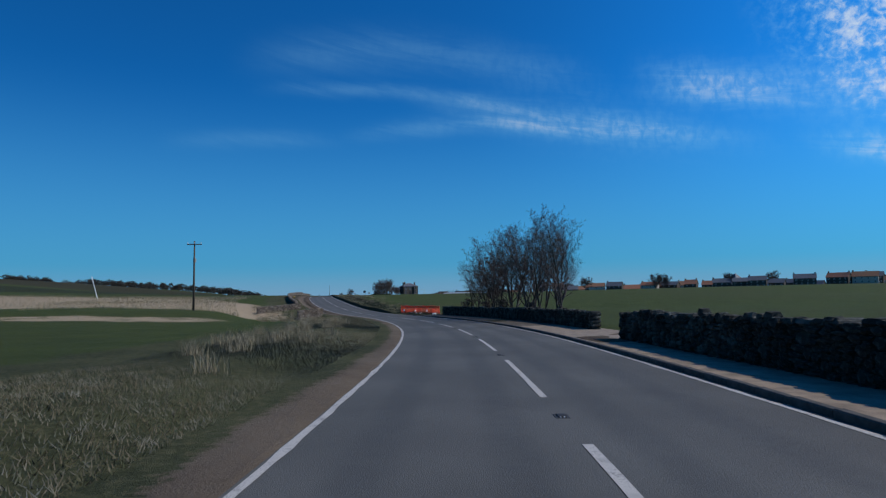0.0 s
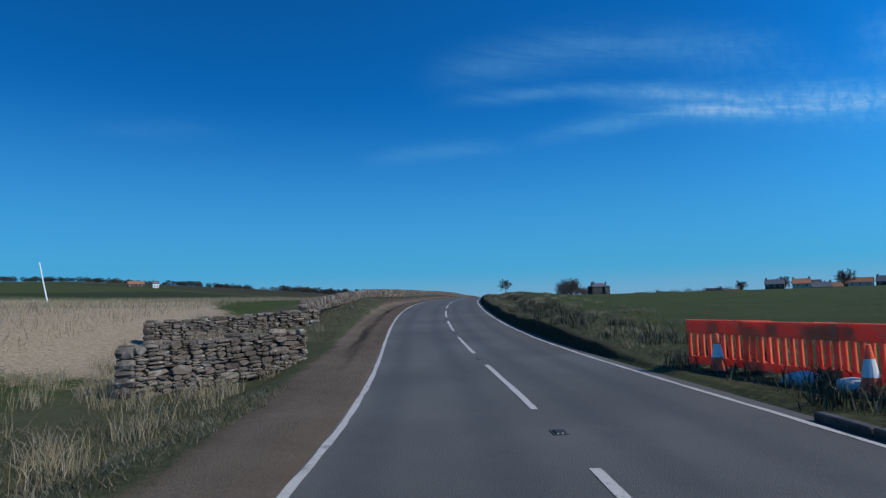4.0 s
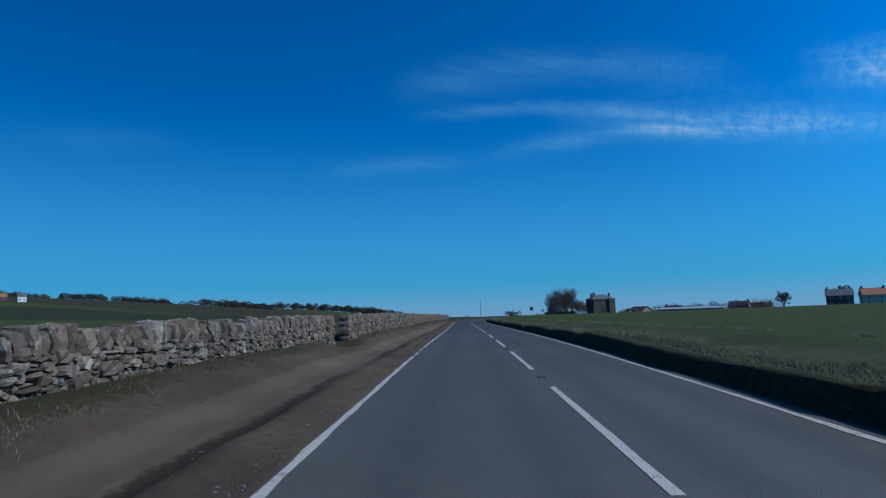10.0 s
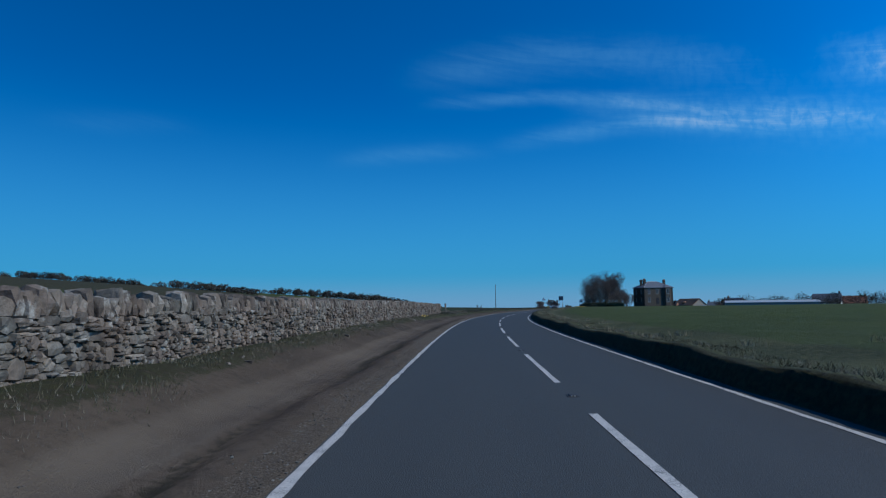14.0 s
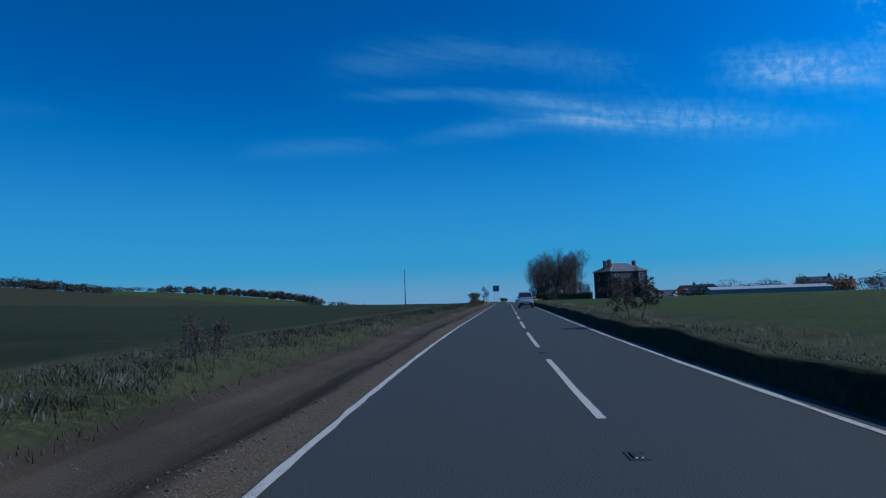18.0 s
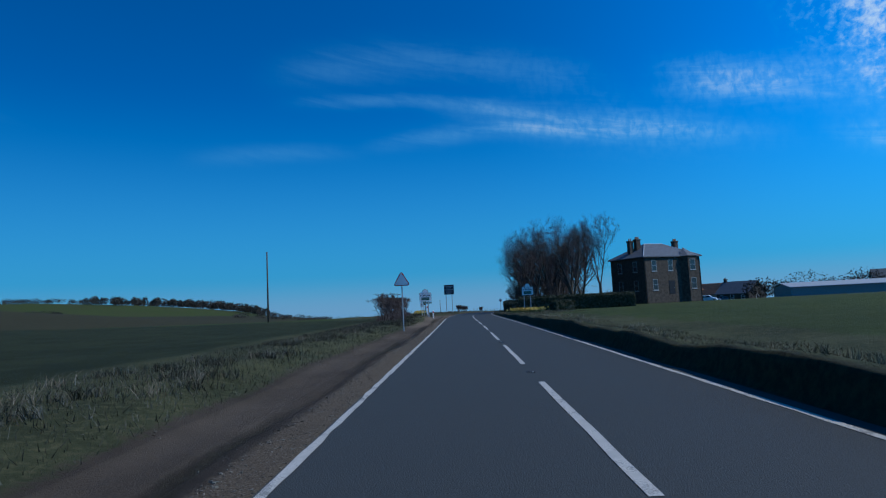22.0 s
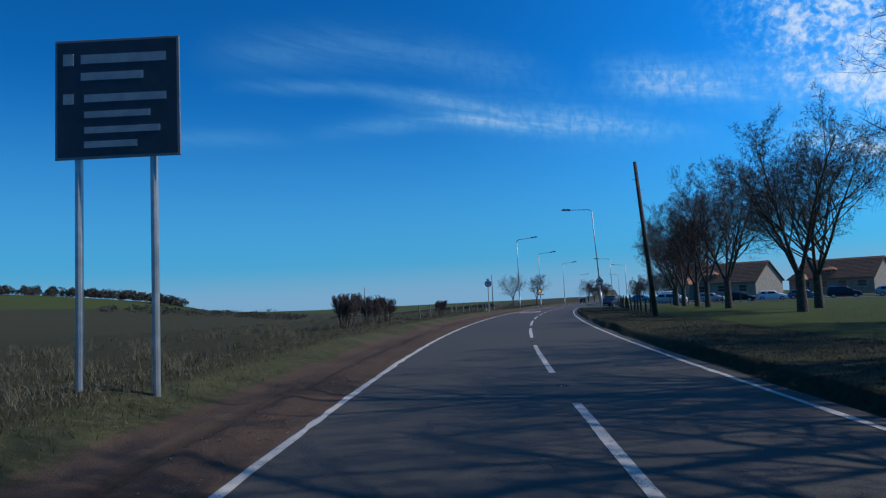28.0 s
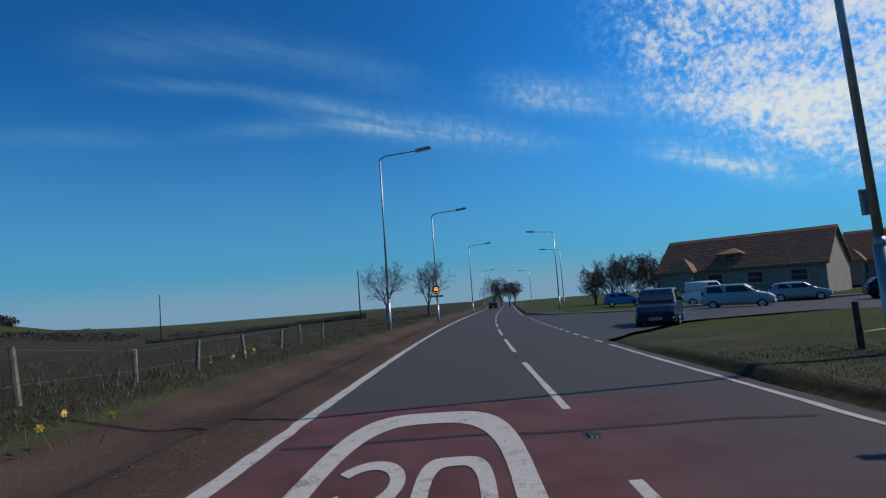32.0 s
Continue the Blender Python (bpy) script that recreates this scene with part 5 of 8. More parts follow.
telegraph_pole(on_road(523.3, 5.86, 0, 0), 7.75, "dark wooden telegraph pole with climbing steps by the fence", arm=False, lean=-3.5, steps=True)
telegraph_pole(on_ground(-86.6, 461), 9.4, "slim bare pole standing in the field", arm=False)
telegraph_pole(on_ground(-215, 560), 9.5, "slim bare pole far off in the field", arm=False)
telegraph_pole(on_ground(-70.6, 668), 9.6, "slim bare pole far off in the field", arm=False)
bm = bmesh.new()
tube(bm, (0, 0, -0.3), (-1.2, 0, 4.2), 0.07, 0.06, 8)
ob = mesh_object("leaning_post", bm, white_paint)
ob.matrix_world = on_ground(-63.4, 106.9, 10)
tagged(ob, "white post leaning in the dry reeds", "post")


# warning sign
def triangle_sign(m):
    root = thing("warning_sign", m, "triangular warning sign with red border on a grey post", "road sign")
    bm = bmesh.new()
    post(bm, 0, 0.05, 0.038, -0.4, 3.42)
    part("post", bm, galv, root)

    def tri(size, y0, y1, mat, name, label="", r=0.16):
        pts = []
        for k in range(3):
            a = radians(90 + 120 * k)
            c = Vector((math.cos(a), math.sin(a))) * (size - 2 * r * size)
            for j in range(-2, 3):
                b = a + radians(30 * j)
                pts.append((c.x + math.cos(b) * r * size, 2.98 + c.y + math.sin(b) * r * size))
        bm = bmesh.new()
        prism(bm, pts, y0, y1)
        return part(name, bm, mat, root, label)

    tri(0.60, -0.004, 0.012, sign_red, "border", "red border")
    tri(0.50, -0.008, -0.004, sign_white, "face", "white face", 0.10)
    tri(0.605, 0.012, 0.016, sign_back, "back", "grey back")
    for z in (2.8, 3.15):
        bm = bmesh.new()
        box(bm, -0.06, 0.06, 0.016, 0.09, z - 0.02, z + 0.02, 0.004)
        part("clip", bm, galv, root)
    return root


triangle_sign(on_road(426, -4.9, 0, -4))


# village signs
def village_sign(m, label, side_plate):
    root = thing("village_sign", m, label, "village sign")
    for x in (-0.42, 0.28):
        bm = bmesh.new()
        post(bm, x, 0.05, 0.038, -0.4, 2.85)
        part("post", bm, galv, root)

    def outline(g):
        pts = [(-0.62 + g, 1.80 + g), (0.62 - g, 1.80 + g), (0.62 - g, 2.72 - g), (0.31 - g, 2.72 - g)]
        for k in range(13):
            a = radians(15 * k)
            pts.append((math.cos(a) * (0.31 - g), 2.76 + math.sin(a) * (0.34 - g)))
        pts += [(-0.31 + g, 2.72 - g), (-0.62 + g, 2.72 - g)]
        return pts

    bm = bmesh.new()
    prism(bm, outline(0.0), 0.0, 0.016)
    part("board", bm, black_paint, root, "dark rim and back")
    bm = bmesh.new()
    prism(bm, outline(0.025), -0.004, 0.0)
    part("face", bm, sign_white, root, "white face")
    letters("Welcome to", 0.15, black_paint, root, Matrix.Translation((0.0, -0.006, 2.60)) @ FACE, bold=0.002)
    letters("ST MONANS", 0.205, black_paint, root, Matrix.Translation((0.0, -0.006, 2.40)) @ FACE, bold=0.006, squeeze=0.92)
    bm = bmesh.new()
    box(bm, -0.43, 0.40, -0.008, -0.004, 1.93, 2.24)
    part("panel", bm, sign_green, root, "dark green panel")
    letters("Drive Safely", 0.15, grey_paint, root, Matrix.Translation((-0.015, -0.011, 2.085)) @ FACE, bold=0.001)
    bm = bmesh.new()
    box(bm, -0.22, 0.22, -0.008, -0.004, 2.76, 2.775)
    part("crest_line", bm, grey_paint, root)
    return root


village_sign(on_road(452.6, -5.05, -0.20, 3), "white village sign with domed top on two posts", True)
village_sign(on_road(455.9, 6.0, 0.12, -8), "white village sign with a domed top above daffodils", False)
plate = thing("small_notice", on_road(452.5, -5.47, -0.34, 3), "small pale notice on a thin post", "sign")
bm = bmesh.new()
post(bm, 0, 0.03, 0.03, -0.4, 1.75)
part("post", bm, galv, plate)
bm = bmesh.new()
box(bm, -0.14, 0.14, 0.0, 0.012, 1.25, 1.78, 0.004)
part("board", bm, sign_white, plate)
bars(plate, grey_paint, [(-0.11, 0.11, 1.69, 1.74), (-0.08, 0.08, 1.42, 1.62), (-0.10, 0.10, 1.30, 1.34)], 0.0)


def marker_post(m):
    root = thing("marker_post", m, "white verge marker post with a red band", "marker post", "marker posts")
    bm = bmesh.new()
    tube(bm, (0, 0, -0.3), (0, 0, 0.96), 0.075, 0.07, 12)
    tube(bm, (0, 0, 0.96), (0, 0, 1.0), 0.07, 0.05, 12)
    part("post", bm, white_paint, root)
    bm = bmesh.new()
    tube(bm, (0, 0, 0.68), (0, 0, 0.84), 0.0765, 0.0755, 12)
    part("band", bm, sign_red, root, "red reflective band")
    return root


mp = marker_post(on_road(463.7, -4.95))
copy_thing(mp, on_road(471.8, -6.35, 0.12) @ Matrix.Diagonal((1.15, 1.15, 1.25, 1)))


# street-name sign: its words are plain bars
sn = thing("street_name_sign", on_road(464.3, -5.7, 0, 4), "dark street-name board on two pale posts", "street sign")
for x in (-0.42, 0.10):
    bm = bmesh.new()
    box(bm, x - 0.045, x + 0.045, 0.0, 0.09, -0.4, 1.75, 0.006)
    part("post", bm, concrete, sn)
bm = bmesh.new()
box(bm, -0.58, 0.58, -0.03, -0.002, 1.66, 1.84, 0.005)
part("board", bm, sign_green, sn)
bars(sn, grey_paint, [(-0.48, 0.48, 1.71, 1.79)], -0.031)

# large direction board
ds = thing("direction_sign", on_road(501.5, -6.3, 0, 4), "dark rectangular direction board on two posts", "road sign")
for x in (-0.62, 0.52):
    bm = bmesh.new()
    post(bm, x, 0.06, 0.055, -0.4, 5.25)
    part("post", bm, galv, ds)
bm = bmesh.new()
box(bm, -0.95, 0.95, 0.0, 0.02, 3.45, 5.3, 0.006)
part("board", bm, sign_back, ds)
bm = bmesh.new()
box(bm, -0.91, 0.91, -0.004, 0.0, 3.49, 5.26)
part("face", bm, sign_brown, ds)
bars(ds, grey_paint, [(-0.55, 0.75, 4.92, 5.06), (-0.55, 0.40, 4.66, 4.78), (-0.5, 0.75, 4.32, 4.44), (-0.5, 0.5, 4.08, 4.18), (-0.5, 0.65, 3.84, 3.94), (-0.5, 0.3, 3.62, 3.72), (-0.82, -0.66, 4.9, 5.08), (-0.82, -0.66, 4.3, 4.46)], -0.005)


def round_face(bm, cx, cz, r, y0, y1, seg=28, inner=0.0):
    if inner:
        for k in range(seg):
            a, b = 2 * math.pi * k / seg, 2 * math.pi * (k + 1) / seg
            q = [(math.cos(t) * rr + cx, math.sin(t) * rr + cz) for t, rr in ((a, inner), (a, r), (b, r), (b, inner))]
            bm.faces.new([bm.verts.new((x, y0, z)) for x, z in q])
    else:
        prism(bm, [(cx + math.cos(2 * math.pi * k / seg) * r, cz + math.sin(2 * math.pi * k / seg) * r) for k in range(seg)], y0, y1)


def speed_sign(m, label, lean=0.0):
    """Round thirty sign on a dark backing plate, with a small plate on top."""
    root = thing("speed_limit_sign", m @ Matrix.Rotation(radians(lean), 4, "Y"), label, "road sign")
    bm = bmesh.new()
    tube(bm, (0, 0.06, -0.4), (0, 0.06, 1.0), 0.075, 0.07, 10)
    tube(bm, (0, 0.06, 1.0), (0, 0.06, 3.55), 0.042, 0.04, 10)
    part("post", bm, galv, root)
    bm = bmesh.new()
    round_face(bm, 0.01, 3.04, 0.365, 0.0, 0.02)
    part("backing", bm, black_paint, root, "dark round backing plate")
    bm = bmesh.new()
    round_face(bm, 0.0, 3.06, 0.335, -0.02, 0.0)
    part("border", bm, sign_red, root, "red border")
    bm = bmesh.new()
    round_face(bm, 0.0, 3.06, 0.265, -0.025, -0.02)
    part("face", bm, sign_white, root, "white face")
    letters("30", 0.36, black_paint, root, Matrix.Translation((0.0, -0.03, 3.06)) @ FACE, bold=0.012)
    bm = bmesh.new()
    box(bm, -0.17, 0.17, -0.05, 0.10, 3.50, 3.58, 0.02)
    box(bm, -0.08, 0.08, -0.02, 0.06, 3.40, 3.50, 0.01)
    part("lamp_hood", bm, grey_paint, root, "small lamp hood over the sign")
    return root


speed_sign(on_road(555.3, -5.75, 0, 4), "round thirty speed limit sign on a grey post", 1.0)
speed_sign(on_road(555.8, 5.2, -0.3, -4), "round thirty speed limit sign on a grey post", 0.0)


# street lamps
def street_lamp():
    root = thing("street_lamp", Matrix.Identity(4), "tall grey steel street lamp with a long arm over the road", "street lamp", "street lamps")
    bm = bmesh.new()
    tube(bm, (0, 0, -0.5), (0, 0, 1.6), 0.125, 0.115, 12)
    tube(bm, (0, 0, 1.6), (0, 0, 1.75), 0.115, 0.075, 12)
    tube(bm, (0, 0, 1.75), (0, 0, 9.95), 0.072, 0.052, 12)
    part("column", bm, galv, root, smooth=True)
    bm = bmesh.new()
    tube(bm, (0, 0, 9.9), (0.35, 0, 10.08), 0.045, 0.04, 8)
    tube(bm, (0.35, 0, 10.08), (2.35, 0, 10.24), 0.04, 0.035, 8)
    part("arm", bm, galv, root)
    bm = bmesh.new()
    prism(bm, [(2.3, 10.16), (3.3, 10.29), (3.3, 10.37), (3.1, 10.43), (2.3, 10.33)], -0.12, 0.12)
    part("lantern", bm, grey_paint, root)
    bm = bmesh.new()
    prism(bm, [(2.42, 10.16), (3.24, 10.265), (3.22, 10.295), (2.44, 10.19)], -0.09, 0.09)
    part("lens", bm, glass_reflector, root, "clear lamp lens")
    bm = bmesh.new()
    box(bm, -0.09, 0.09, -0.20, -0.11, 2.1, 2.5, 0.01)
    part("cable_box", bm, grey_paint, root, "small grey box strapped to the column")
    return root


lamp = street_lamp()
LAMPS = [(560.2, 5.45, 180, 1.10), (586, -6.07, 0, 0.985), (604, -4.75, 0, 0.918), (622, 7.35, 180, 0.85), (636, -3.2, 0, 0.907), (648, 10.4, 180, 0.84), (700, -4.2, 0, 0.86), (720, 8, 180, 0.86)]
for i, (s, u, turn, tall) in enumerate(LAMPS):
    m = on_road(s, u, 0, turn) @ Matrix.Rotation(radians(2.4 if i == 0 else 0.3), 4, "Y") @ Matrix.Diagonal((1, 1, tall, 1))
    if i == 0:
        lamp.matrix_world = m
    else:
        copy_thing(lamp, m)
telegraph_pole(on_ground(-33.5, 648), 9.0, "slim grey pole beyond the verge", arm=False)

# speed display on the second lamp of the left side
sd = thing("speed_display", on_road(603.8, -4.75, 0, 0), "speed display with amber lights fixed on a lamp column", "speed display")
bm = bmesh.new()
box(bm, -0.28, 0.28, -0.16, -0.08, 2.65, 3.4, 0.015)
part("housing", bm, black_paint, sd)
bm = bmesh.new()
for i in range(4):
    for j in range(3):
        box(bm, -0.20 + 0.10 * i + 0.008, -0.20 + 0.10 * (i + 1) - 0.008, -0.166, -0.161, 2.95 + 0.11 * j, 3.03 + 0.11 * j)
part("lights", bm, amber, sd, "amber light segments")
for x in (-0.16, 0.16):
    bm = bmesh.new()
    round_face(bm, x, 2.77, 0.06, -0.168, -0.161, 14)
    part("beacon", bm, amber, sd)
bm = bmesh.new()
box(bm, -0.62, 0.62, -0.13, -0.09, 2.35, 2.52, 0.006)
part("plate", bm, sign_back, sd)


# fences of posts and wire
def wire_fence(rows, label, post_h=1.05, r=0.055, wires=3, group="", seed=1, mat=None):
    rng = np.random.RandomState(seed)
    root = thing("fence", Matrix.Identity(4), label, "fence")
    tops = []
    for s, u in rows:
        p = spot(s, u)
        h = post_h * rng.uniform(0.75, 1.15)
        tilt = Vector((rng.normal(0, 0.09), rng.normal(0, 0.09), 1))
        bm = bmesh.new()
        tube(bm, p + Vector((0, 0, -0.3)), p + tilt * h, r * rng.uniform(0.85, 1.15), r * rng.uniform(0.8, 1.05), 7)
        part("post", bm, mat or weathered_wood, root)
        tops.append((p, tilt, h))
    for w in range(wires):
        bm = bmesh.new()
        k = 0.35 + 0.6 * w / max(1, wires - 1)
        for (p, t, h), (q, t2, h2) in zip(tops[:-1], tops[1:]):
            tube(bm, p + t * h * k, q + t2 * h2 * k, 0.0025, 0.0025, 4, False)
        part("wire", bm, wire_mat, root)
    return root


wire_fence([(533 + 2.9 * i, -7.6 + 0.10 * math.sin(i * 2.1)) for i in range(16)], "old broken wooden post and wire fence in rough dead grass", 0.82, 0.055, 2, seed=3)
wire_fence([(529 + 2.3 * i, 6.6 + 0.05 * i) for i in range(14)], "row of dark wooden fence posts along the green", 1.05, 0.065, 1, seed=4, mat=tarred_wood)
wire_fence([(561 + 0.5 * i, 5.4 + 1.9 * i) for i in range(9)], "row of dark wooden fence posts along the green", 1.0, 0.06, 1, seed=5, mat=tarred_wood)
lp = thing("gate_post", on_road(307.2, -7.0), "lone weathered wooden post at the end of the wall", "post")
bm = bmesh.new()
tube(bm, (0, 0, -0.3), (-0.03, 0.0, 1.12), 0.11, 0.095, 9)
part("post", bm, weathered_wood, lp)
fp = thing("finger_post", on_road(482, -7.75), "dark footpath finger post on the verge", "signpost")
bm = bmesh.new()
tube(bm, (0, 0, -0.3), (0.04, 0, 2.25), 0.06, 0.055, 8)
part("post", bm, tarred_wood, fp)
bm = bmesh.new()
box(bm, -0.22, 0.14, -0.08, -0.06, 1.50, 1.95, 0.004)
part("arm", bm, tarred_wood, fp)
bm = bmesh.new()
tube(bm, (0.04, 0, 2.22), (0.045, 0, 2.48), 0.065, 0.05, 8)
part("cap", bm, white_paint, fp, "white painted cap")


# --- red road patch and the painted thirty ---
tagged(strip_mesh("red_road_patch", 550.9, 558.9, -3.2, 2.4, 0.005, red_surface, 0.5, 0.03, cross=[-3.2, -2, -1, 0, 1, 2.3], seed=4), "worn red anti-skid road surface", "road", kind="structure")


def road_shape(name, polys, s0, u0, lift, label):
    """Painted shapes on the road from outlines in metres: x to the right, y along."""
    verts, faces = [], []
    for quad in polys:
        f = []
        for a, b in quad:
            x, y, z, _ = road_at(s0 + b, u0 + a)
            f.append(len(verts))
            verts.append((float(x), float(y), float(z) + lift))
        faces.append(f)
    ob = from_lists(name, verts, faces, road_paint)
    at = ob.data.attributes.new("lat", "FLOAT", "POINT")
    return tagged(ob, label, "road marking", kind="structure")


def ring_quads(outer, inner):
    n = len(outer)
    return [[outer[k], outer[(k + 1) % n], inner[(k + 1) % n], inner[k]] for k in range(n)]


def superring(cx, cy, a, b, p, n=56):
    out = []
    for k in range(n):
        t = 2 * math.pi * k / n
        c, s = math.cos(t), math.sin(t)
        out.append((cx + a * math.copysign(abs(c) ** (2 / p), c), cy + b * math.copysign(abs(s) ** (2 / p), s)))
    return out


q = ring_quads(superring(0, 3.66, 1.02, 3.66, 3.6), superring(0, 3.66, 0.80, 2.95, 3.0))
road_shape("painted_ring", q, 551.0, -1.72, 0.012, "white painted ring of the road's thirty sign")
q = ring_quads(superring(0.36, 3.86, 0.33, 1.42, 4.0, 40), superring(0.36, 3.86, 0.20, 1.12, 3.4, 40))
# the three, as two stacked bows open to the left
for cy, rb in ((4.56, 0.73), (3.18, 0.75)):
    n = 22
    pts_o, pts_i = [], []
    for k in range(n + 1):
        t = radians(150 - 300 * k / n)
        pts_o.append((-0.38 + 0.33 * math.cos(t), cy + rb * math.sin(t)))
        pts_i.append((-0.38 + 0.20 * math.cos(t), cy + (rb - 0.28) * math.sin(t)))
    q += [[pts_o[k], pts_o[k + 1], pts_i[k + 1], pts_i[k]] for k in range(n)]
road_shape("painted_thirty", q, 550.7, -1.74, 0.012, "white painted number thirty on the red road patch")


# thin dark lines across the road
for s0, u0, u1, w in ((518.6, -2.2, 2.3, 0.05), (556.8, -3.3, 2.4, 0.05), (446.5, 1.2, 2.3, 0.05), (525, -2.0, 2.2, 0.04)):
    n = 14
    q = []
    jag = lambda i: 0.05 * math.sin(i * 0.9 + s0) + 0.02 * math.sin(i * 4.3)
    for i in range(n):
        a, b = u0 + (u1 - u0) * i / n, u0 + (u1 - u0) * (i + 1) / n
        q.append([(a, jag(i) - w), (b, jag(i + 1) - w), (b, jag(i + 1) + w), (a, jag(i) + w)])
    ob = road_shape("tar_joint", q, s0, 0, 0.009, "thin dark line across the asphalt")
    ob.data.materials.clear()
    ob.data.materials.append(rubber)


# --- trees, hedges and grass, stretch by stretch ---
TREE_ROW = "bare trees behind the roadside wall"
for i, (s, u, h, st) in enumerate(((61.4, 8.0, 5.8, 3), (62.4, 9.8, 6.6, 2), (59.8, 9.0, 7.6, 3), (58.0, 8.8, 8.2, 2), (56.2, 8.2, 8.2, 3), (54.4, 9.3, 8.6, 2), (52.6, 8.4, 8.8, 3), (50.4, 9.4, 8.6, 2), (48.4, 8.4, 8.4, 3), (46.4, 8.8, 9.0, 2), (44.3, 9.3, 8.6, 2), (42.0, 8.6, 8.8, 2))):
    bare_tree(on_road(s, u, 0, 37 * i), 100 + i, h, "bare grey-brown roadside tree with upright branches", st, 0.46, 4, 0.33, group=TREE_ROW, first=0.10, twig=0.0045, dense=False)
for i, (s, u, h) in enumerate(((62, 7.4, 1.8), (57, 7.6, 1.5), (51.8, 7.5, 1.7), (45.5, 7.6, 1.4))):
    twig_hedge(on_road(s, u, 0, 80), 2.6, 0.9, h, 130 + i, "tangled bare undergrowth beneath the trees", "bush", 2.4, 0.4, "shrub")

bare_tree(on_road(131.8, 5.6), 140, 1.75, "small windswept thorn tree on the grassy bank", 1, 1.15, 4, 0.12, twig=0.008, dense=True)
bare_tree(on_road(340.2, 4.2), 141, 1.9, "small dense thorn bush on the grassy bank", 2, 0.95, 4, 0.05, name="bush", twig=0.009, dense=True)
bare_tree(on_road(326.6, -5.9), 142, 1.0, "scrubby shrub at the field's edge", 2, 0.5, 3, 0.2, name="bush")

# hedge and bushes before the village
twig_hedge(on_road(451.8, -7.5, 0, -90), 13.4, 1.3, 1.95, 150, "long cut hawthorn hedge, bare and tangled", per_m=3.4)
twig_hedge(on_road(438.4, -7.3, 0, -90), 2.6, 1.1, 2.3, 151, "taller bare end of the hawthorn hedge", "bush", 1.6, 0.1, "shrub", 0.05)
COPSE = "bare trees of the copse by the house"
COPSE_TREES = ((489.2, 8.2, 15.2), (489.2, 11.8, 16.4), (484.6, 9.2, 14.0), (479.2, 14.9, 14.2), (495.4, 13.4, 16.8), (495.0, 8.4, 15.4), (487.6, 15.6, 16.0), (500.4, 10.2, 15.2), (482.6, 7.4, 11.4), (504.0, 11.6, 14.6), (492.8, 17.6, 15.8), (507.6, 12.2, 14.0), (510.6, 14.4, 13.0))
copse_kinds = []
for i, (s, u, h) in enumerate(COPSE_TREES):
    m = on_road(s, u, 0, 53 * i)
    if i < 4:
        copse_kinds.append((bare_tree(m, 160 + i, 15.0, "tall bare tree with a stout trunk and a wide twiggy crown", 3, 0.56, 4, 0.28, group=COPSE, first=0.12, twig=0.0052, dense=False, bole=2.2, trunk_r=0.30), h))
        copse_kinds[-1][0].matrix_world = m @ Matrix.Scale(0.95 * h / 15.0, 4)
    else:
        copy_thing(copse_kinds[i % 4][0], m @ Matrix.Scale(h / copse_kinds[i % 4][1], 4))
for i, (s, u, h) in enumerate(((482.5, 7.6, 5.2), (485.5, 6.6, 4.6), (488.0, 9.4, 5.6), (491.5, 7.4, 5.0), (495.0, 9.4, 5.4), (486.5, 12.4, 4.8))):
    bare_tree(on_road(s, u, 0, 41 * i), 260 + i, h, "dark tangled thicket beneath the copse trees", 4, 0.55, 3, 0.2, name="bush", group="thickets of the copse", first=0.05, twig=0.016)
bare_tree(on_road(481.0, 19.1), 180, 14.6, "slender bare tree standing apart beside the house", 3, 0.42, 4, 0.3, twig=0.005, dense=True, bole=4.5, trunk_r=0.16)
clipped_hedge(on_road(476.2, 4.9, 0, 6), 8.6, 1.6, 1.45, 190, "dark clipped evergreen hedge round the garden")
clipped_hedge(on_road(478.0, 5.2, 0, 88), 20.0, 1.6, 1.45, 191, "dark clipped evergreen hedge along the road")
clipped_hedge(on_road(470.4, 6.2, 0, -4), 15.0, 1.8, 1.9, 192, "tall dark evergreen bush by the drive")
clipped_hedge(on_road(459.0, 9.2, 0, 20), 2.4, 1.5, 1.1, 193, "low dark evergreen shrub behind the sign")

SHRUBS = ((517.8, -7.7, 1.55), (518.7, -7.8, 1.6), (523.0, -8.1, 1.6), (524.1, -8.0, 1.6), (525.8, -7.9, 1.55), (540.6, -7.8, 1.25), (541.6, -7.8, 1.3))
ROADSIDE = "bare trees beside the green"
road_kinds = []
for i, (s, u, h) in enumerate(((557, 12.6, 8.6), (551.6, 12.0, 8.8), (547.2, 11.9, 9.0), (542.2, 12.0, 9.2), (537.8, 11.8, 9.4), (533.2, 12.0, 10.4), (526.5, 14.6, 9.6), (562.5, 14.4, 8.0), (522.4, 12.2, 10.2))):
    m = on_road(s, u, 0, 71 * i)
    if i < 3:
        road_kinds.append((bare_tree(m, 200 + i, 9.0, "bare purplish-brown roadside tree with a rounded crown", 4, 0.72, 4, 0.26, group=ROADSIDE, first=0.14, twig=0.0038, dense=True, bole=1.8, trunk_r=0.13), h))
        road_kinds[-1][0].matrix_world = m @ Matrix.Scale(h / 9.0, 4)
    else:
        copy_thing(road_kinds[i % 3][0], m @ Matrix.Scale(h / road_kinds[i % 3][1], 4))
for i, (s, u, h) in enumerate(SHRUBS):
    bare_tree(on_road(s, u, 0, 47 * i), 210 + i, h, "bare cut shrub with upright shoots in the fence line", 8, 0.35, 3, 0.55, name="bush", group="shrubs of the fence line", first=0.25, twig=0.0075, dense=True, trunk_r=0.035)
VERGE = "small bare trees on the far verge"
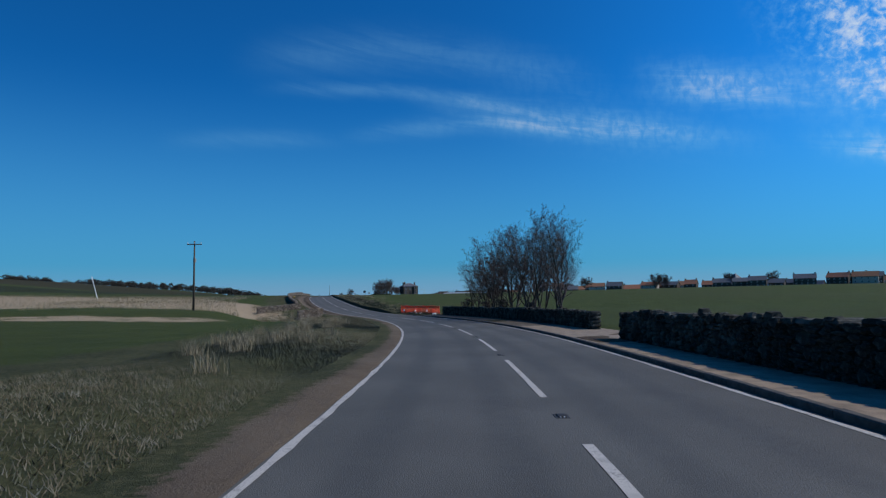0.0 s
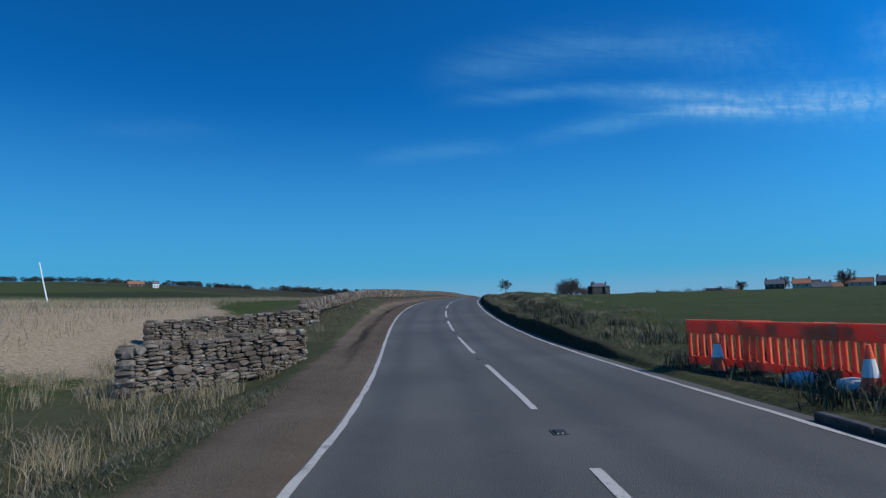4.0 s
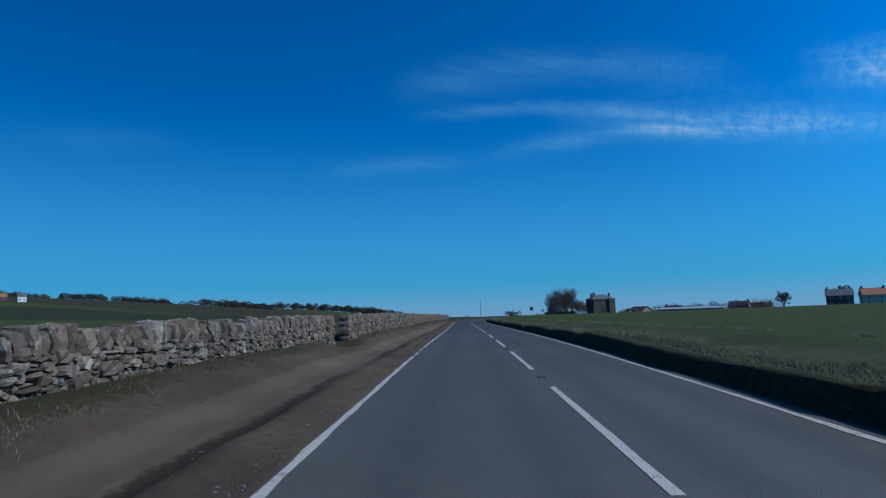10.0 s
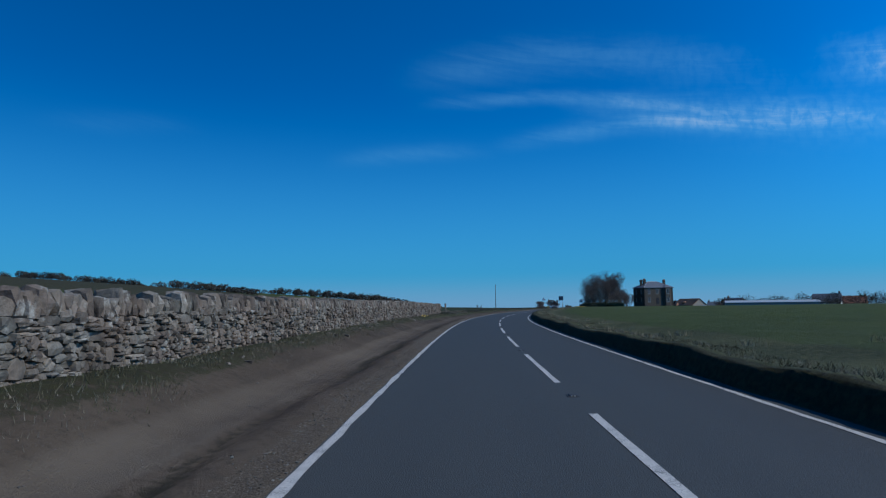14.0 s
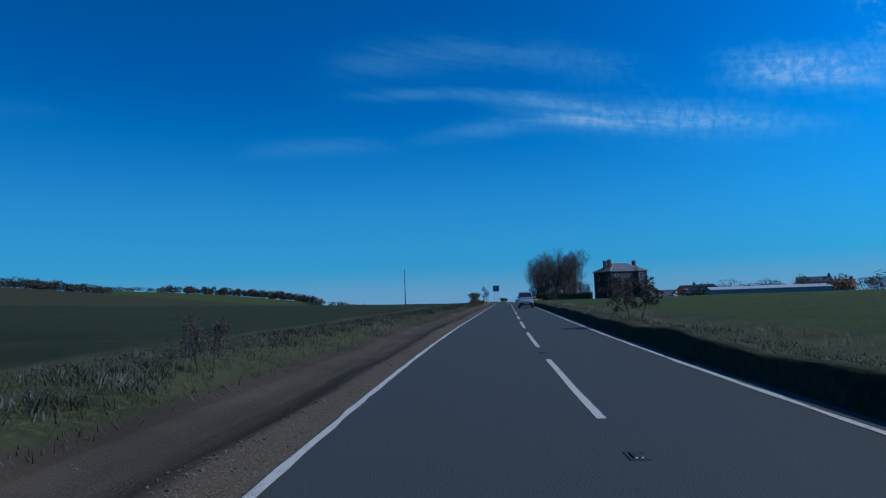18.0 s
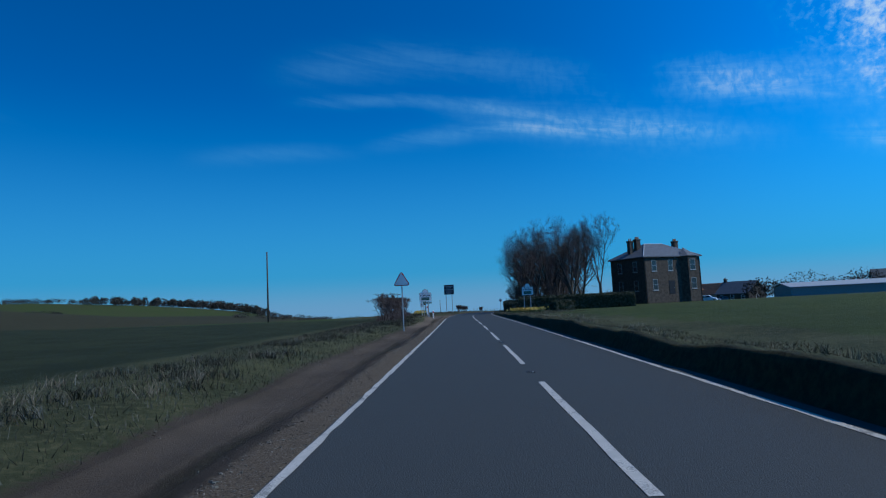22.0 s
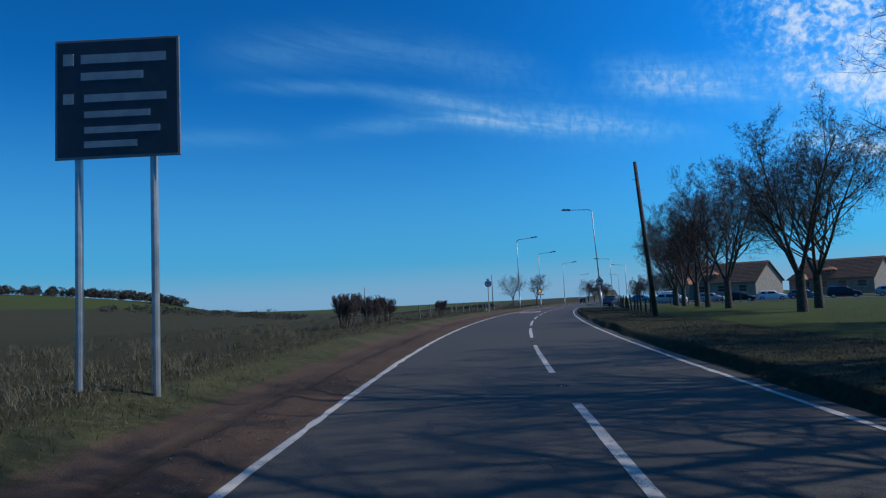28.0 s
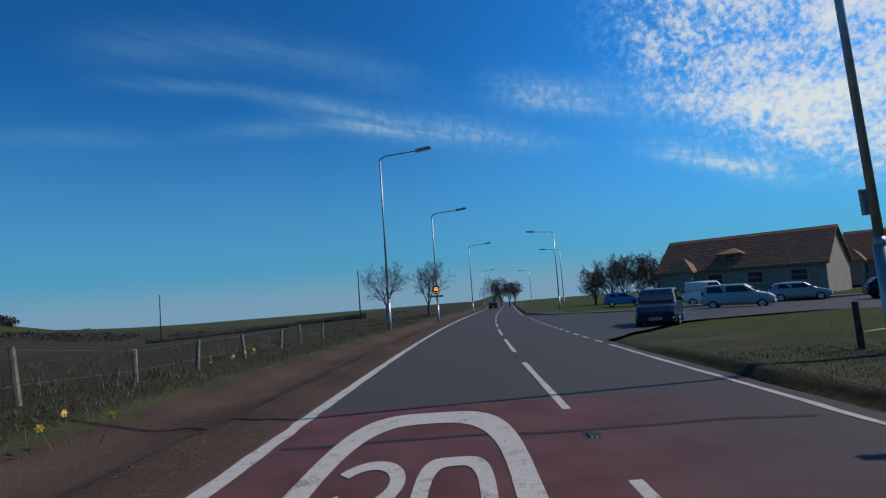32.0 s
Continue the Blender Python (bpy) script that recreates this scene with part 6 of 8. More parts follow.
for i, (x, y, h) in enumerate(((-33.9, 616, 7.6), (-29.6, 611, 7.0))):
    bare_tree(on_ground(x, y, 60 * i), 220 + i, h, "small bare verge tree with a round crown", 4, 0.85, 3, 0.2, group=VERGE, first=0.12, twig=0.010, dense=True, bole=1.8, trunk_r=0.11)
for i, (d, a, h) in enumerate(((150, 23.5, 8.5), (158, 24.2, 8.0), (150, 25.0, 7.0), (165, 25.6, 6.5))):
    x, y = -44 + d * math.sin(radians(a - 4.2)), 542 + d * math.cos(radians(a - 4.2))
    bare_tree(on_ground(x, y, 40 * i), 230 + i, h, "bare tree in a clump down the road", 4, 0.85, 3, 0.2, group="clump of trees down the road", first=0.12, twig=0.02, dense=True, bole=1.5, trunk_r=0.13)
for i, (d, a, h) in enumerate(((78, 28.3, 5.2), (80, 29.8, 6.2), (82, 31.2, 7.0), (80, 32.6, 6.8), (80, 34.2, 6.4), (76, 36.4, 5.6), (86, 38.2, 6.6))):
    x, y = -44 + d * math.sin(radians(a)), 542 + d * math.cos(radians(a))
    bare_tree(on_ground(x, y, 40 * i), 240 + i, h, "dense bare tree beside the parked cars", 5, 0.8, 3, 0.2, group="trees beside the car park", first=0.08, twig=0.016, dense=True, bole=0.5, trunk_r=0.11)

# woods and far hedges
wood_mat = plain("far_wood", (0.050, 0.045, 0.036), 0.95, 0.0, 0.35, 0.05)


def far_wood(name, az0, az1, dist, high, seed, label, origin=(-50, 250), step=7.0, thin=1.0):
    """A belt of woodland far off, as many ragged clumps of twigs."""
    rng = np.random.RandomState(seed)
    V, F, k0 = [], [], 0
    n = int(dist * radians(abs(az1 - az0)) / step)
    for i in range(n * 2):
        a = radians(rng.uniform(az0, az1))
        d = dist * rng.uniform(0.97, 1.06)
        x, y = origin[0] - d * math.sin(a), origin[1] + d * math.cos(a)
        h = high * rng.uniform(0.55, 1.1)
        z = ground_z(x, y)
        w = step * rng.uniform(0.5, 1.0) * thin
        m = 340 if dist < 400 else 110
        p = rng.normal(0, 1, (m, 3)); p /= np.linalg.norm(p, axis=1, keepdims=True)
        p *= rng.uniform(0.55, 1.0, (m, 1))
        p = p * np.array([w, w, h * 0.5]) + np.array([x, y, z + h * 0.5])
        v, f = leaf_cloud(rng, p, (0.42 if dist < 400 else 1.25) * (high / 12), 1.6)
        V += v
        F += (np.array(f) + k0).tolist()
        k0 += len(v)
    ob = from_lists(name, V, F, wood_mat)
    return tagged(ob, label, "woodland", kind="stuff")


far_wood("woodland", 18.5, 33, 1500, 19, 300, "dark belt of bare woodland on the skyline", origin=(-45, 330), step=6.5, thin=2.2)
for az0, az1, far_off in ((33, 42, 500), (41, 52, 592), (51, 70, 690)):
    far_wood("woodland", az0, az1, far_off, 6.5, 301 + az0, "dark belt of bare woodland along the hill", step=3.6, thin=1.6)
far_wood("woodland", 33, 58, 1500, 10, 311, "thin dark belt of woodland on the skyline", origin=(-45, 330), step=9, thin=1.6)
far_wood("woodland", 30, 37, 800, 5.5, 307, "thin line of hedgerow trees on the horizon", step=6, thin=0.9)
far_wood("woodland", 8, 19, 640, 5.5, 302, "thin line of hedgerow trees on the horizon", step=12, thin=0.6)
far_wood("woodland", -6, 8, 620, 4.5, 303, "thin line of hedgerow trees on the horizon", step=14, thin=0.6)
far_wood("woodland", 12, 28, 330, 4.5, 304, "scattered trees and bushes beyond the rough field", origin=(-45, 540), step=9, thin=0.7)
far_wood("woodland", -31, -16, 235, 6.0, 306, "clumps of bare trees beyond the green field", origin=(-60, 290), step=4, thin=1.5)

def field_hedge(x0, y0, x1, y1, high, seed):
    """A long trimmed hedge across a far field."""
    rng = np.random.RandomState(seed)
    n = int(math.hypot(x1 - x0, y1 - y0) / 1.2)
    bm = bmesh.new()
    rows = []
    for i in range(n + 1):
        x, y = x0 + (x1 - x0) * i / n, y0 + (y1 - y0) * i / n
        z = ground_z(x, y)
        h = high * rng.uniform(0.93, 1.05)
        prof = ((-0.75, -0.4), (-0.7, h * 0.6), (-0.45, h), (0.45, h * 0.97), (0.7, h * 0.55), (0.75, -0.4))
        rows.append([bm.verts.new((x + rng.normal(0, 0.06), y + d + rng.normal(0, 0.06), z + e)) for d, e in prof])
    for a, b in zip(rows[:-1], rows[1:]):
        for k in range(5):
            bm.faces.new((a[k], b[k], b[k + 1], a[k + 1]))
    bm.faces.new(rows[0]); bm.faces.new(rows[-1][::-1])
    root = thing("field_hedge", Matrix.Identity(4), "long low dark hedge across the rough field", "hedge")
    part("foliage", bm, wood_mat, root)


field_hedge(-78, 690, -27, 691, 1.35, 77)

blade_pale = per_piece("blade_pale", [(0.15, 0.12, 0.08), (0.25, 0.20, 0.14), (0.10, 0.085, 0.05), (0.32, 0.27, 0.20)], 0.9, 20, 0.1)
weed_green = per_piece("weed_green", [(0.021, 0.026, 0.012), (0.036, 0.041, 0.019), (0.068, 0.060, 0.034), (0.032, 0.026, 0.016)], 0.85, 20, 0.1)
# grass: verges, banks, reeds
turf("verge_grass", "short green and brown grass of the left verge", np.concatenate([scatter(0, 40, -4.3, -9, 45000, 1), scatter(40, 75, -4.5, -9.5, 42000, 101), scatter(75, 100, -6.6, -9, 5000, 2)]), 0.085, 0.008, blade_mixed, 1, 0.8)
blades("dry_grass", "tufts of tall pale dead grass on the verge", np.concatenate([scatter(0, 72, -6.0, -10, 5000, 3, 110), scatter(66, 96, -6.0, -14, 9000, 4, 60)]), 0.45, 0.006, blade_dry, 2, 0.45)
blades("reeds", "pale dry reed bed in the hollow", np.concatenate([scatter(80, 138, -16, -40, 13000, 5), scatter(86, 136, -40, -95, 9000, 55)]), 0.42, 0.014, blade_dry, 3, 0.5)
turf("wall_foot_grass", "short grass and weeds at the foot of the wall", np.concatenate([scatter(112, 301, -5.7, -7.0, 14000, 6, 30), scatter(93, 118, -5.6, -7.0, 5000, 62), scatter(88, 120, -5.4, -7.0, 6000, 61)]), 0.08, 0.008, blade_mixed, 4)
turf("wall_foot_dry", "dead grass at the foot of the wall and by the track", np.concatenate([scatter(93, 301, -5.5, -7.0, 14000, 7, 25)]), 0.065, 0.006, blade_pale, 5)
blades("field_edge_weeds", "rank green weeds along the field's edge", scatter(300, 440, -6.0, -8.4, 20000, 9, 90), 0.17, 0.010, weed_green, 6, 0.95)
turf("field_edge_grass", "short mixed grass along the field's edge", scatter(300, 440, -5.2, -8.8, 40000, 10), 0.10, 0.009, weed_green, 26)
blades("field_edge_dry", "dead stalks among the weeds of the field's edge", scatter(300, 440, -6.0, -8.6, 1500, 11, 40), 0.22, 0.006, blade_pale, 7, 1.0)
turf("bank_grass", "short grass hanging over the bank", np.concatenate([scatter(64, 452, 3.2, 4.6, 70000, 12), scatter(64, 145, 3.6, 8, 22000, 13)]), 0.08, 0.008, blade_mixed, 8, 0.9)
blades("bank_dry", "pale dead grass along the bank's top", np.concatenate([scatter(64, 150, 3.4, 9, 9000, 14, 60), scatter(150, 452, 3.4, 5.2, 5000, 15, 40), scatter(120, 260, 9, 13, 4000, 16, 60)]), 0.19, 0.007, blade_dry, 9, 0.5)
blades("gateway_dry", "bleached dead grass tufts beside the lone post", scatter(308.2, 316.5, -6.0, -8.4, 2200, 91, 45), 0.25, 0.008, blade_pale, 27, 0.9)
blades("bank_weeds", "dark rank weeds on the bank", scatter(66, 100, 3.0, 5.5, 4000, 17, 50), 0.35, 0.012, leaf_dark, 10, 0.5)
turf("village_verge_grass", "grass of the verge before the village", np.concatenate([scatter(430, 456, -5.2, -9, 20000, 18), scatter(466, 505, -5.2, -11, 20000, 19), scatter(478, 600, -5.9, -7.4, 22000, 20), scatter(440, 466, 3.0, 9, 20000, 21)]), 0.085, 0.008, blade_mixed, 11, 0.6)
blades("rough_field", "rough dead grass and reeds of the field behind the fence", np.concatenate([scatter(500, 640, -7.2, -9.5, 9000, 22, 60), scatter(500, 640, -9, -22, 16000, 122, 30), scatter(480, 520, -8, -14, 3000, 23, 40)]), 0.25, 0.007, blade_mixed, 12, 0.7)
turf("green_edge", "grass of the green's edge", np.concatenate([scatter(500, 562, 3.0, 6.5, 32000, 24)]), 0.05, 0.008, weed_green, 13, 0.9)


# crumbs of stone and broken tarmac on the shoulder
def loose_stones(name, label, pts, size, mat, seed):
    rng = np.random.RandomState(seed)
    cube = np.array([(x, y, z) for x in (-1, 1) for y in (-1, 1) for z in (-1, 1)], float) * 0.5
    quad = np.array([(0, 1, 3, 2), (4, 6, 7, 5), (0, 4, 5, 1), (2, 3, 7, 6), (0, 2, 6, 4), (1, 5, 7, 3)])
    n = len(pts)
    k = size * np.minimum(rng.gamma(2.0, 0.5, (n, 1, 1)), 2.2) * rng.uniform(0.5, 1.3, (n, 1, 3)) * np.array([1, 1, 0.6])
    v = (cube[None] + rng.normal(0, 0.16, (n, 8, 3))) * k + pts[:, None, :]
    ob = from_lists(name, v.reshape(-1, 3).tolist(), (quad[None] + np.arange(n)[:, None, None] * 8).reshape(-1, 4).tolist(), mat)
    return tagged(ob, label, "gravel", kind="stuff")


shoulder_stone = per_piece("shoulder_stone", [(0.13, 0.11, 0.088), (0.06, 0.052, 0.042), (0.21, 0.18, 0.145), (0.09, 0.07, 0.052)], 0.95, 30, 0.4)
loose_stones("shoulder_grit", "crumbled tarmac and stones along the road's edge", np.concatenate([scatter(190, 452, -3.14, -3.62, 26000, 71), scatter(84, 190, -3.14, -3.5, 5000, 72), scatter(84, 452, -3.5, -6.2, 5000, 73, 12), scatter(478, 560, -3.2, -4.1, 4000, 74)]), 0.012, shoulder_stone, 75)
loose_stones("wall_rubble", "fallen stones at the foot of the wall", scatter(95, 303, -6.1, -7.1, 420, 76, 4), 0.07, field_stone, 77)


blades("hedge_bottom", "dark brambles and dead stalks under the hedge", scatter(438, 452, -6.8, -8.2, 7000, 92, 25), 0.62, 0.010, twig_bark, 28, 0.5, category="undergrowth")
blades("hedge_weeds", "green weeds and nettles before the hedge", scatter(430, 452, -5.6, -7.4, 5000, 93, 50), 0.22, 0.016, weed_green, 29, 0.7, category="weeds")


# daffodils
def daffodils(m, n, r, seed, label):
    k_ = 1.0 if n > 20 else 0.6
    rng = np.random.RandomState(seed)
    root = thing("daffodils", m, label, "flowers")
    pts = np.stack([rng.normal(0, r, n), rng.normal(0, r * 0.5, n), np.zeros(n)], -1)
    V, F = [], []
    segs = []
    for p in pts:
        q = p + np.array([rng.normal(0, 0.06), rng.normal(0, 0.06), rng.uniform(0.24, 0.42)])
        segs.append((p, q, 0.006, 0.005))
        k = len(V)
        d = np.array([rng.normal(0, 1), -abs(rng.normal(0.6, 0.5)), rng.normal(0.1, 0.2)]); d /= np.linalg.norm(d)
        e = np.cross(d, [0, 0, 1.0]); e /= np.linalg.norm(e); g = np.cross(d, e)
        for j in range(6):
            a = j * math.pi / 3
            w = math.cos(a) * e + math.sin(a) * g
            x = -math.sin(a) * e + math.cos(a) * g
            i0 = len(V)
            V += [(q).tolist(), (q + (w * 0.05 + x * 0.03 + d * 0.01) * k_).tolist(), (q + w * 0.085 * k_).tolist(), (q + (w * 0.05 - x * 0.03 + d * 0.01) * k_).tolist()]
            F.append([i0, i0 + 1, i0 + 2, i0 + 3])
    v, f = tubes_mesh(segs)
    tagged(from_lists("stem_tuft", v, f, blade_green, root), kind="stuff")
    tagged(from_lists("bloom", V, F, petal, root, "yellow flower heads"), kind="stuff")
    return root


for i, (s, u, n, r) in enumerate(((453.6, 4.4, 80, 0.5), (453.4, 5.4, 110, 0.6), (453.6, 6.6, 90, 0.6), (451.8, 5.0, 10, 0.3), (475.3, -7.75, 80, 0.4), (123.4, -6.3, 6, 0.1), (126.5, -6.3, 8, 0.15), (130, -6.2, 6, 0.12), (286, -5.8, 8, 0.12), (452, -6.6, 8, 0.5), (556.5, -5.6, 14, 0.6), (565, -6.0, 10, 0.8))):
    daffodils(on_road(s, u, 0, 20 * i) @ Matrix.Scale((1.15, 1.15, 1.15, 1.0, 1.5)[i] if i < 5 else 1.0, 4), n, r, 400 + i, "clump of yellow daffodils in the grass")
clumps = np.concatenate([scatter(452.6, 454.6, 3.8, 7.3, 1500, 30), scatter(474.6, 476.0, -6.9, -8.5, 900, 31)])
blades("daffodil_leaves", "upright green daffodil leaves", clumps, 0.30, 0.012, blade_green, 14, 0.2)


# --- buildings ---
house_stone = plain("house_stone", (0.085, 0.068, 0.053), 0.92, 0.0, 0.35, 2.2, bumps=0.5)
harl = plain("cream_render", (0.46, 0.41, 0.33), 0.9, 0.0, 0.12, 1.5, bumps=0.3)
dull_harl = plain("drab_render", (0.33, 0.28, 0.22), 0.9, 0.0, 0.14, 1.5, bumps=0.3)
white_render = plain("white_render", (0.76, 0.75, 0.72), 0.85, 0.0, 0.08, 1.5)
slate = plain("slate", (0.115, 0.12, 0.13), 0.6, 0.0, 0.25, 3, bumps=0.2)
pantile = plain("pantile", (0.34, 0.145, 0.085), 0.8, 0.0, 0.22, 2, bumps=0.2)
brown_tile = plain("brown_tile", (0.27, 0.135, 0.075), 0.8, 0.0, 0.2, 2, bumps=0.2)
dark_glass = plain("window_glass", (0.03, 0.035, 0.04), 0.12, 0.0, 0.1, 2, 0.6)
lead = plain("lead_flashing", (0.36, 0.37, 0.38), 0.6, 0.1, 0.1, 3)
clay = plain("chimney_pot", (0.35, 0.20, 0.12), 0.85, 0.0, 0.2, 5)


def window(parent, x, z, w, h, y, face="front", frame=None, name="window"):
    """A sash window set on a wall that lies in a plane of the parent; face front: y fixed; side: x fixed."""
    fr = frame or white_paint
    def put(bm, a0, a1, z0, z1, d0, d1):
        if face == "front":
            box(bm, a0, a1, y + min(d0, d1), y + max(d0, d1), z0, z1)
        elif face == "back":
            box(bm, a0, a1, y - max(d0, d1), y - min(d0, d1), z0, z1)
        elif face == "left":
            box(bm, y + min(d0, d1), y + max(d0, d1), a0, a1, z0, z1)
        else:
            box(bm, y - max(d0, d1), y - min(d0, d1), a0, a1, z0, z1)
    bm = bmesh.new()
    t = 0.07
    for a0, a1, z0, z1 in ((x - w / 2, x - w / 2 + t, z, z + h), (x + w / 2 - t, x + w / 2, z, z + h), (x - w / 2 + t, x + w / 2 - t, z + h - t, z + h), (x - w / 2 + t, x + w / 2 - t, z, z + t), (x - w / 2 + t, x + w / 2 - t, z + h / 2 - 0.03, z + h / 2 + 0.03)):
        put(bm, a0, a1, z0, z1, -0.03, 0.05)
    ob = part(name, bm, fr, parent)
    bm = bmesh.new()
    put(bm, x - w / 2 + t, x + w / 2 - t, z + t, z + h - t, -0.004, 0.02)
    mesh_object("pane", bm, dark_glass, ob)
    bm = bmesh.new()
    put(bm, x - w / 2 - 0.08, x + w / 2 + 0.08, z - 0.10, z, -0.09, 0.05)
    mesh_object("sill", bm, lead, ob)
    return ob


def chimney(parent, x, y, z0, z1, w, d, pots=3):
    bm = bmesh.new()
    box(bm, x - w / 2, x + w / 2, y - d / 2, y + d / 2, z0, z1, 0.02)
    box(bm, x - w / 2 - 0.08, x + w / 2 + 0.08, y - d / 2 - 0.08, y + d / 2 + 0.08, z1 - 0.25, z1, 0.02)
    ob = part("chimney", bm, house_stone, parent)
    for i in range(pots):
        bm = bmesh.new()
        px = x + (i - (pots - 1) / 2) * w / pots
        tube(bm, (px, y, z1), (px, y, z1 + 0.45), 0.13, 0.10, 8)
        mesh_object("pot", bm, clay, ob)
    return ob


def hipped_roof(bm, x0, x1, y0, y1, z, rise, over=0.35, cut=0.5):
    x0, x1, y0, y1 = x0 - over, x1 + over, y0 - over, y1 + over
    dx, dy = x1 - x0, y1 - y0
    r = min(dx, dy) / 2 * cut * 2
    if dx >= dy:
        a, b = (x0 + r, (y0 + y1) / 2), (x1 - r, (y0 + y1) / 2)
    else:
        a, b = ((x0 + x1) / 2, y0 + r), ((x0 + x1) / 2, y1 - r)
    c = [bm.verts.new(p) for p in ((x0, y0, z), (x1, y0, z), (x1, y1, z), (x0, y1, z))]
    d = [bm.verts.new((p[0], p[1], z - 0.16)) for p in ((x0, y0), (x1, y0), (x1, y1), (x0, y1))]
    ra, rb = bm.verts.new((*a, z + rise)), bm.verts.new((*b, z + rise))
    if dx >= dy:
        fs = [(c[0], c[1], rb, ra), (c[1], c[2], rb), (c[2], c[3], ra, rb), (c[3], c[0], ra)]
    else:
        fs = [(c[0], c[1], ra), (c[1], c[2], rb, ra), (c[2], c[3], rb), (c[3], c[0], ra, rb)]
    for f in fs:
        bm.faces.new(f)
    for k in range(4):
        bm.faces.new((d[k], d[(k + 1) % 4], c[(k + 1) % 4], c[k]))
    bm.faces.new(d[::-1])
    return Vector((*a, z + rise)), Vector((*b, z + rise))


def big_house(m):
    root = thing("house", m, "two-storey dark stone house with hipped slate roof and tall chimneys", "house")
    W, D, H = 13.6, 9.2, 6.9
    bm = bmesh.new()
    box(bm, 0, W, 0, D, -2.6, H)
    part("wall", bm, house_stone, root)
    bm = bmesh.new()
    a, b = hipped_roof(bm, 0, W, 0, D, H, 2.7)
    roof = part("roof", bm, slate, root)
    bm = bmesh.new()
    tube(bm, a + Vector((0, 0, 0.03)), b + Vector((0, 0, 0.03)), 0.11, 0.11, 8)
    for c, e in (((-0.3, -0.3, H), a), ((W + 0.3, -0.3, H), b), ((-0.3, D + 0.3, H), a), ((W + 0.3, D + 0.3, H), b)):
        tube(bm, Vector(c) + Vector((0, 0, 0.04)), e + Vector((0, 0, 0.03)), 0.09, 0.09, 8)
    mesh_object("ridge", bm, lead, roof)
    # canted bay with its own little roof, at the right of the front
    bm = bmesh.new()
    pts = [(8.6, 0.0), (9.5, -1.1), (11.6, -1.1), (12.5, 0.0)]
    lo = [bm.verts.new((x, y, -2.6)) for x, y in pts]
    hi = [bm.verts.new((x, y, H - 0.1)) for x, y in pts]
    for k in range(3):
        bm.faces.new((lo[k], lo[k + 1], hi[k + 1], hi[k]))
    bm.faces.new(hi)
    part("bay", bm, house_stone, root)
    bm = bmesh.new()
    tip = bm.verts.new((10.55, 1.0, H + 1.7))
    e = [bm.verts.new((x * 1.0 + (x - 10.55) * 0.12, y - 0.22, H - 0.05)) for x, y in pts]
    for k in range(3):
        bm.faces.new((e[k], e[k + 1], tip))
    part("bay_roof", bm, slate, root)
    for x, z in ((2.3, 0.7), (2.3, 4.2), (6.2, 4.2)):
        window(root, x, z, 1.15, 2.0, 0, frame=grey_paint)
    for z in (0.7, 4.2):
        window(root, 10.55, z, 1.3, 2.0, -1.1, frame=grey_paint)
    for y, z in ((2.4, 0.7), (6.6, 0.7), (2.4, 4.2), (6.6, 4.2)):
        window(root, y, z, 1.1, 1.9, 0, "left", frame=grey_paint)
    bm = bmesh.new()
    box(bm, 5.5, 6.9, -0.06, 0.05, -0.1, 2.4, 0.02)
    door = part("door", bm, black_paint, root)
    bm = bmesh.new()
    box(bm, 6.65, 6.72, -0.12, -0.06, 1.0, 1.12, 0.01)
    mesh_object("handle", bm, galv, door)
    chimney(root, 1.6, D * 0.55, H - 0.2, H + 3.4, 0.9, 0.8, 2)
    chimney(root, 2.9, D * 0.5, H + 0.5, H + 3.7, 1.0, 0.8, 3)
    chimney(root, W - 1.3, D * 0.5, H - 0.2, H + 3.3, 0.9, 0.9, 3)
    for x in (0.15, W - 0.15):
        bm = bmesh.new()
        tube(bm, (x, -0.08, -2.3), (x, -0.08, H - 0.15), 0.05, 0.05, 8)
        part("downpipe", bm, black_paint, root)
    return root


big_house(on_ground(-29.0, 485.0, 24.5, 1.6) @ Matrix.Scale(0.95, 4))


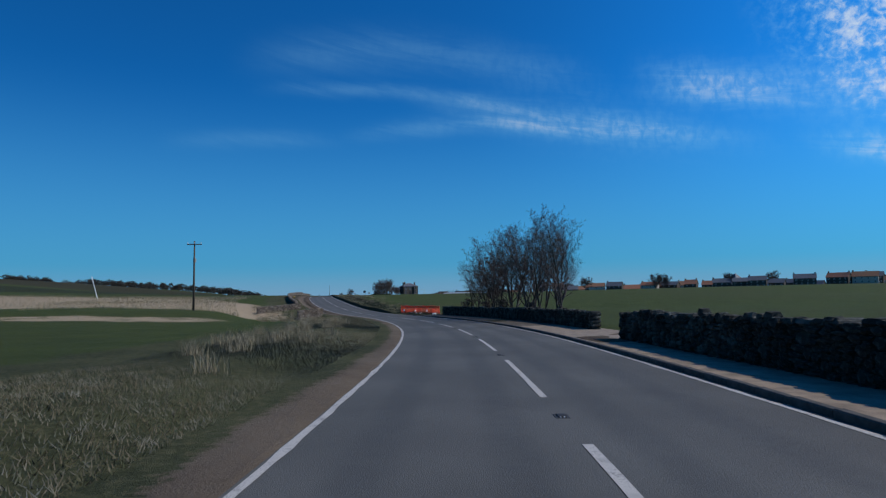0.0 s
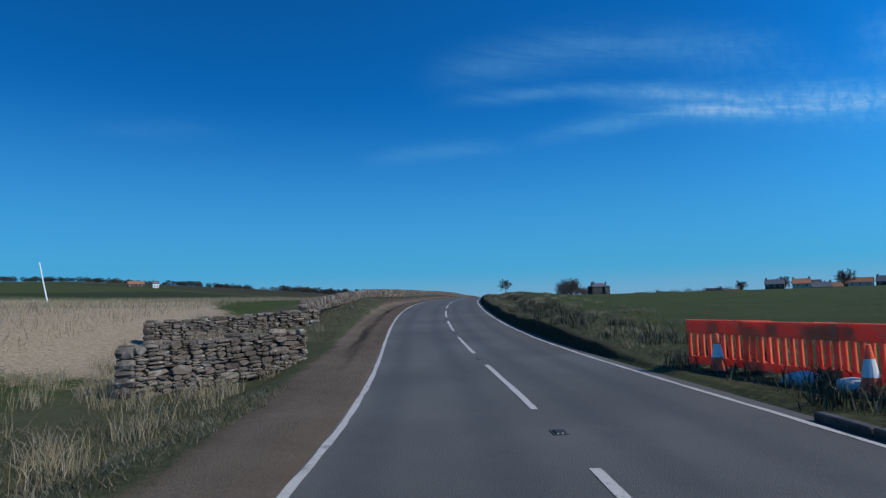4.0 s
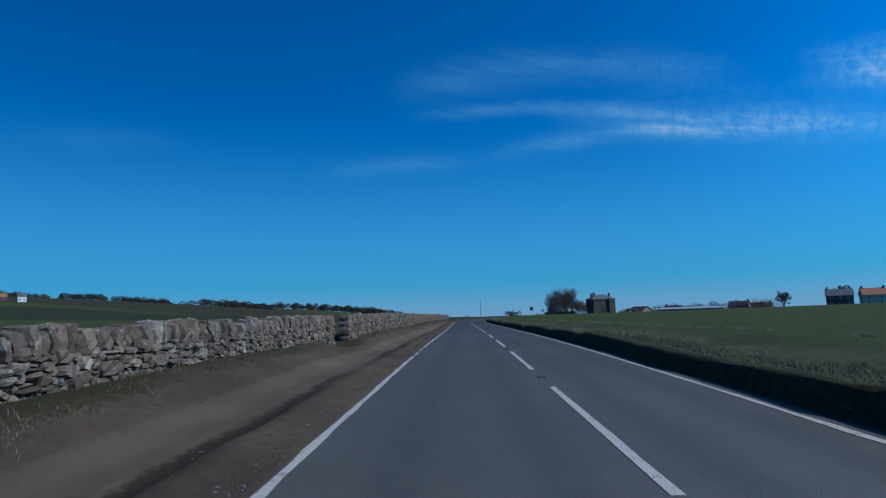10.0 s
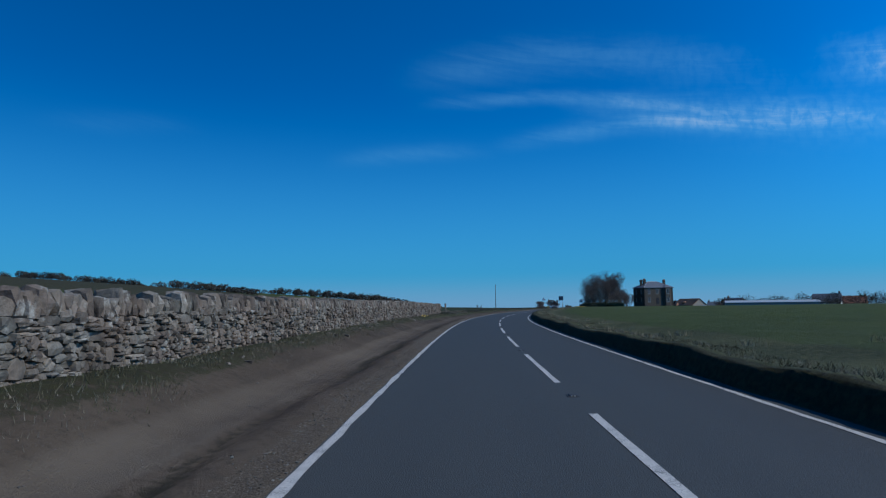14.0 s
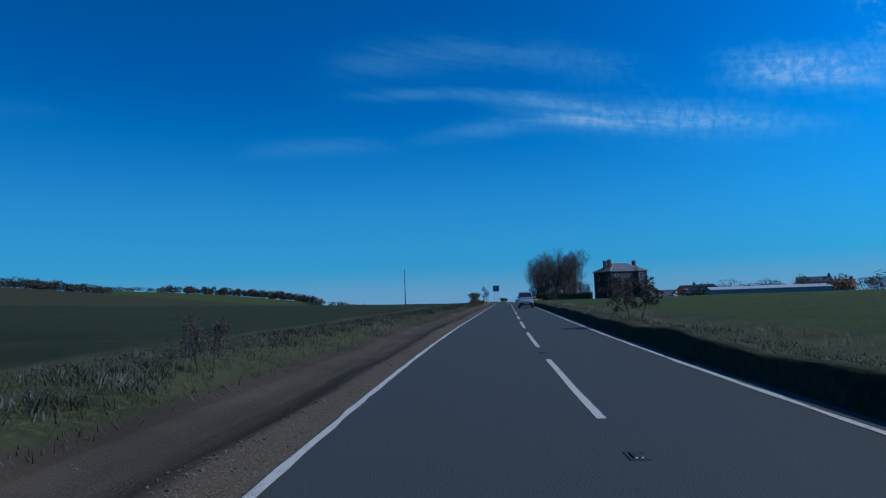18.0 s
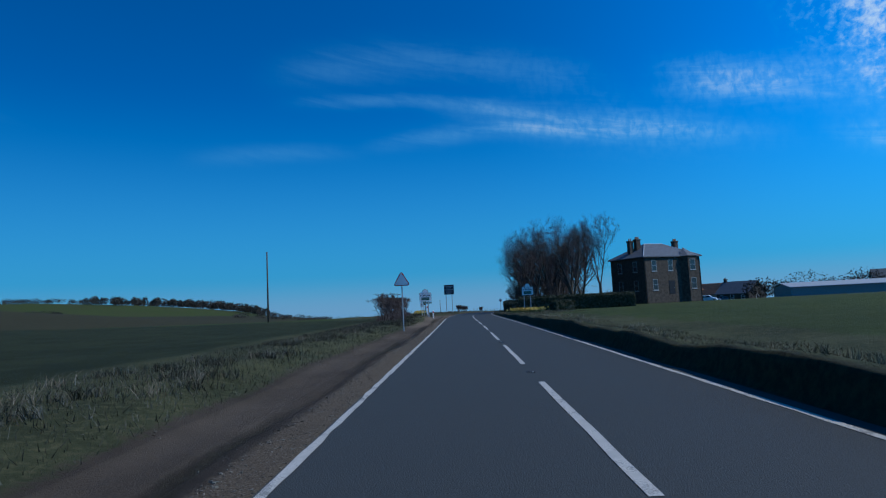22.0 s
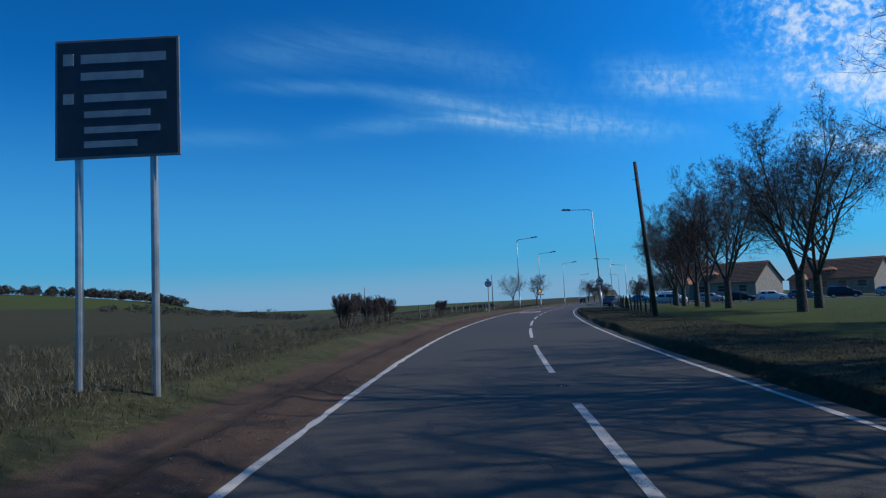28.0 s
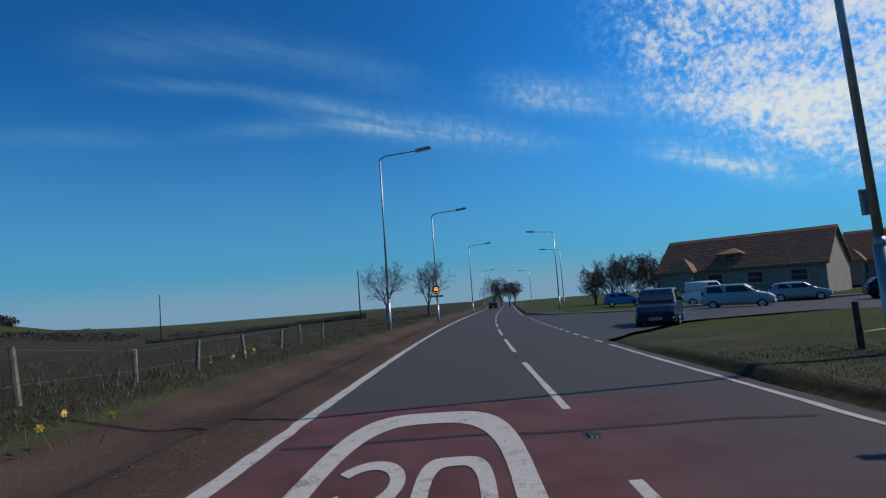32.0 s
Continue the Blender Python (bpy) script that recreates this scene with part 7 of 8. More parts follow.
def gable_house(m, L, D, H, rise, wall, roof, label, dormers=0, chim=1, storeys=1, name="house", group="", win=True):
    """A gabled house, its long side along x."""
    root = thing(name, m, label, "house", group)
    bm = bmesh.new()
    box(bm, 0, L, 0, D, -1.0, H)
    for x in (0.0, L):
        g = [bm.verts.new(p) for p in ((x, 0, H), (x, D, H), (x, D / 2, H + rise - 0.05))]
        bm.faces.new(g)
    part("wall", bm, wall, root)
    bm = bmesh.new()
    o = 0.35
    k = rise / (D / 2)
    for sgn in (0, 1):
        y0, y1 = (-o, D / 2) if sgn == 0 else (D + o, D / 2)
        z0, z1 = H - o * k, H + rise
        q = [(-o, y0, z0), (L + o, y0, z0), (L + o, y1, z1), (-o, y1, z1)]
        lo = [bm.verts.new(p) for p in q]
        hi = [bm.verts.new((p[0], p[1], p[2] + 0.14)) for p in q]
        bm.faces.new(hi)
        bm.faces.new(lo[::-1])
        for j in range(4):
            bm.faces.new((lo[j], lo[(j + 1) % 4], hi[(j + 1) % 4], hi[j]))
    bmesh.ops.recalc_face_normals(bm, faces=bm.faces[:])
    rf = part("roof", bm, roof, root)
    if win:
        n = max(2, int(L / 3.2))
        for st in range(storeys):
            for i in range(n):
                window(root, L * (i + 0.5) / n, 0.9 + 2.6 * st, 1.1, 1.15, 0)
        window(root, D / 2, 0.9, 1.1, 1.15, 0, "left")
        window(root, D / 2, 0.9, 1.1, 1.15, L, "right")
    for i in range(dormers):
        x = L * (i + 0.5) / dormers
        bm = bmesh.new()
        box(bm, x - 0.8, x + 0.8, 0.4, D / 2 - 0.6, H + 0.3, H + 1.5)
        part("dormer", bm, wall, root)
        bm = bmesh.new()
        hipped_roof(bm, x - 0.8, x + 0.8, 0.4, D / 2 - 0.4, H + 1.5, 0.7, 0.15)
        part("dormer_roof", bm, roof, root)
        window(root, x, H + 0.5, 1.0, 0.85, 0.4)
    for i in range(chim):
        chimney(root, 0.5 if i == 0 else L - 0.5, D / 2, H + rise - 0.8, H + rise + 0.9, 0.8, 0.6, 2)
    return root


def towards(x, y, tx, ty):
    """Turn, in degrees, that makes a house's long front look from x, y to tx, ty."""
    return math.degrees(math.atan2(tx - x, -(ty - y)))


# the village on the far side of the fields
rv = random.Random(7)
KINDS = ((house_stone, slate, "grey stone village house with slate roof"), (white_render, slate, "white village house with slate roof"), (harl, pantile, "cream village house with orange pantiles"), (house_stone, pantile, "stone village house with orange pantile roof"), (harl, brown_tile, "cream village house with brown tiled roof"))
ROW = []
for i in range(26):
    f = i / 25
    ROW.append((78 + 330 * f + rv.uniform(-5, 5), 470 - 60 * f + 26 * math.sin(f * 7) + rv.uniform(-6, 6)))
for i in range(14):
    f = i / 13
    ROW.append((110 + 290 * f + rv.uniform(-6, 6), 505 - 50 * f + rv.uniform(-6, 8)))
for i, (x, y) in enumerate(ROW):
    wall, roof, lab = KINDS[rv.choice((0, 0, 1, 2, 3, 4, 0))]
    two = rv.random() < 0.8
    gable_house(on_ground(x, y, towards(x, y, -30, 120) + rv.uniform(-12, 12)), rv.uniform(9, 15), 7.5, 5.2 if two else 2.9, rv.uniform(2.6, 3.4), wall, roof, lab, 0, rv.choice((1, 2)), 2 if two else 1, group="village houses beyond the field")
tower = thing("church_tower", on_ground(255, 492, 20), "square stone tower with a pyramid roof in the village", "tower")
bm = bmesh.new()
box(bm, -3, 3, -3, 3, -1, 10.5)
part("wall", bm, house_stone, tower)
bm = bmesh.new()
hipped_roof(bm, -3, 3, -3, 3, 10.5, 4.0, 0.4)
part("roof", bm, slate, tower)
for i, (x, y, h) in enumerate(((118, 462, 13), (176, 466, 15), (182, 462, 14), (228, 452, 13), (262, 448, 14), (92, 488, 11), (70, 505, 10))):
    bare_tree(on_ground(x, y, 50 * i), 330 + i, h, "bare tree standing among the village houses", 4, 0.75, 3, 0.2, group="bare trees in the village", first=0.12, twig=0.05, bole=2.5, trunk_r=0.3)
# cottages and farm buildings nearer the road
gable_house(on_ground(64, 545, 155), 11, 7, 2.8, 3.8, white_render, slate, "white cottage with steep dark slate roof", 0, 1)
gable_house(on_ground(80, 560, 160), 14, 7, 2.8, 3.2, harl, pantile, "cream cottage with orange pantile roof", 0, 1)
gable_house(on_ground(40, 506, 172), 34, 9, 1.9, 0.8, sign_back, lead, "long low farm shed with pale roof", 0, 0, name="shed", win=False)
gable_house(on_ground(-430, 470, 50), 13, 7, 2.6, 2.8, house_stone, brown_tile, "low farmhouse with brown roof under the hill", 0, 1)
gable_house(on_ground(-412, 480, 50), 5, 6, 4.0, 2.2, white_render, slate, "white gabled farmhouse under the hill", 0, 1, 2)


def bungalow(m, L, D, label, dormer_x):
    root = gable_house(m, L, D, 2.6, 3.6, dull_harl, brown_tile, label, 0, 0, 1, win=False)
    for i in range(4):
        window(root, L * (0.14 + 0.24 * i), 0.8, 1.6, 1.2, 0, frame=grey_paint)
    bm = bmesh.new()
    box(bm, dormer_x - 1.2, dormer_x + 1.2, 0.9, 3.0, 2.9, 4.2)
    part("dormer", bm, brown_tile, root)
    bm = bmesh.new()
    a, b = hipped_roof(bm, dormer_x - 1.2, dormer_x + 1.2, 0.9, 3.4, 4.2, 0.6, 0.25)
    part("dormer_roof", bm, brown_tile, root)
    window(root, dormer_x, 3.15, 1.3, 0.9, 0.9, frame=grey_paint)
    bm = bmesh.new()
    box(bm, dormer_x - 6.5, dormer_x - 3.5, -1.2, 0.6, -0.5, 2.5)
    part("porch", bm, dull_harl, root)
    bm = bmesh.new()
    hipped_roof(bm, dormer_x - 6.5, dormer_x - 3.5, -1.2, 1.2, 2.5, 1.6, 0.3)
    part("porch_roof", bm, brown_tile, root)
    # grooves of the tiles, course by course, on the front slope
    bm = bmesh.new()
    k = 3.6 / (D / 2)
    for i in range(14):
        y = -0.2 + i * (D / 2) / 14
        z = 2.6 + y * k + 0.155
        box(bm, -0.34, L + 0.34, y - 0.02, y + 0.02, z - 0.02, z + 0.02)
    part("tile_ribbing", bm, brown_tile, root)
    return root


bungalow(on_ground(-2.9, 602.6, -62, 0.8), 17.4, 9.2, "long low house with brown tiled roof and dormer", 8.0)
bungalow(on_ground(21.1, 599.0, -62, 0.8), 14, 9.2, "long low house with brown tiled roof beyond the green", 6.0)
gable_house(on_ground(14, 556, -60), 10, 8, 2.6, 3.2, house_stone, slate, "dark house with slate roof behind the trees", 0, 1)
gable_house(on_ground(20, 628, -20), 12, 8, 2.6, 3.2, harl, slate, "low cream house with slate roof", 0, 1)


# --- vehicles ---
def car_paint(name, colour, rough=0.25, metal=0.35):
    return plain(name, colour, rough, metal, 0.04, 0.8, 0.5)


silver_paint = car_paint("silver_paint", (0.36, 0.37, 0.37), 0.34, 0.6)
dark_blue_paint = car_paint("dark_blue_paint", (0.018, 0.022, 0.035))
black_car_paint = car_paint("black_car_paint", (0.012, 0.012, 0.014))
white_car_paint = car_paint("white_car_paint", (0.72, 0.73, 0.73), 0.3, 0.0)
bright_blue_paint = car_paint("bright_blue_paint", (0.02, 0.20, 0.38))
grey_car_paint = car_paint("grey_car_paint", (0.16, 0.17, 0.18))
car_glass = plain("car_glass", (0.018, 0.022, 0.026), 0.06, 0.0, 0.05, 1, 0.7)
trim_black = plain("trim_black", (0.025, 0.026, 0.028), 0.6, 0.0, 0.1, 4)
chrome = plain("chrome", (0.62, 0.63, 0.64), 0.15, 1.0, 0.05, 3)
tail_red = plain("tail_lamp", (0.35, 0.012, 0.012), 0.25, 0.0, 0.1, 3, 0.5)
head_glass = plain("head_lamp", (0.55, 0.57, 0.58), 0.12, 0.3, 0.08, 8, 0.6)
plate_mat = plain("plate", (0.70, 0.69, 0.62), 0.5, 0.0, 0.05, 3)


def loft(bm, sections, mi=0):
    """Skin through sections of equal length; each a list of points."""
    rings = [[bm.verts.new(p) for p in sec] for sec in sections]
    n = len(rings[0])
    for a, b in zip(rings[:-1], rings[1:]):
        for k in range(n):
            bm.faces.new((a[k], a[(k + 1) % n], b[(k + 1) % n], b[k])).material_index = mi
    bm.faces.new(rings[0][::-1]).material_index = mi
    bm.faces.new(rings[-1]).material_index = mi
    bmesh.ops.recalc_face_normals(bm, faces=bm.faces[:])


def car(m, paint, label, L=4.1, W=1.7, kind_="hatch", group="", name="car"):
    """A parked car, its nose towards -y, standing on z = 0."""
    root = thing(name, m, label, "car" if name == "car" else "van", group)
    tall = {"hatch": 1.45, "suv": 1.68, "van": 1.83, "panel": 1.95}[kind_]
    hood = {"hatch": 0.95, "suv": 1.08, "van": 1.06, "panel": 1.12}[kind_]
    sill, w = 0.26, W / 2

    def sec(y, zb, zt, k=1.0, kt=0.94):
        return [(-w * k * 0.96, y, zb), (w * k * 0.96, y, zb), (w * k, y, zb + 0.18), (w * k, y, zb + (zt - zb) * 0.62), (w * k * kt, y, zt - 0.03), (w * k * kt * 0.8, y, zt),
                (-w * k * kt * 0.8, y, zt), (-w * k * kt, y, zt - 0.03), (-w * k, y, zb + (zt - zb) * 0.62), (-w * k, y, zb + 0.18)]
    f, b = -L / 2, L / 2
    belt = hood + 0.02
    bm = bmesh.new()
    loft(bm, [sec(f, 0.40, 0.62, 0.72), sec(f + 0.06, 0.30, 0.74, 0.88), sec(f + 0.35, sill, hood - 0.12, 0.97), sec(f + 0.95, sill, hood, 1.0), sec(f + 1.4, sill, belt + 0.02, 1.0), sec(b - 0.75, sill, belt + 0.04, 1.0), sec(b - 0.12, 0.30, belt, 0.97), sec(b, 0.42, belt - 0.12, 0.88)])
    part("body", bm, paint, root, smooth=name == "van")

    def cab(y, z, k):
        return [(-w * k, y, z), (w * k, y, z)]
    ws0, ws1 = f + (0.95 if kind_ != "van" else 0.86), f + (1.75 if kind_ in ("hatch", "suv") else 1.62)
    re1, re0 = b - (0.55 if kind_ == "hatch" else 0.32), b - (0.08 if kind_ in ("hatch", "suv") else 0.06)
    bm = bmesh.new()

    def csec(y, zb, zt, kb, kt):
        return [(-w * kb, y, zb), (w * kb, y, zb), (w * kt, y, zt - 0.06), (w * kt * 0.88, y, zt), (-w * kt * 0.88, y, zt), (-w * kt, y, zt - 0.06)]
    loft(bm, [csec(ws0, belt - 0.06, belt + 0.02, 0.93, 0.90), csec(ws1, belt - 0.06, tall - 0.03, 0.95, 0.80), csec((ws1 + re1) / 2, belt - 0.06, tall, 0.95, 0.82), csec(re1, belt - 0.06, tall - 0.03, 0.95, 0.80), csec(re0, belt - 0.08, belt + 0.05, 0.90, 0.88)])
    part("cabin", bm, paint, root, smooth=name == "van")

    def quad(pts, name, mat, lift=0.012):
        bm = bmesh.new()
        a = [Vector(p) for p in pts]
        n = (a[1] - a[0]).cross(a[2] - a[0]).normalized()
        lo = [bm.verts.new(p) for p in a]
        hi = [bm.verts.new(p + n * lift) for p in a]
        bm.faces.new(hi)
        for j in range(4):
            bm.faces.new((lo[j], lo[(j + 1) % 4], hi[(j + 1) % 4], hi[j]))
        return part(name, bm, mat, root)
    dz = tall - 0.05
    quad([(-w * 0.84, ws0 + 0.06, belt + 0.07), (w * 0.84, ws0 + 0.06, belt + 0.07), (w * 0.71, ws1 - 0.05, dz - 0.05), (-w * 0.71, ws1 - 0.05, dz - 0.05)], "windscreen", car_glass)
    quad([(w * 0.80, re0 - 0.02, belt + 0.10), (-w * 0.80, re0 - 0.02, belt + 0.10), (-w * 0.68, re1 + 0.03, dz - 0.07), (w * 0.68, re1 + 0.03, dz - 0.07)], "rear_window", car_glass)
    ym = (ws1 + re1) / 2
    spans = ((ws1 - 0.28, ym - 0.05), (ym + 0.05, re1 - 0.05)) if kind_ in ("hatch", "suv") else ((ws1 - 0.28, ws1 + 0.75),)
    for sx in (-1, 1):
        for y0, y1 in spans:
            p = [(sx * w * 0.955, y0, belt + 0.05), (sx * w * 0.955, y1, belt + 0.05), (sx * w * 0.835, y1 - 0.05, dz - 0.08), (sx * w * 0.835, y0 + 0.28, dz - 0.08)]
            quad(p if sx > 0 else [p[1], p[0], p[3], p[2]], "side_window", car_glass)
        bm = bmesh.new()
        box(bm, sx * w * 0.97 if sx > 0 else -w * 0.97 - 0.2, sx * w * 0.97 + 0.2 if sx > 0 else -w * 0.97, ws0 + 0.28, ws0 + 0.40, belt + 0.02, belt + 0.20, 0.03)
        part("mirror", bm, paint, root)
        quad([(sx * w * 0.52 - 0.20, f + 0.125, 0.66), (sx * w * 0.52 + 0.20, f + 0.125, 0.66), (sx * w * 0.56 + 0.20, f + 0.34, 0.86), (sx * w * 0.56 - 0.20, f + 0.34, 0.86)], "headlight", head_glass, 0.03)
        bm = bmesh.new()
        zt = belt - 0.02 if kind_ == "hatch" else belt + 0.15
        box(bm, sx * w * 0.82 - 0.09, sx * w * 0.82 + 0.09, b - 0.16, b - 0.02, zt - 0.28, zt, 0.02)
        part("tail_light", bm, tail_red, root)
        for yw in (f + 0.78, b - 0.72):
            bm = bmesh.new()
            tube(bm, (sx * (w - 0.19), yw, 0.31), (sx * (w + 0.005), yw, 0.31), 0.31, 0.31, 20)
            tube(bm, (sx * (w + 0.003), yw, 0.31), (sx * (w + 0.015), yw, 0.31), 0.29, 0.23, 20)
            tyre = part("wheel", bm, rubber, root)
            bm = bmesh.new()
            tube(bm, (sx * (w + 0.012), yw, 0.31), (sx * (w + 0.028), yw, 0.31), 0.205, 0.17, 16)
            for j in range(5):
                a = j * 2 * math.pi / 5
                tube(bm, (sx * (w + 0.028), yw, 0.31), (sx * (w + 0.024), yw + math.cos(a) * 0.17, 0.31 + math.sin(a) * 0.17), 0.03, 0.022, 6)
            mesh_object("rim", bm, chrome, tyre)
    bm = bmesh.new()
    box(bm, -w * 0.86, w * 0.86, f - 0.035, f + 0.16, 0.30, 0.52, 0.05)
    part("front_bumper", bm, trim_black if kind_ in ("van", "panel") else paint, root)
    bm = bmesh.new()
    box(bm, -w * 0.40, w * 0.40, f + 0.02, f + 0.10, 0.56, 0.70, 0.02)
    part("grille", bm, trim_black, root)
    bm = bmesh.new()
    box(bm, -0.26, 0.26, f - 0.05, f - 0.03, 0.40, 0.51, 0.003)
    pl = part("number_plate", bm, plate_mat, root)
    bm = bmesh.new()
    box(bm, -0.22, 0.22, f - 0.055, f - 0.051, 0.43, 0.48)
    mesh_object("writing", bm, trim_black, pl)
    bm = bmesh.new()
    box(bm, -w * 0.88, w * 0.88, b - 0.14, b + 0.03, 0.34, 0.56, 0.05)
    part("rear_bumper", bm, trim_black if kind_ != "hatch" else paint, root)
    bm = bmesh.new()
    box(bm, -0.26, 0.26, b + 0.002, b + 0.02, 0.62, 0.73, 0.003)
    part("rear_plate", bm, plate_mat, root)
    return root


def small_van(m, paint, label):
    """A compact van, its nose towards -y, standing on z = 0."""
    root = thing("van", m, label, "van")
    f, b, w = -1.95, 1.95, 0.80

    def crease(ob, deg=38):
        ob.data.shade_smooth()
        ob.data.set_sharp_from_angle(angle=radians(deg))
        return ob

    def sec(y, zb, zt, k, kt=0.95, sh=0.62):
        half = [(0.95, zb), (1.0, zb + 0.14), (1.0, zb + (zt - zb) * sh), (kt + 0.02, zt - 0.07), (kt * 0.90, zt - 0.015), (kt * 0.45, zt)]
        return [(w * k * x, y, z) for x, z in half] + [(-w * k * x, y, z) for x, z in half[::-1]]
    bm = bmesh.new()
    loft(bm, [sec(f, 0.34, 0.66, 0.84), sec(f + 0.04, 0.30, 0.73, 0.92), sec(f + 0.14, 0.27, 0.80, 0.96), sec(f + 0.45, 0.26, 0.92, 0.99), sec(f + 0.9, 0.26, 1.03, 1.0),
              sec(f + 1.5, 0.26, 1.07, 1.0), sec(b - 0.4, 0.26, 1.10, 1.0), sec(b - 0.05, 0.32, 1.08, 0.98), sec(b, 0.40, 1.02, 0.95)])
    crease(part("body", bm, paint, root))

    def csec(y, zt, kb, kt):
        half = [(kb, 0.98), (kb, 1.08), (kt, zt - 0.12), (kt * 0.93, zt - 0.03), (kt * 0.6, zt)]
        return [(w * x, y, z) for x, z in half] + [(-w * x, y, z) for x, z in half[::-1]]
    bm = bmesh.new()
    loft(bm, [csec(f + 0.84, 1.13, 0.95, 0.93), csec(f + 1.20, 1.42, 0.97, 0.90), csec(f + 1.52, 1.68, 0.97, 0.86), csec(f + 1.72, 1.76, 0.97, 0.85),
              csec(f + 2.2, 1.80, 0.97, 0.86), csec(b - 0.4, 1.80, 0.97, 0.86), csec(b - 0.10, 1.74, 0.96, 0.85), csec(b - 0.03, 1.2, 0.95, 0.90)])
    crease(part("cabin", bm, paint, root))

    def sheet(pts, name, mat, lift):
        a = [Vector(p) for p in pts]
        n = (a[1] - a[0]).cross(a[2] - a[0]).normalized()
        bm = bmesh.new()
        lo, hi = [bm.verts.new(p - n * 0.02) for p in a], [bm.verts.new(p + n * lift) for p in a]
        bm.faces.new(hi)
        k = len(a)
        for i in range(k):
            bm.faces.new((lo[i], lo[(i + 1) % k], hi[(i + 1) % k], hi[i]))
        return part(name, bm, mat, root)
    sheet([(-0.69, f + 0.93, 1.175), (0.69, f + 0.93, 1.175), (0.655, f + 1.22, 1.415), (0.60, f + 1.51, 1.645), (-0.60, f + 1.51, 1.645), (-0.655, f + 1.22, 1.415)], "windscreen", car_glass, 0.03)
    for sx in (-1, 1):
        q = [(sx * 0.762, f + 1.15, 1.13), (sx * 0.762, f + 2.15, 1.13), (sx * 0.70, f + 2.12, 1.62), (sx * 0.70, f + 1.62, 1.62)]
        sheet(q if sx > 0 else q[::-1], "side_window", car_glass, 0.02)
        # lamp units wrap round the corners of the nose
        q = [(sx * 0.40, f + 0.055, 0.72), (sx * 0.66, f + 0.06, 0.68), (sx * 0.775, f + 0.22, 0.74), (sx * 0.765, f + 0.44, 0.895), (sx * 0.62, f + 0.38, 0.90), (sx * 0.50, f + 0.22, 0.85)]
        hl = sheet(q if sx > 0 else q[::-1], "headlight", head_glass, 0.025)
        bm = bmesh.new()
        bmesh.ops.create_uvsphere(bm, u_segments=12, v_segments=8, radius=0.085, matrix=Matrix.Translation((sx * 0.63, f + 0.17, 0.80)))
        mesh_object("reflector", bm, chrome, hl, smooth=True)
        bm = bmesh.new()
        bmesh.ops.create_uvsphere(bm, u_segments=12, v_segments=8, radius=1.0, matrix=Matrix.Translation((sx * 0.90, f + 1.18, 1.17)) @ Matrix.Diagonal((0.12, 0.06, 0.085, 1)))
        part("mirror", bm, paint, root, smooth=True)
        bm = bmesh.new()
        box(bm, sx * 0.70 - 0.06, sx * 0.70 + 0.06, b - 0.10, b + 0.0, 0.95, 1.45, 0.02)
        part("tail_light", bm, tail_red, root)
        bm = bmesh.new()
        box(bm, sx * 0.803 - 0.012, sx * 0.803 + 0.012, f + 1.3, b - 0.9, 0.52, 0.60, 0.008)
        part("side_strip", bm, trim_black, root)
        bm = bmesh.new()
        tube(bm, (sx * 0.58, f - 0.035, 0.42), (sx * 0.58, f - 0.02, 0.42), 0.05, 0.05, 12)
        part("fog_lamp", bm, head_glass, root)
        for yw in (f + 0.74, b - 0.68):
            bm = bmesh.new()
            tube(bm, (sx * 0.62, yw, 0.30), (sx * 0.79, yw, 0.30), 0.30, 0.30, 22)
            tube(bm, (sx * 0.79, yw, 0.30), (sx * 0.815, yw, 0.30), 0.29, 0.24, 22)
            tyre = part("wheel", bm, rubber, root)
            bm = bmesh.new()
            tube(bm, (sx * 0.80, yw, 0.30), (sx * 0.826, yw, 0.30), 0.20, 0.17, 16)
            mesh_object("rim", bm, grey_car_paint, tyre)
    bm = bmesh.new()
    box(bm, -0.735, 0.735, f - 0.05, f + 0.22, 0.27, 0.60, 0.07)
    crease(part("front_bumper", bm, trim_black, root))
    bm = bmesh.new()
    box(bm, -0.70, 0.70, f - 0.058, f + 0.05, 0.598, 0.625, 0.01)
    part("bumper_strip", bm, chrome, root)
    bm = bmesh.new()
    box(bm, -0.55, 0.55, f - 0.056, f - 0.03, 0.325, 0.345, 0.004)
    part("lower_strip", bm, chrome, root)
    bm = bmesh.new()
    box(bm, -0.40, 0.40, f - 0.012, f + 0.06, 0.635, 0.71, 0.02)
    part("grille", bm, trim_black, root)
    bm = bmesh.new()
    tube(bm, (0, f - 0.035, 0.675), (0, f - 0.01, 0.675), 0.07, 0.08, 4)
    part("badge", bm, chrome, root)
    bm = bmesh.new()
    box(bm, -0.26, 0.26, f - 0.066, f - 0.048, 0.44, 0.55, 0.003)
    pl = part("number_plate", bm, plate_mat, root)
    bm = bmesh.new()
    box(bm, -0.21, 0.21, f - 0.071, f - 0.067, 0.468, 0.522)
    mesh_object("writing", bm, trim_black, pl)
    bm = bmesh.new()
    box(bm, -0.76, 0.76, b - 0.14, b + 0.04, 0.34, 0.58, 0.05)
    part("rear_bumper", bm, trim_black, root)
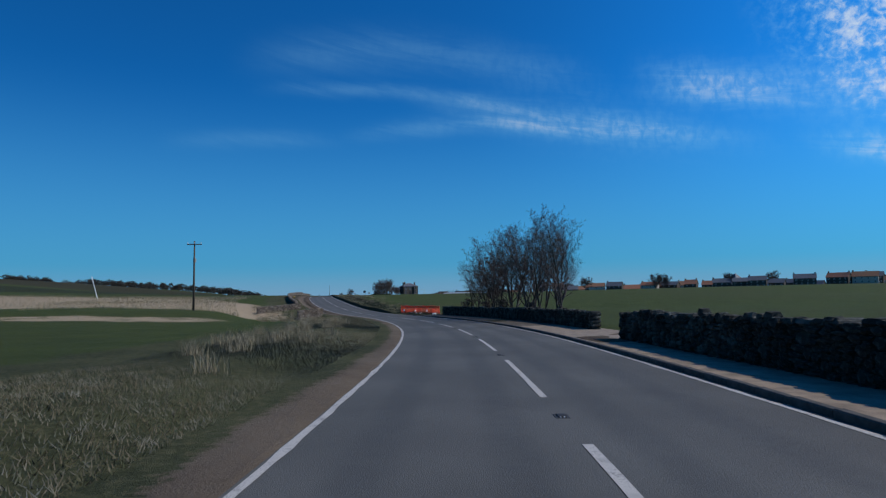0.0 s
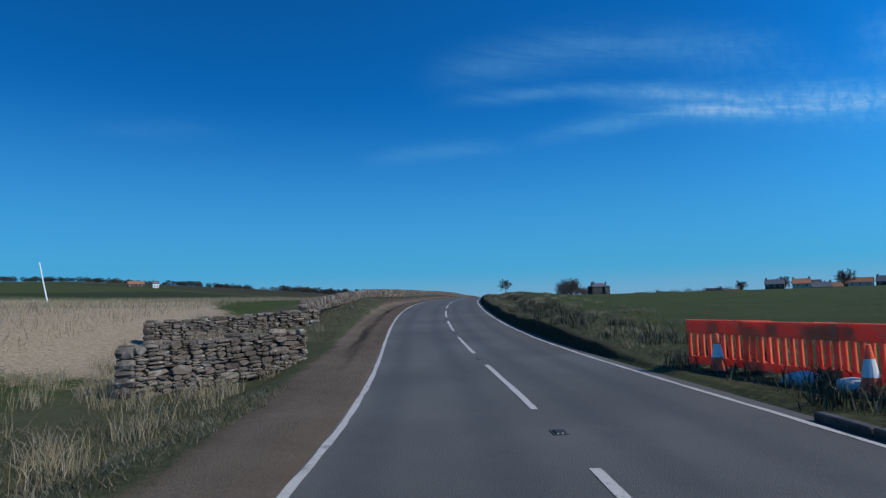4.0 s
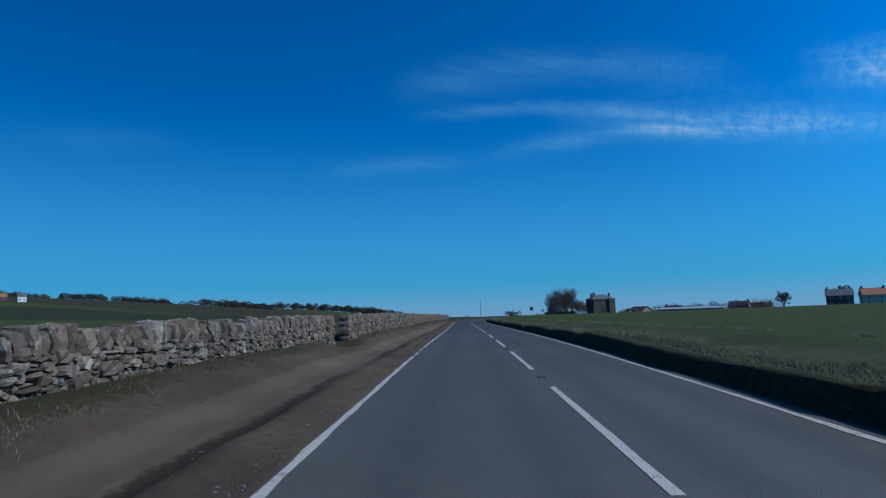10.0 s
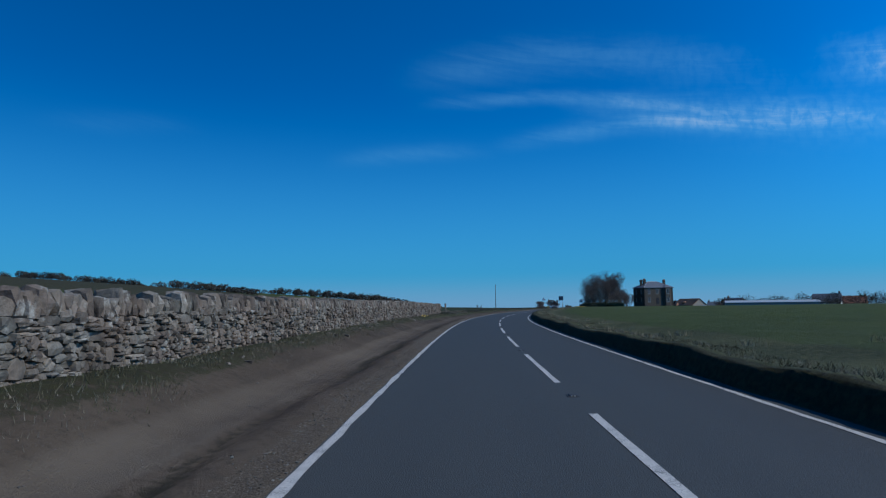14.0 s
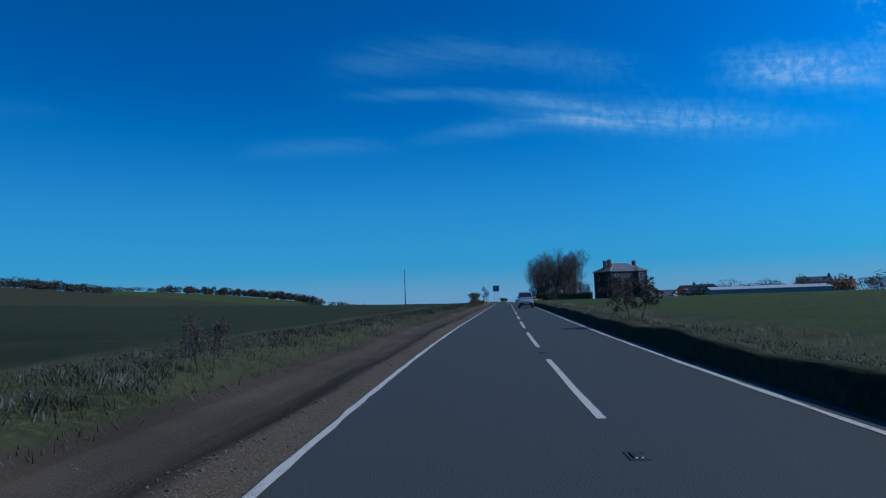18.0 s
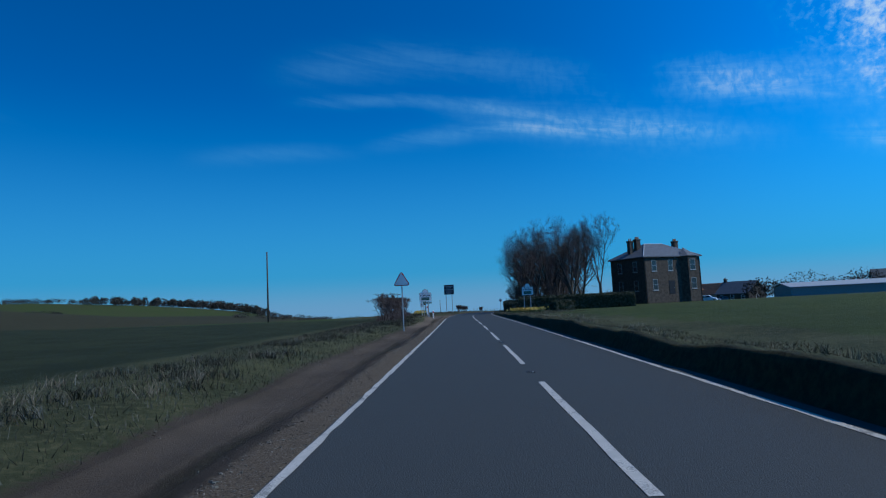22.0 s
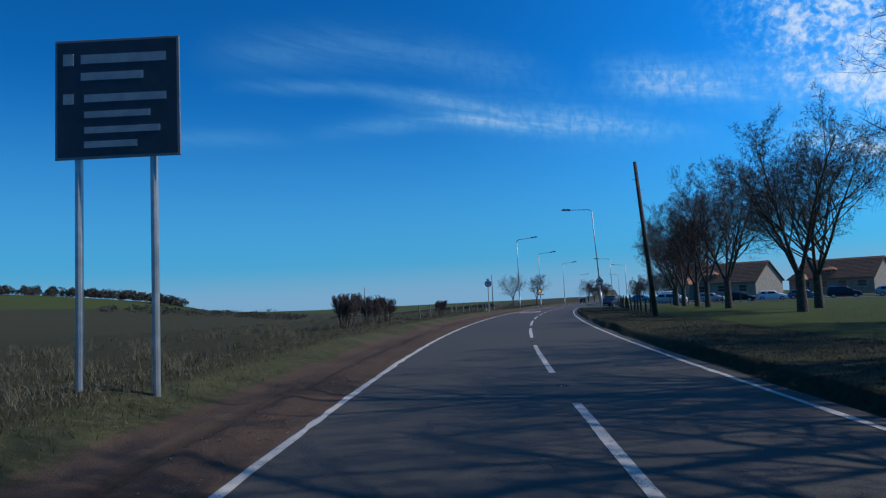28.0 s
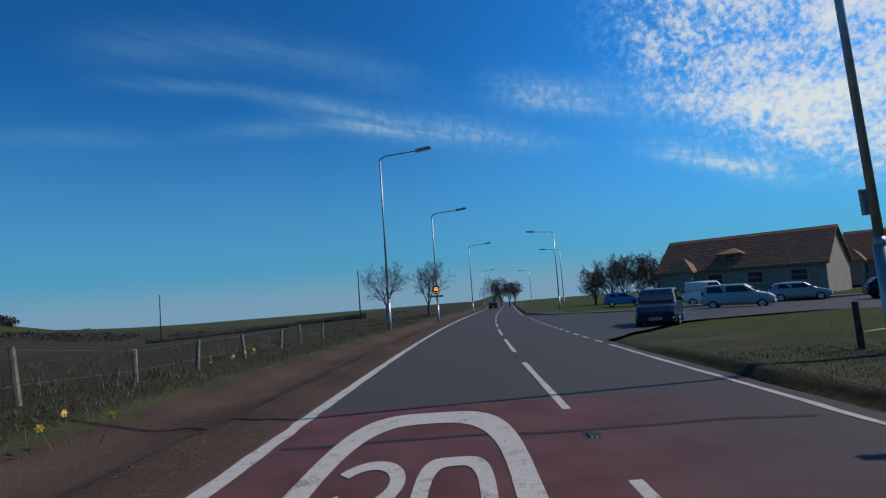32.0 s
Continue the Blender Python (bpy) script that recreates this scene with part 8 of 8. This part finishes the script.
    for x0 in (-0.30, 0.22):
        bm = bmesh.new()
        tube(bm, (x0, f + 0.945, 1.225), (x0 + 0.42, f + 0.965, 1.225), 0.012, 0.008, 6)
        part("wiper", bm, trim_black, root)
    bm = bmesh.new()
    tube(bm, (0.0, f + 1.78, 1.78), (0.0, f + 1.90, 1.93), 0.010, 0.006, 6)
    part("aerial", bm, trim_black, root)
    return root


x, y, z, h = road_at(383.5, 1.42)
van = small_van(Matrix.Translation((float(x), float(y), float(z) + 0.01)) @ Matrix.Rotation(float(h), 4, "Z"), silver_paint, "small silver van with dark windscreen and grey bumper")

x, y, z, h = road_at(668, -1.6)
car(Matrix.Translation((float(x), float(y), float(z) + 0.01)) @ Matrix.Rotation(float(h) + math.pi, 4, "Z"), black_car_paint, "dark hatchback on the road ahead", 4.2, 1.75)


def park(s, u, turn, *args, **kw):
    return car(on_road(s, u, 0.03, turn), *args, **kw)


park(577.5, 7.0, -22, dark_blue_paint, "dark blue people carrier waiting at the junction", 4.3, 1.76, "suv")
CARS = "cars parked by the houses"
park(592, 16.5, 62, silver_paint, "silver estate car parked by the houses", 4.5, 1.8, "suv", group=CARS)
park(600, 17.5, 75, white_car_paint, "white panel van parked by the houses", 4.3, 1.8, "panel", group=CARS, name="van")
park(611, 12.8, 80, bright_blue_paint, "bright blue hatchback parked down the road", 3.9, 1.66, "hatch", group=CARS)
PARKED = ((590, 26, 70, black_car_paint, "hatch"), (591, 30.5, 75, white_car_paint, "hatch"), (590, 34.5, 68, grey_car_paint, "hatch"), (588, 39, 72, dark_blue_paint, "suv"), (585, 45, 70, silver_paint, "hatch"), (580, 50, 75, white_car_paint, "hatch"), (576, 55, 70, grey_car_paint, "suv"), (597, 23, 70, silver_paint, "hatch"), (572, 60, 75, black_car_paint, "hatch"), (566, 50, 75, silver_paint, "hatch"), (556, 48, 75, white_car_paint, "suv"))
NAMES = {black_car_paint: "black", white_car_paint: "white", grey_car_paint: "grey", dark_blue_paint: "dark blue", silver_paint: "silver"}
for s, u, turn, paint, kd in PARKED:
    park(s, u, turn, paint, NAMES[paint] + (" hatchback" if kd == "hatch" else " tall car") + " parked before the houses", 4.1, 1.72, kd, group=CARS)
